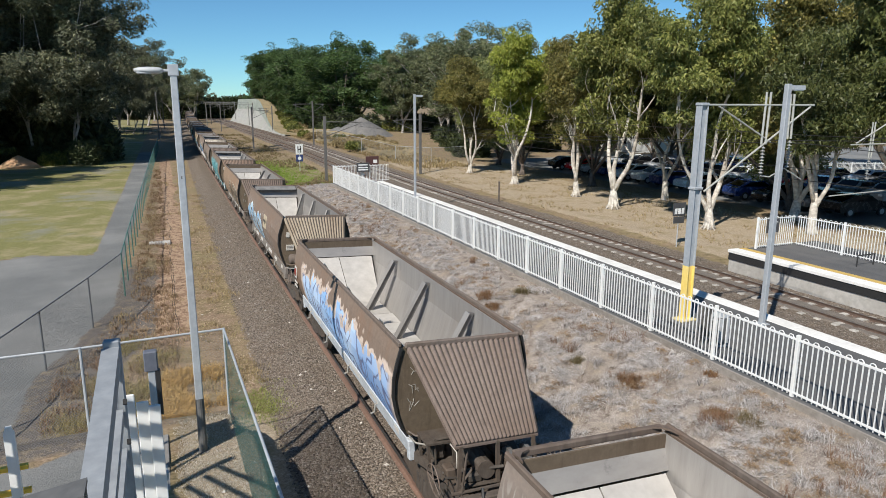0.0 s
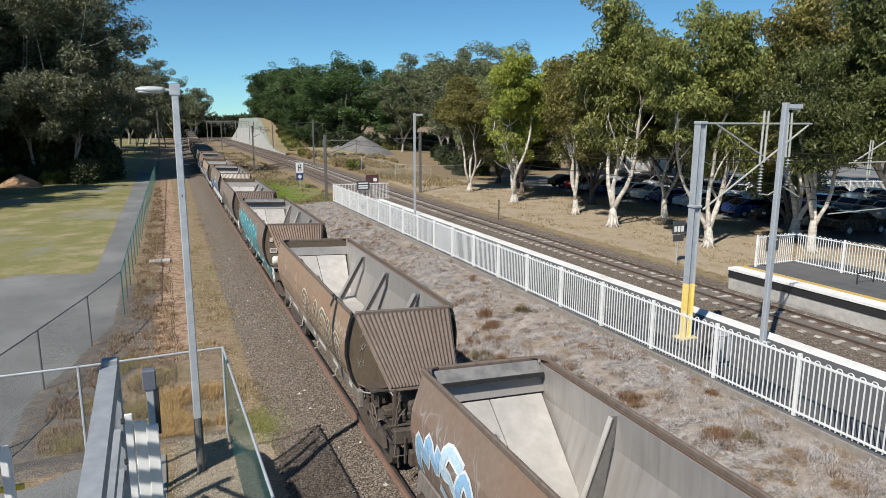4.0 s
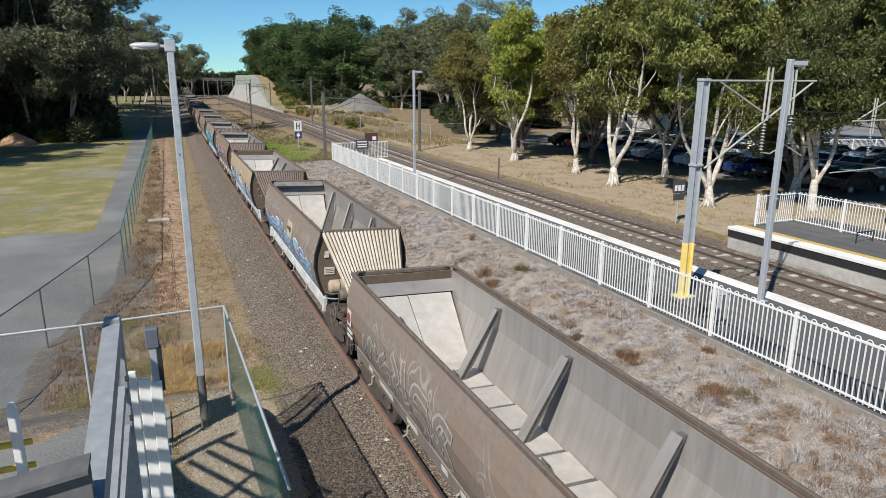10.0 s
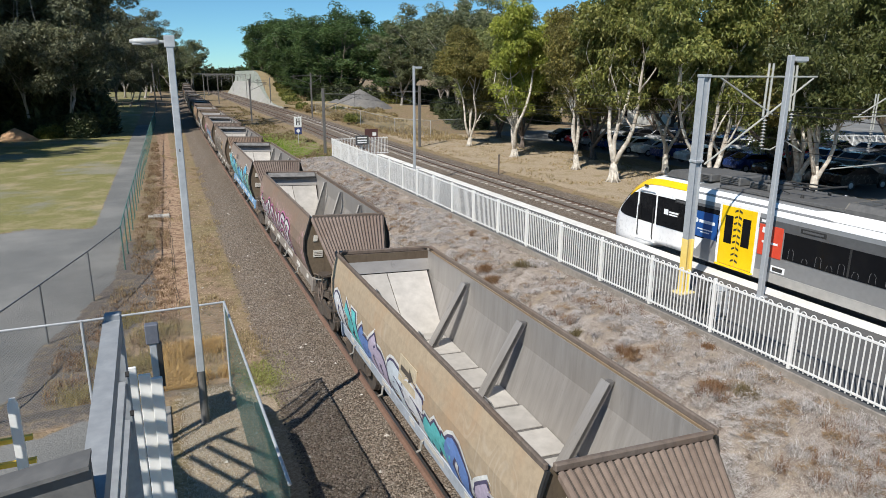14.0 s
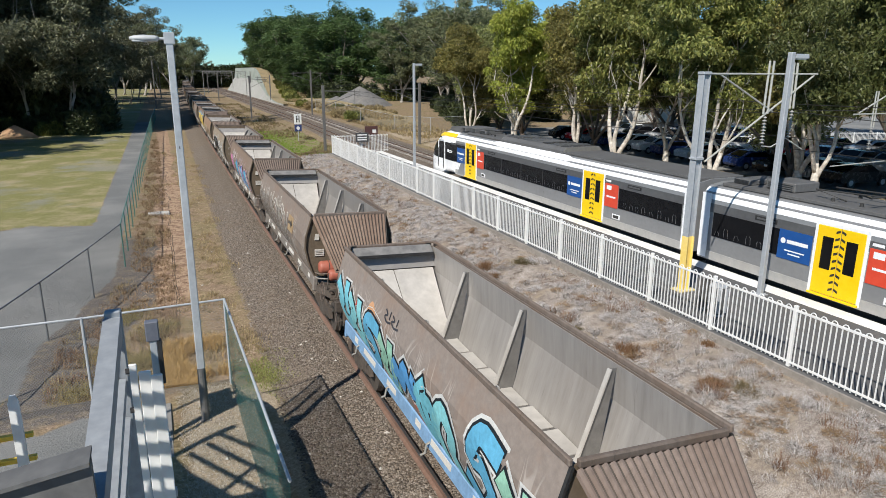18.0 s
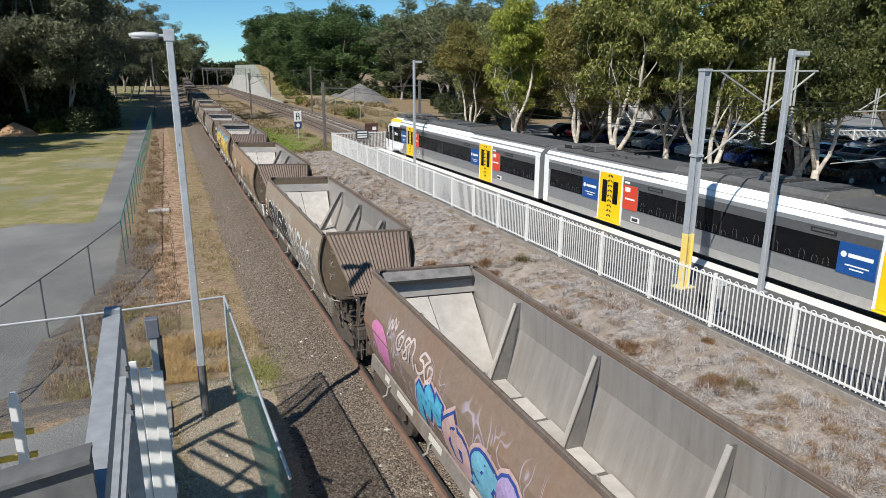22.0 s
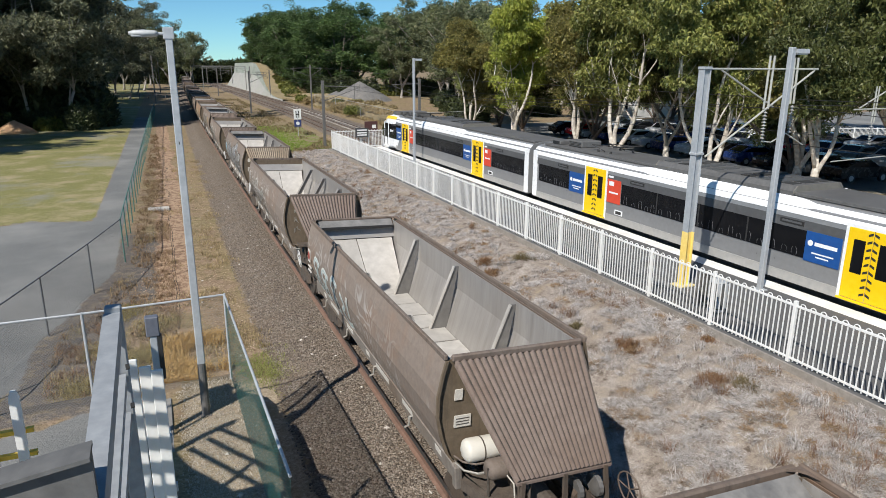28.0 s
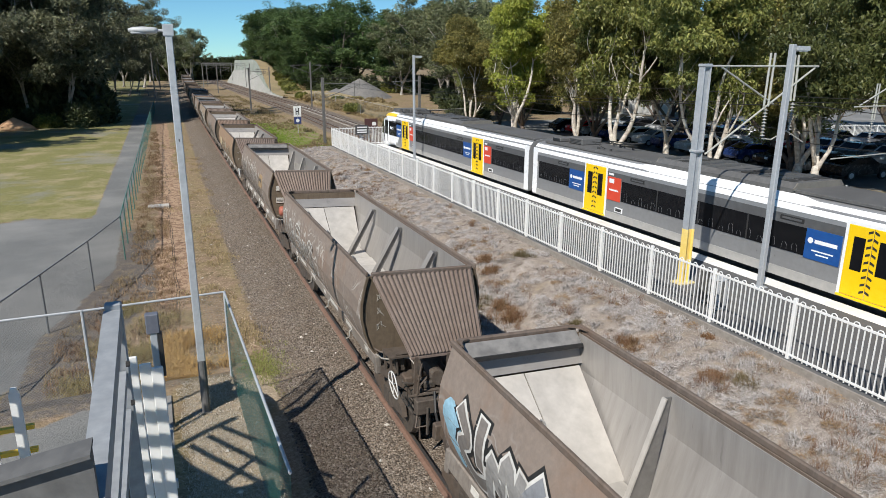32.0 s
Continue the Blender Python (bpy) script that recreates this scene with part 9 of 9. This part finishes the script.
def green_spot(r):
    y = r.uniform(58, 90)
    x = 7.8 + coal(y) + abs(r.gauss(0, 2.4))
    return (x, y, height(x, y))


def green_tuft(r):
    x, y = r.gauss(2.0, 0.3), r.gauss(16.7, 0.6)
    return (x, y, height(x, y))


scatter("green_weeds", "small yellow-green weeds on the ballast edge", island_colours("yellow_green_weeds", [(0.14, 0.16, 0.045), (0.25, 0.27, 0.08), (0.33, 0.3, 0.13)]), 420, green_tuft, blades(7, 0.07, 0.1, 0.006), "weeds")


scatter("green_weeds", "fresh green weeds beside the line", GREENG, 6500, green_spot, blades(6, 0.14, 0.18, 0.012), "weeds")


def far_right(r):
    y = 18 + 55 * r.random()
    x = r.uniform(25.0, 37)
    if noise.noise(Vector((x * 0.4, y * 0.4, 8))) < 0.0:
        return None
    return (x, y, height(x, y))


scatter("dry_grass", "sparse dry grass under the paperbark trees", STRAW, 5000, far_right, blades(5, 0.16, 0.14, 0.01), "grass")


def sandy(r):
    x, y = r.uniform(-0.1, 1.25), r.uniform(9.0, 13.9)
    return (x, y, height(x, y) + 0.005)


scatter("straw_litter", "pale straw and chips on the sandy ground", island_colours("straw_litter", [(0.2, 0.165, 0.12), (0.38, 0.33, 0.26), (0.5, 0.45, 0.38), (0.28, 0.235, 0.18)]), 4000, sandy, blades(3, 0.02, 0.1, 0.008), "litter")


def dirt_crumbs(r):
    y = 18 + 40 * r.random() ** 1.5
    x = r.uniform(-1.2, 2.0) + coal(y) * 0.5
    return (x, y, height(x, y) + 0.005)


scatter("clods", "brown clods and pebbles on the bare strip", island_colours("clods", [(0.12, 0.08, 0.055), (0.3, 0.21, 0.14), (0.42, 0.33, 0.24), (0.2, 0.14, 0.1)]), 5000, dirt_crumbs, pebble, "clods")


def far_verge(r):
    y = 58 + 110 * r.random() ** 1.3
    x = r.uniform(7.0, 16.0) + coal(y) * 0.8
    if noise.noise(Vector((x * 0.35, y * 0.15, 31))) < -0.05:
        return None
    return (x, y, height(x, y))


scatter("dry_weeds", "brown weeds between the freight and passenger tracks", island_colours("brown_far_weeds", [(0.1, 0.08, 0.045), (0.2, 0.15, 0.085), (0.3, 0.23, 0.13), (0.12, 0.13, 0.04)]), 5000, far_verge, blades(6, 0.3, 0.3, 0.02), "weeds")


def far_grass(r):
    y = 70 + 90 * r.random()
    x = r.uniform(26.5, 34) + main_line(y) * 0.4
    return (x, y, height(x, y) + (0.8 if y > 90 and 28.5 < x < 33 else 0))


scatter("dry_grass", "dry grass between the line and the yard fence", STRAW, 3500, far_grass, blades(6, 0.4, 0.35, 0.025), "grass")


# ---- movement ----
def motions():
    for k, w in wagons:
        walk(w, [(t, wagon_pose(10.0 + PITCH * k - s)) for t, s in RUN])
    for i, c in enumerate(emu):
        walk(c, [(t, Matrix.Translation((TRACK_1, y - (0, 24.52, 48.7)[i], 0.0))) for t, y in NOSE])


motions()
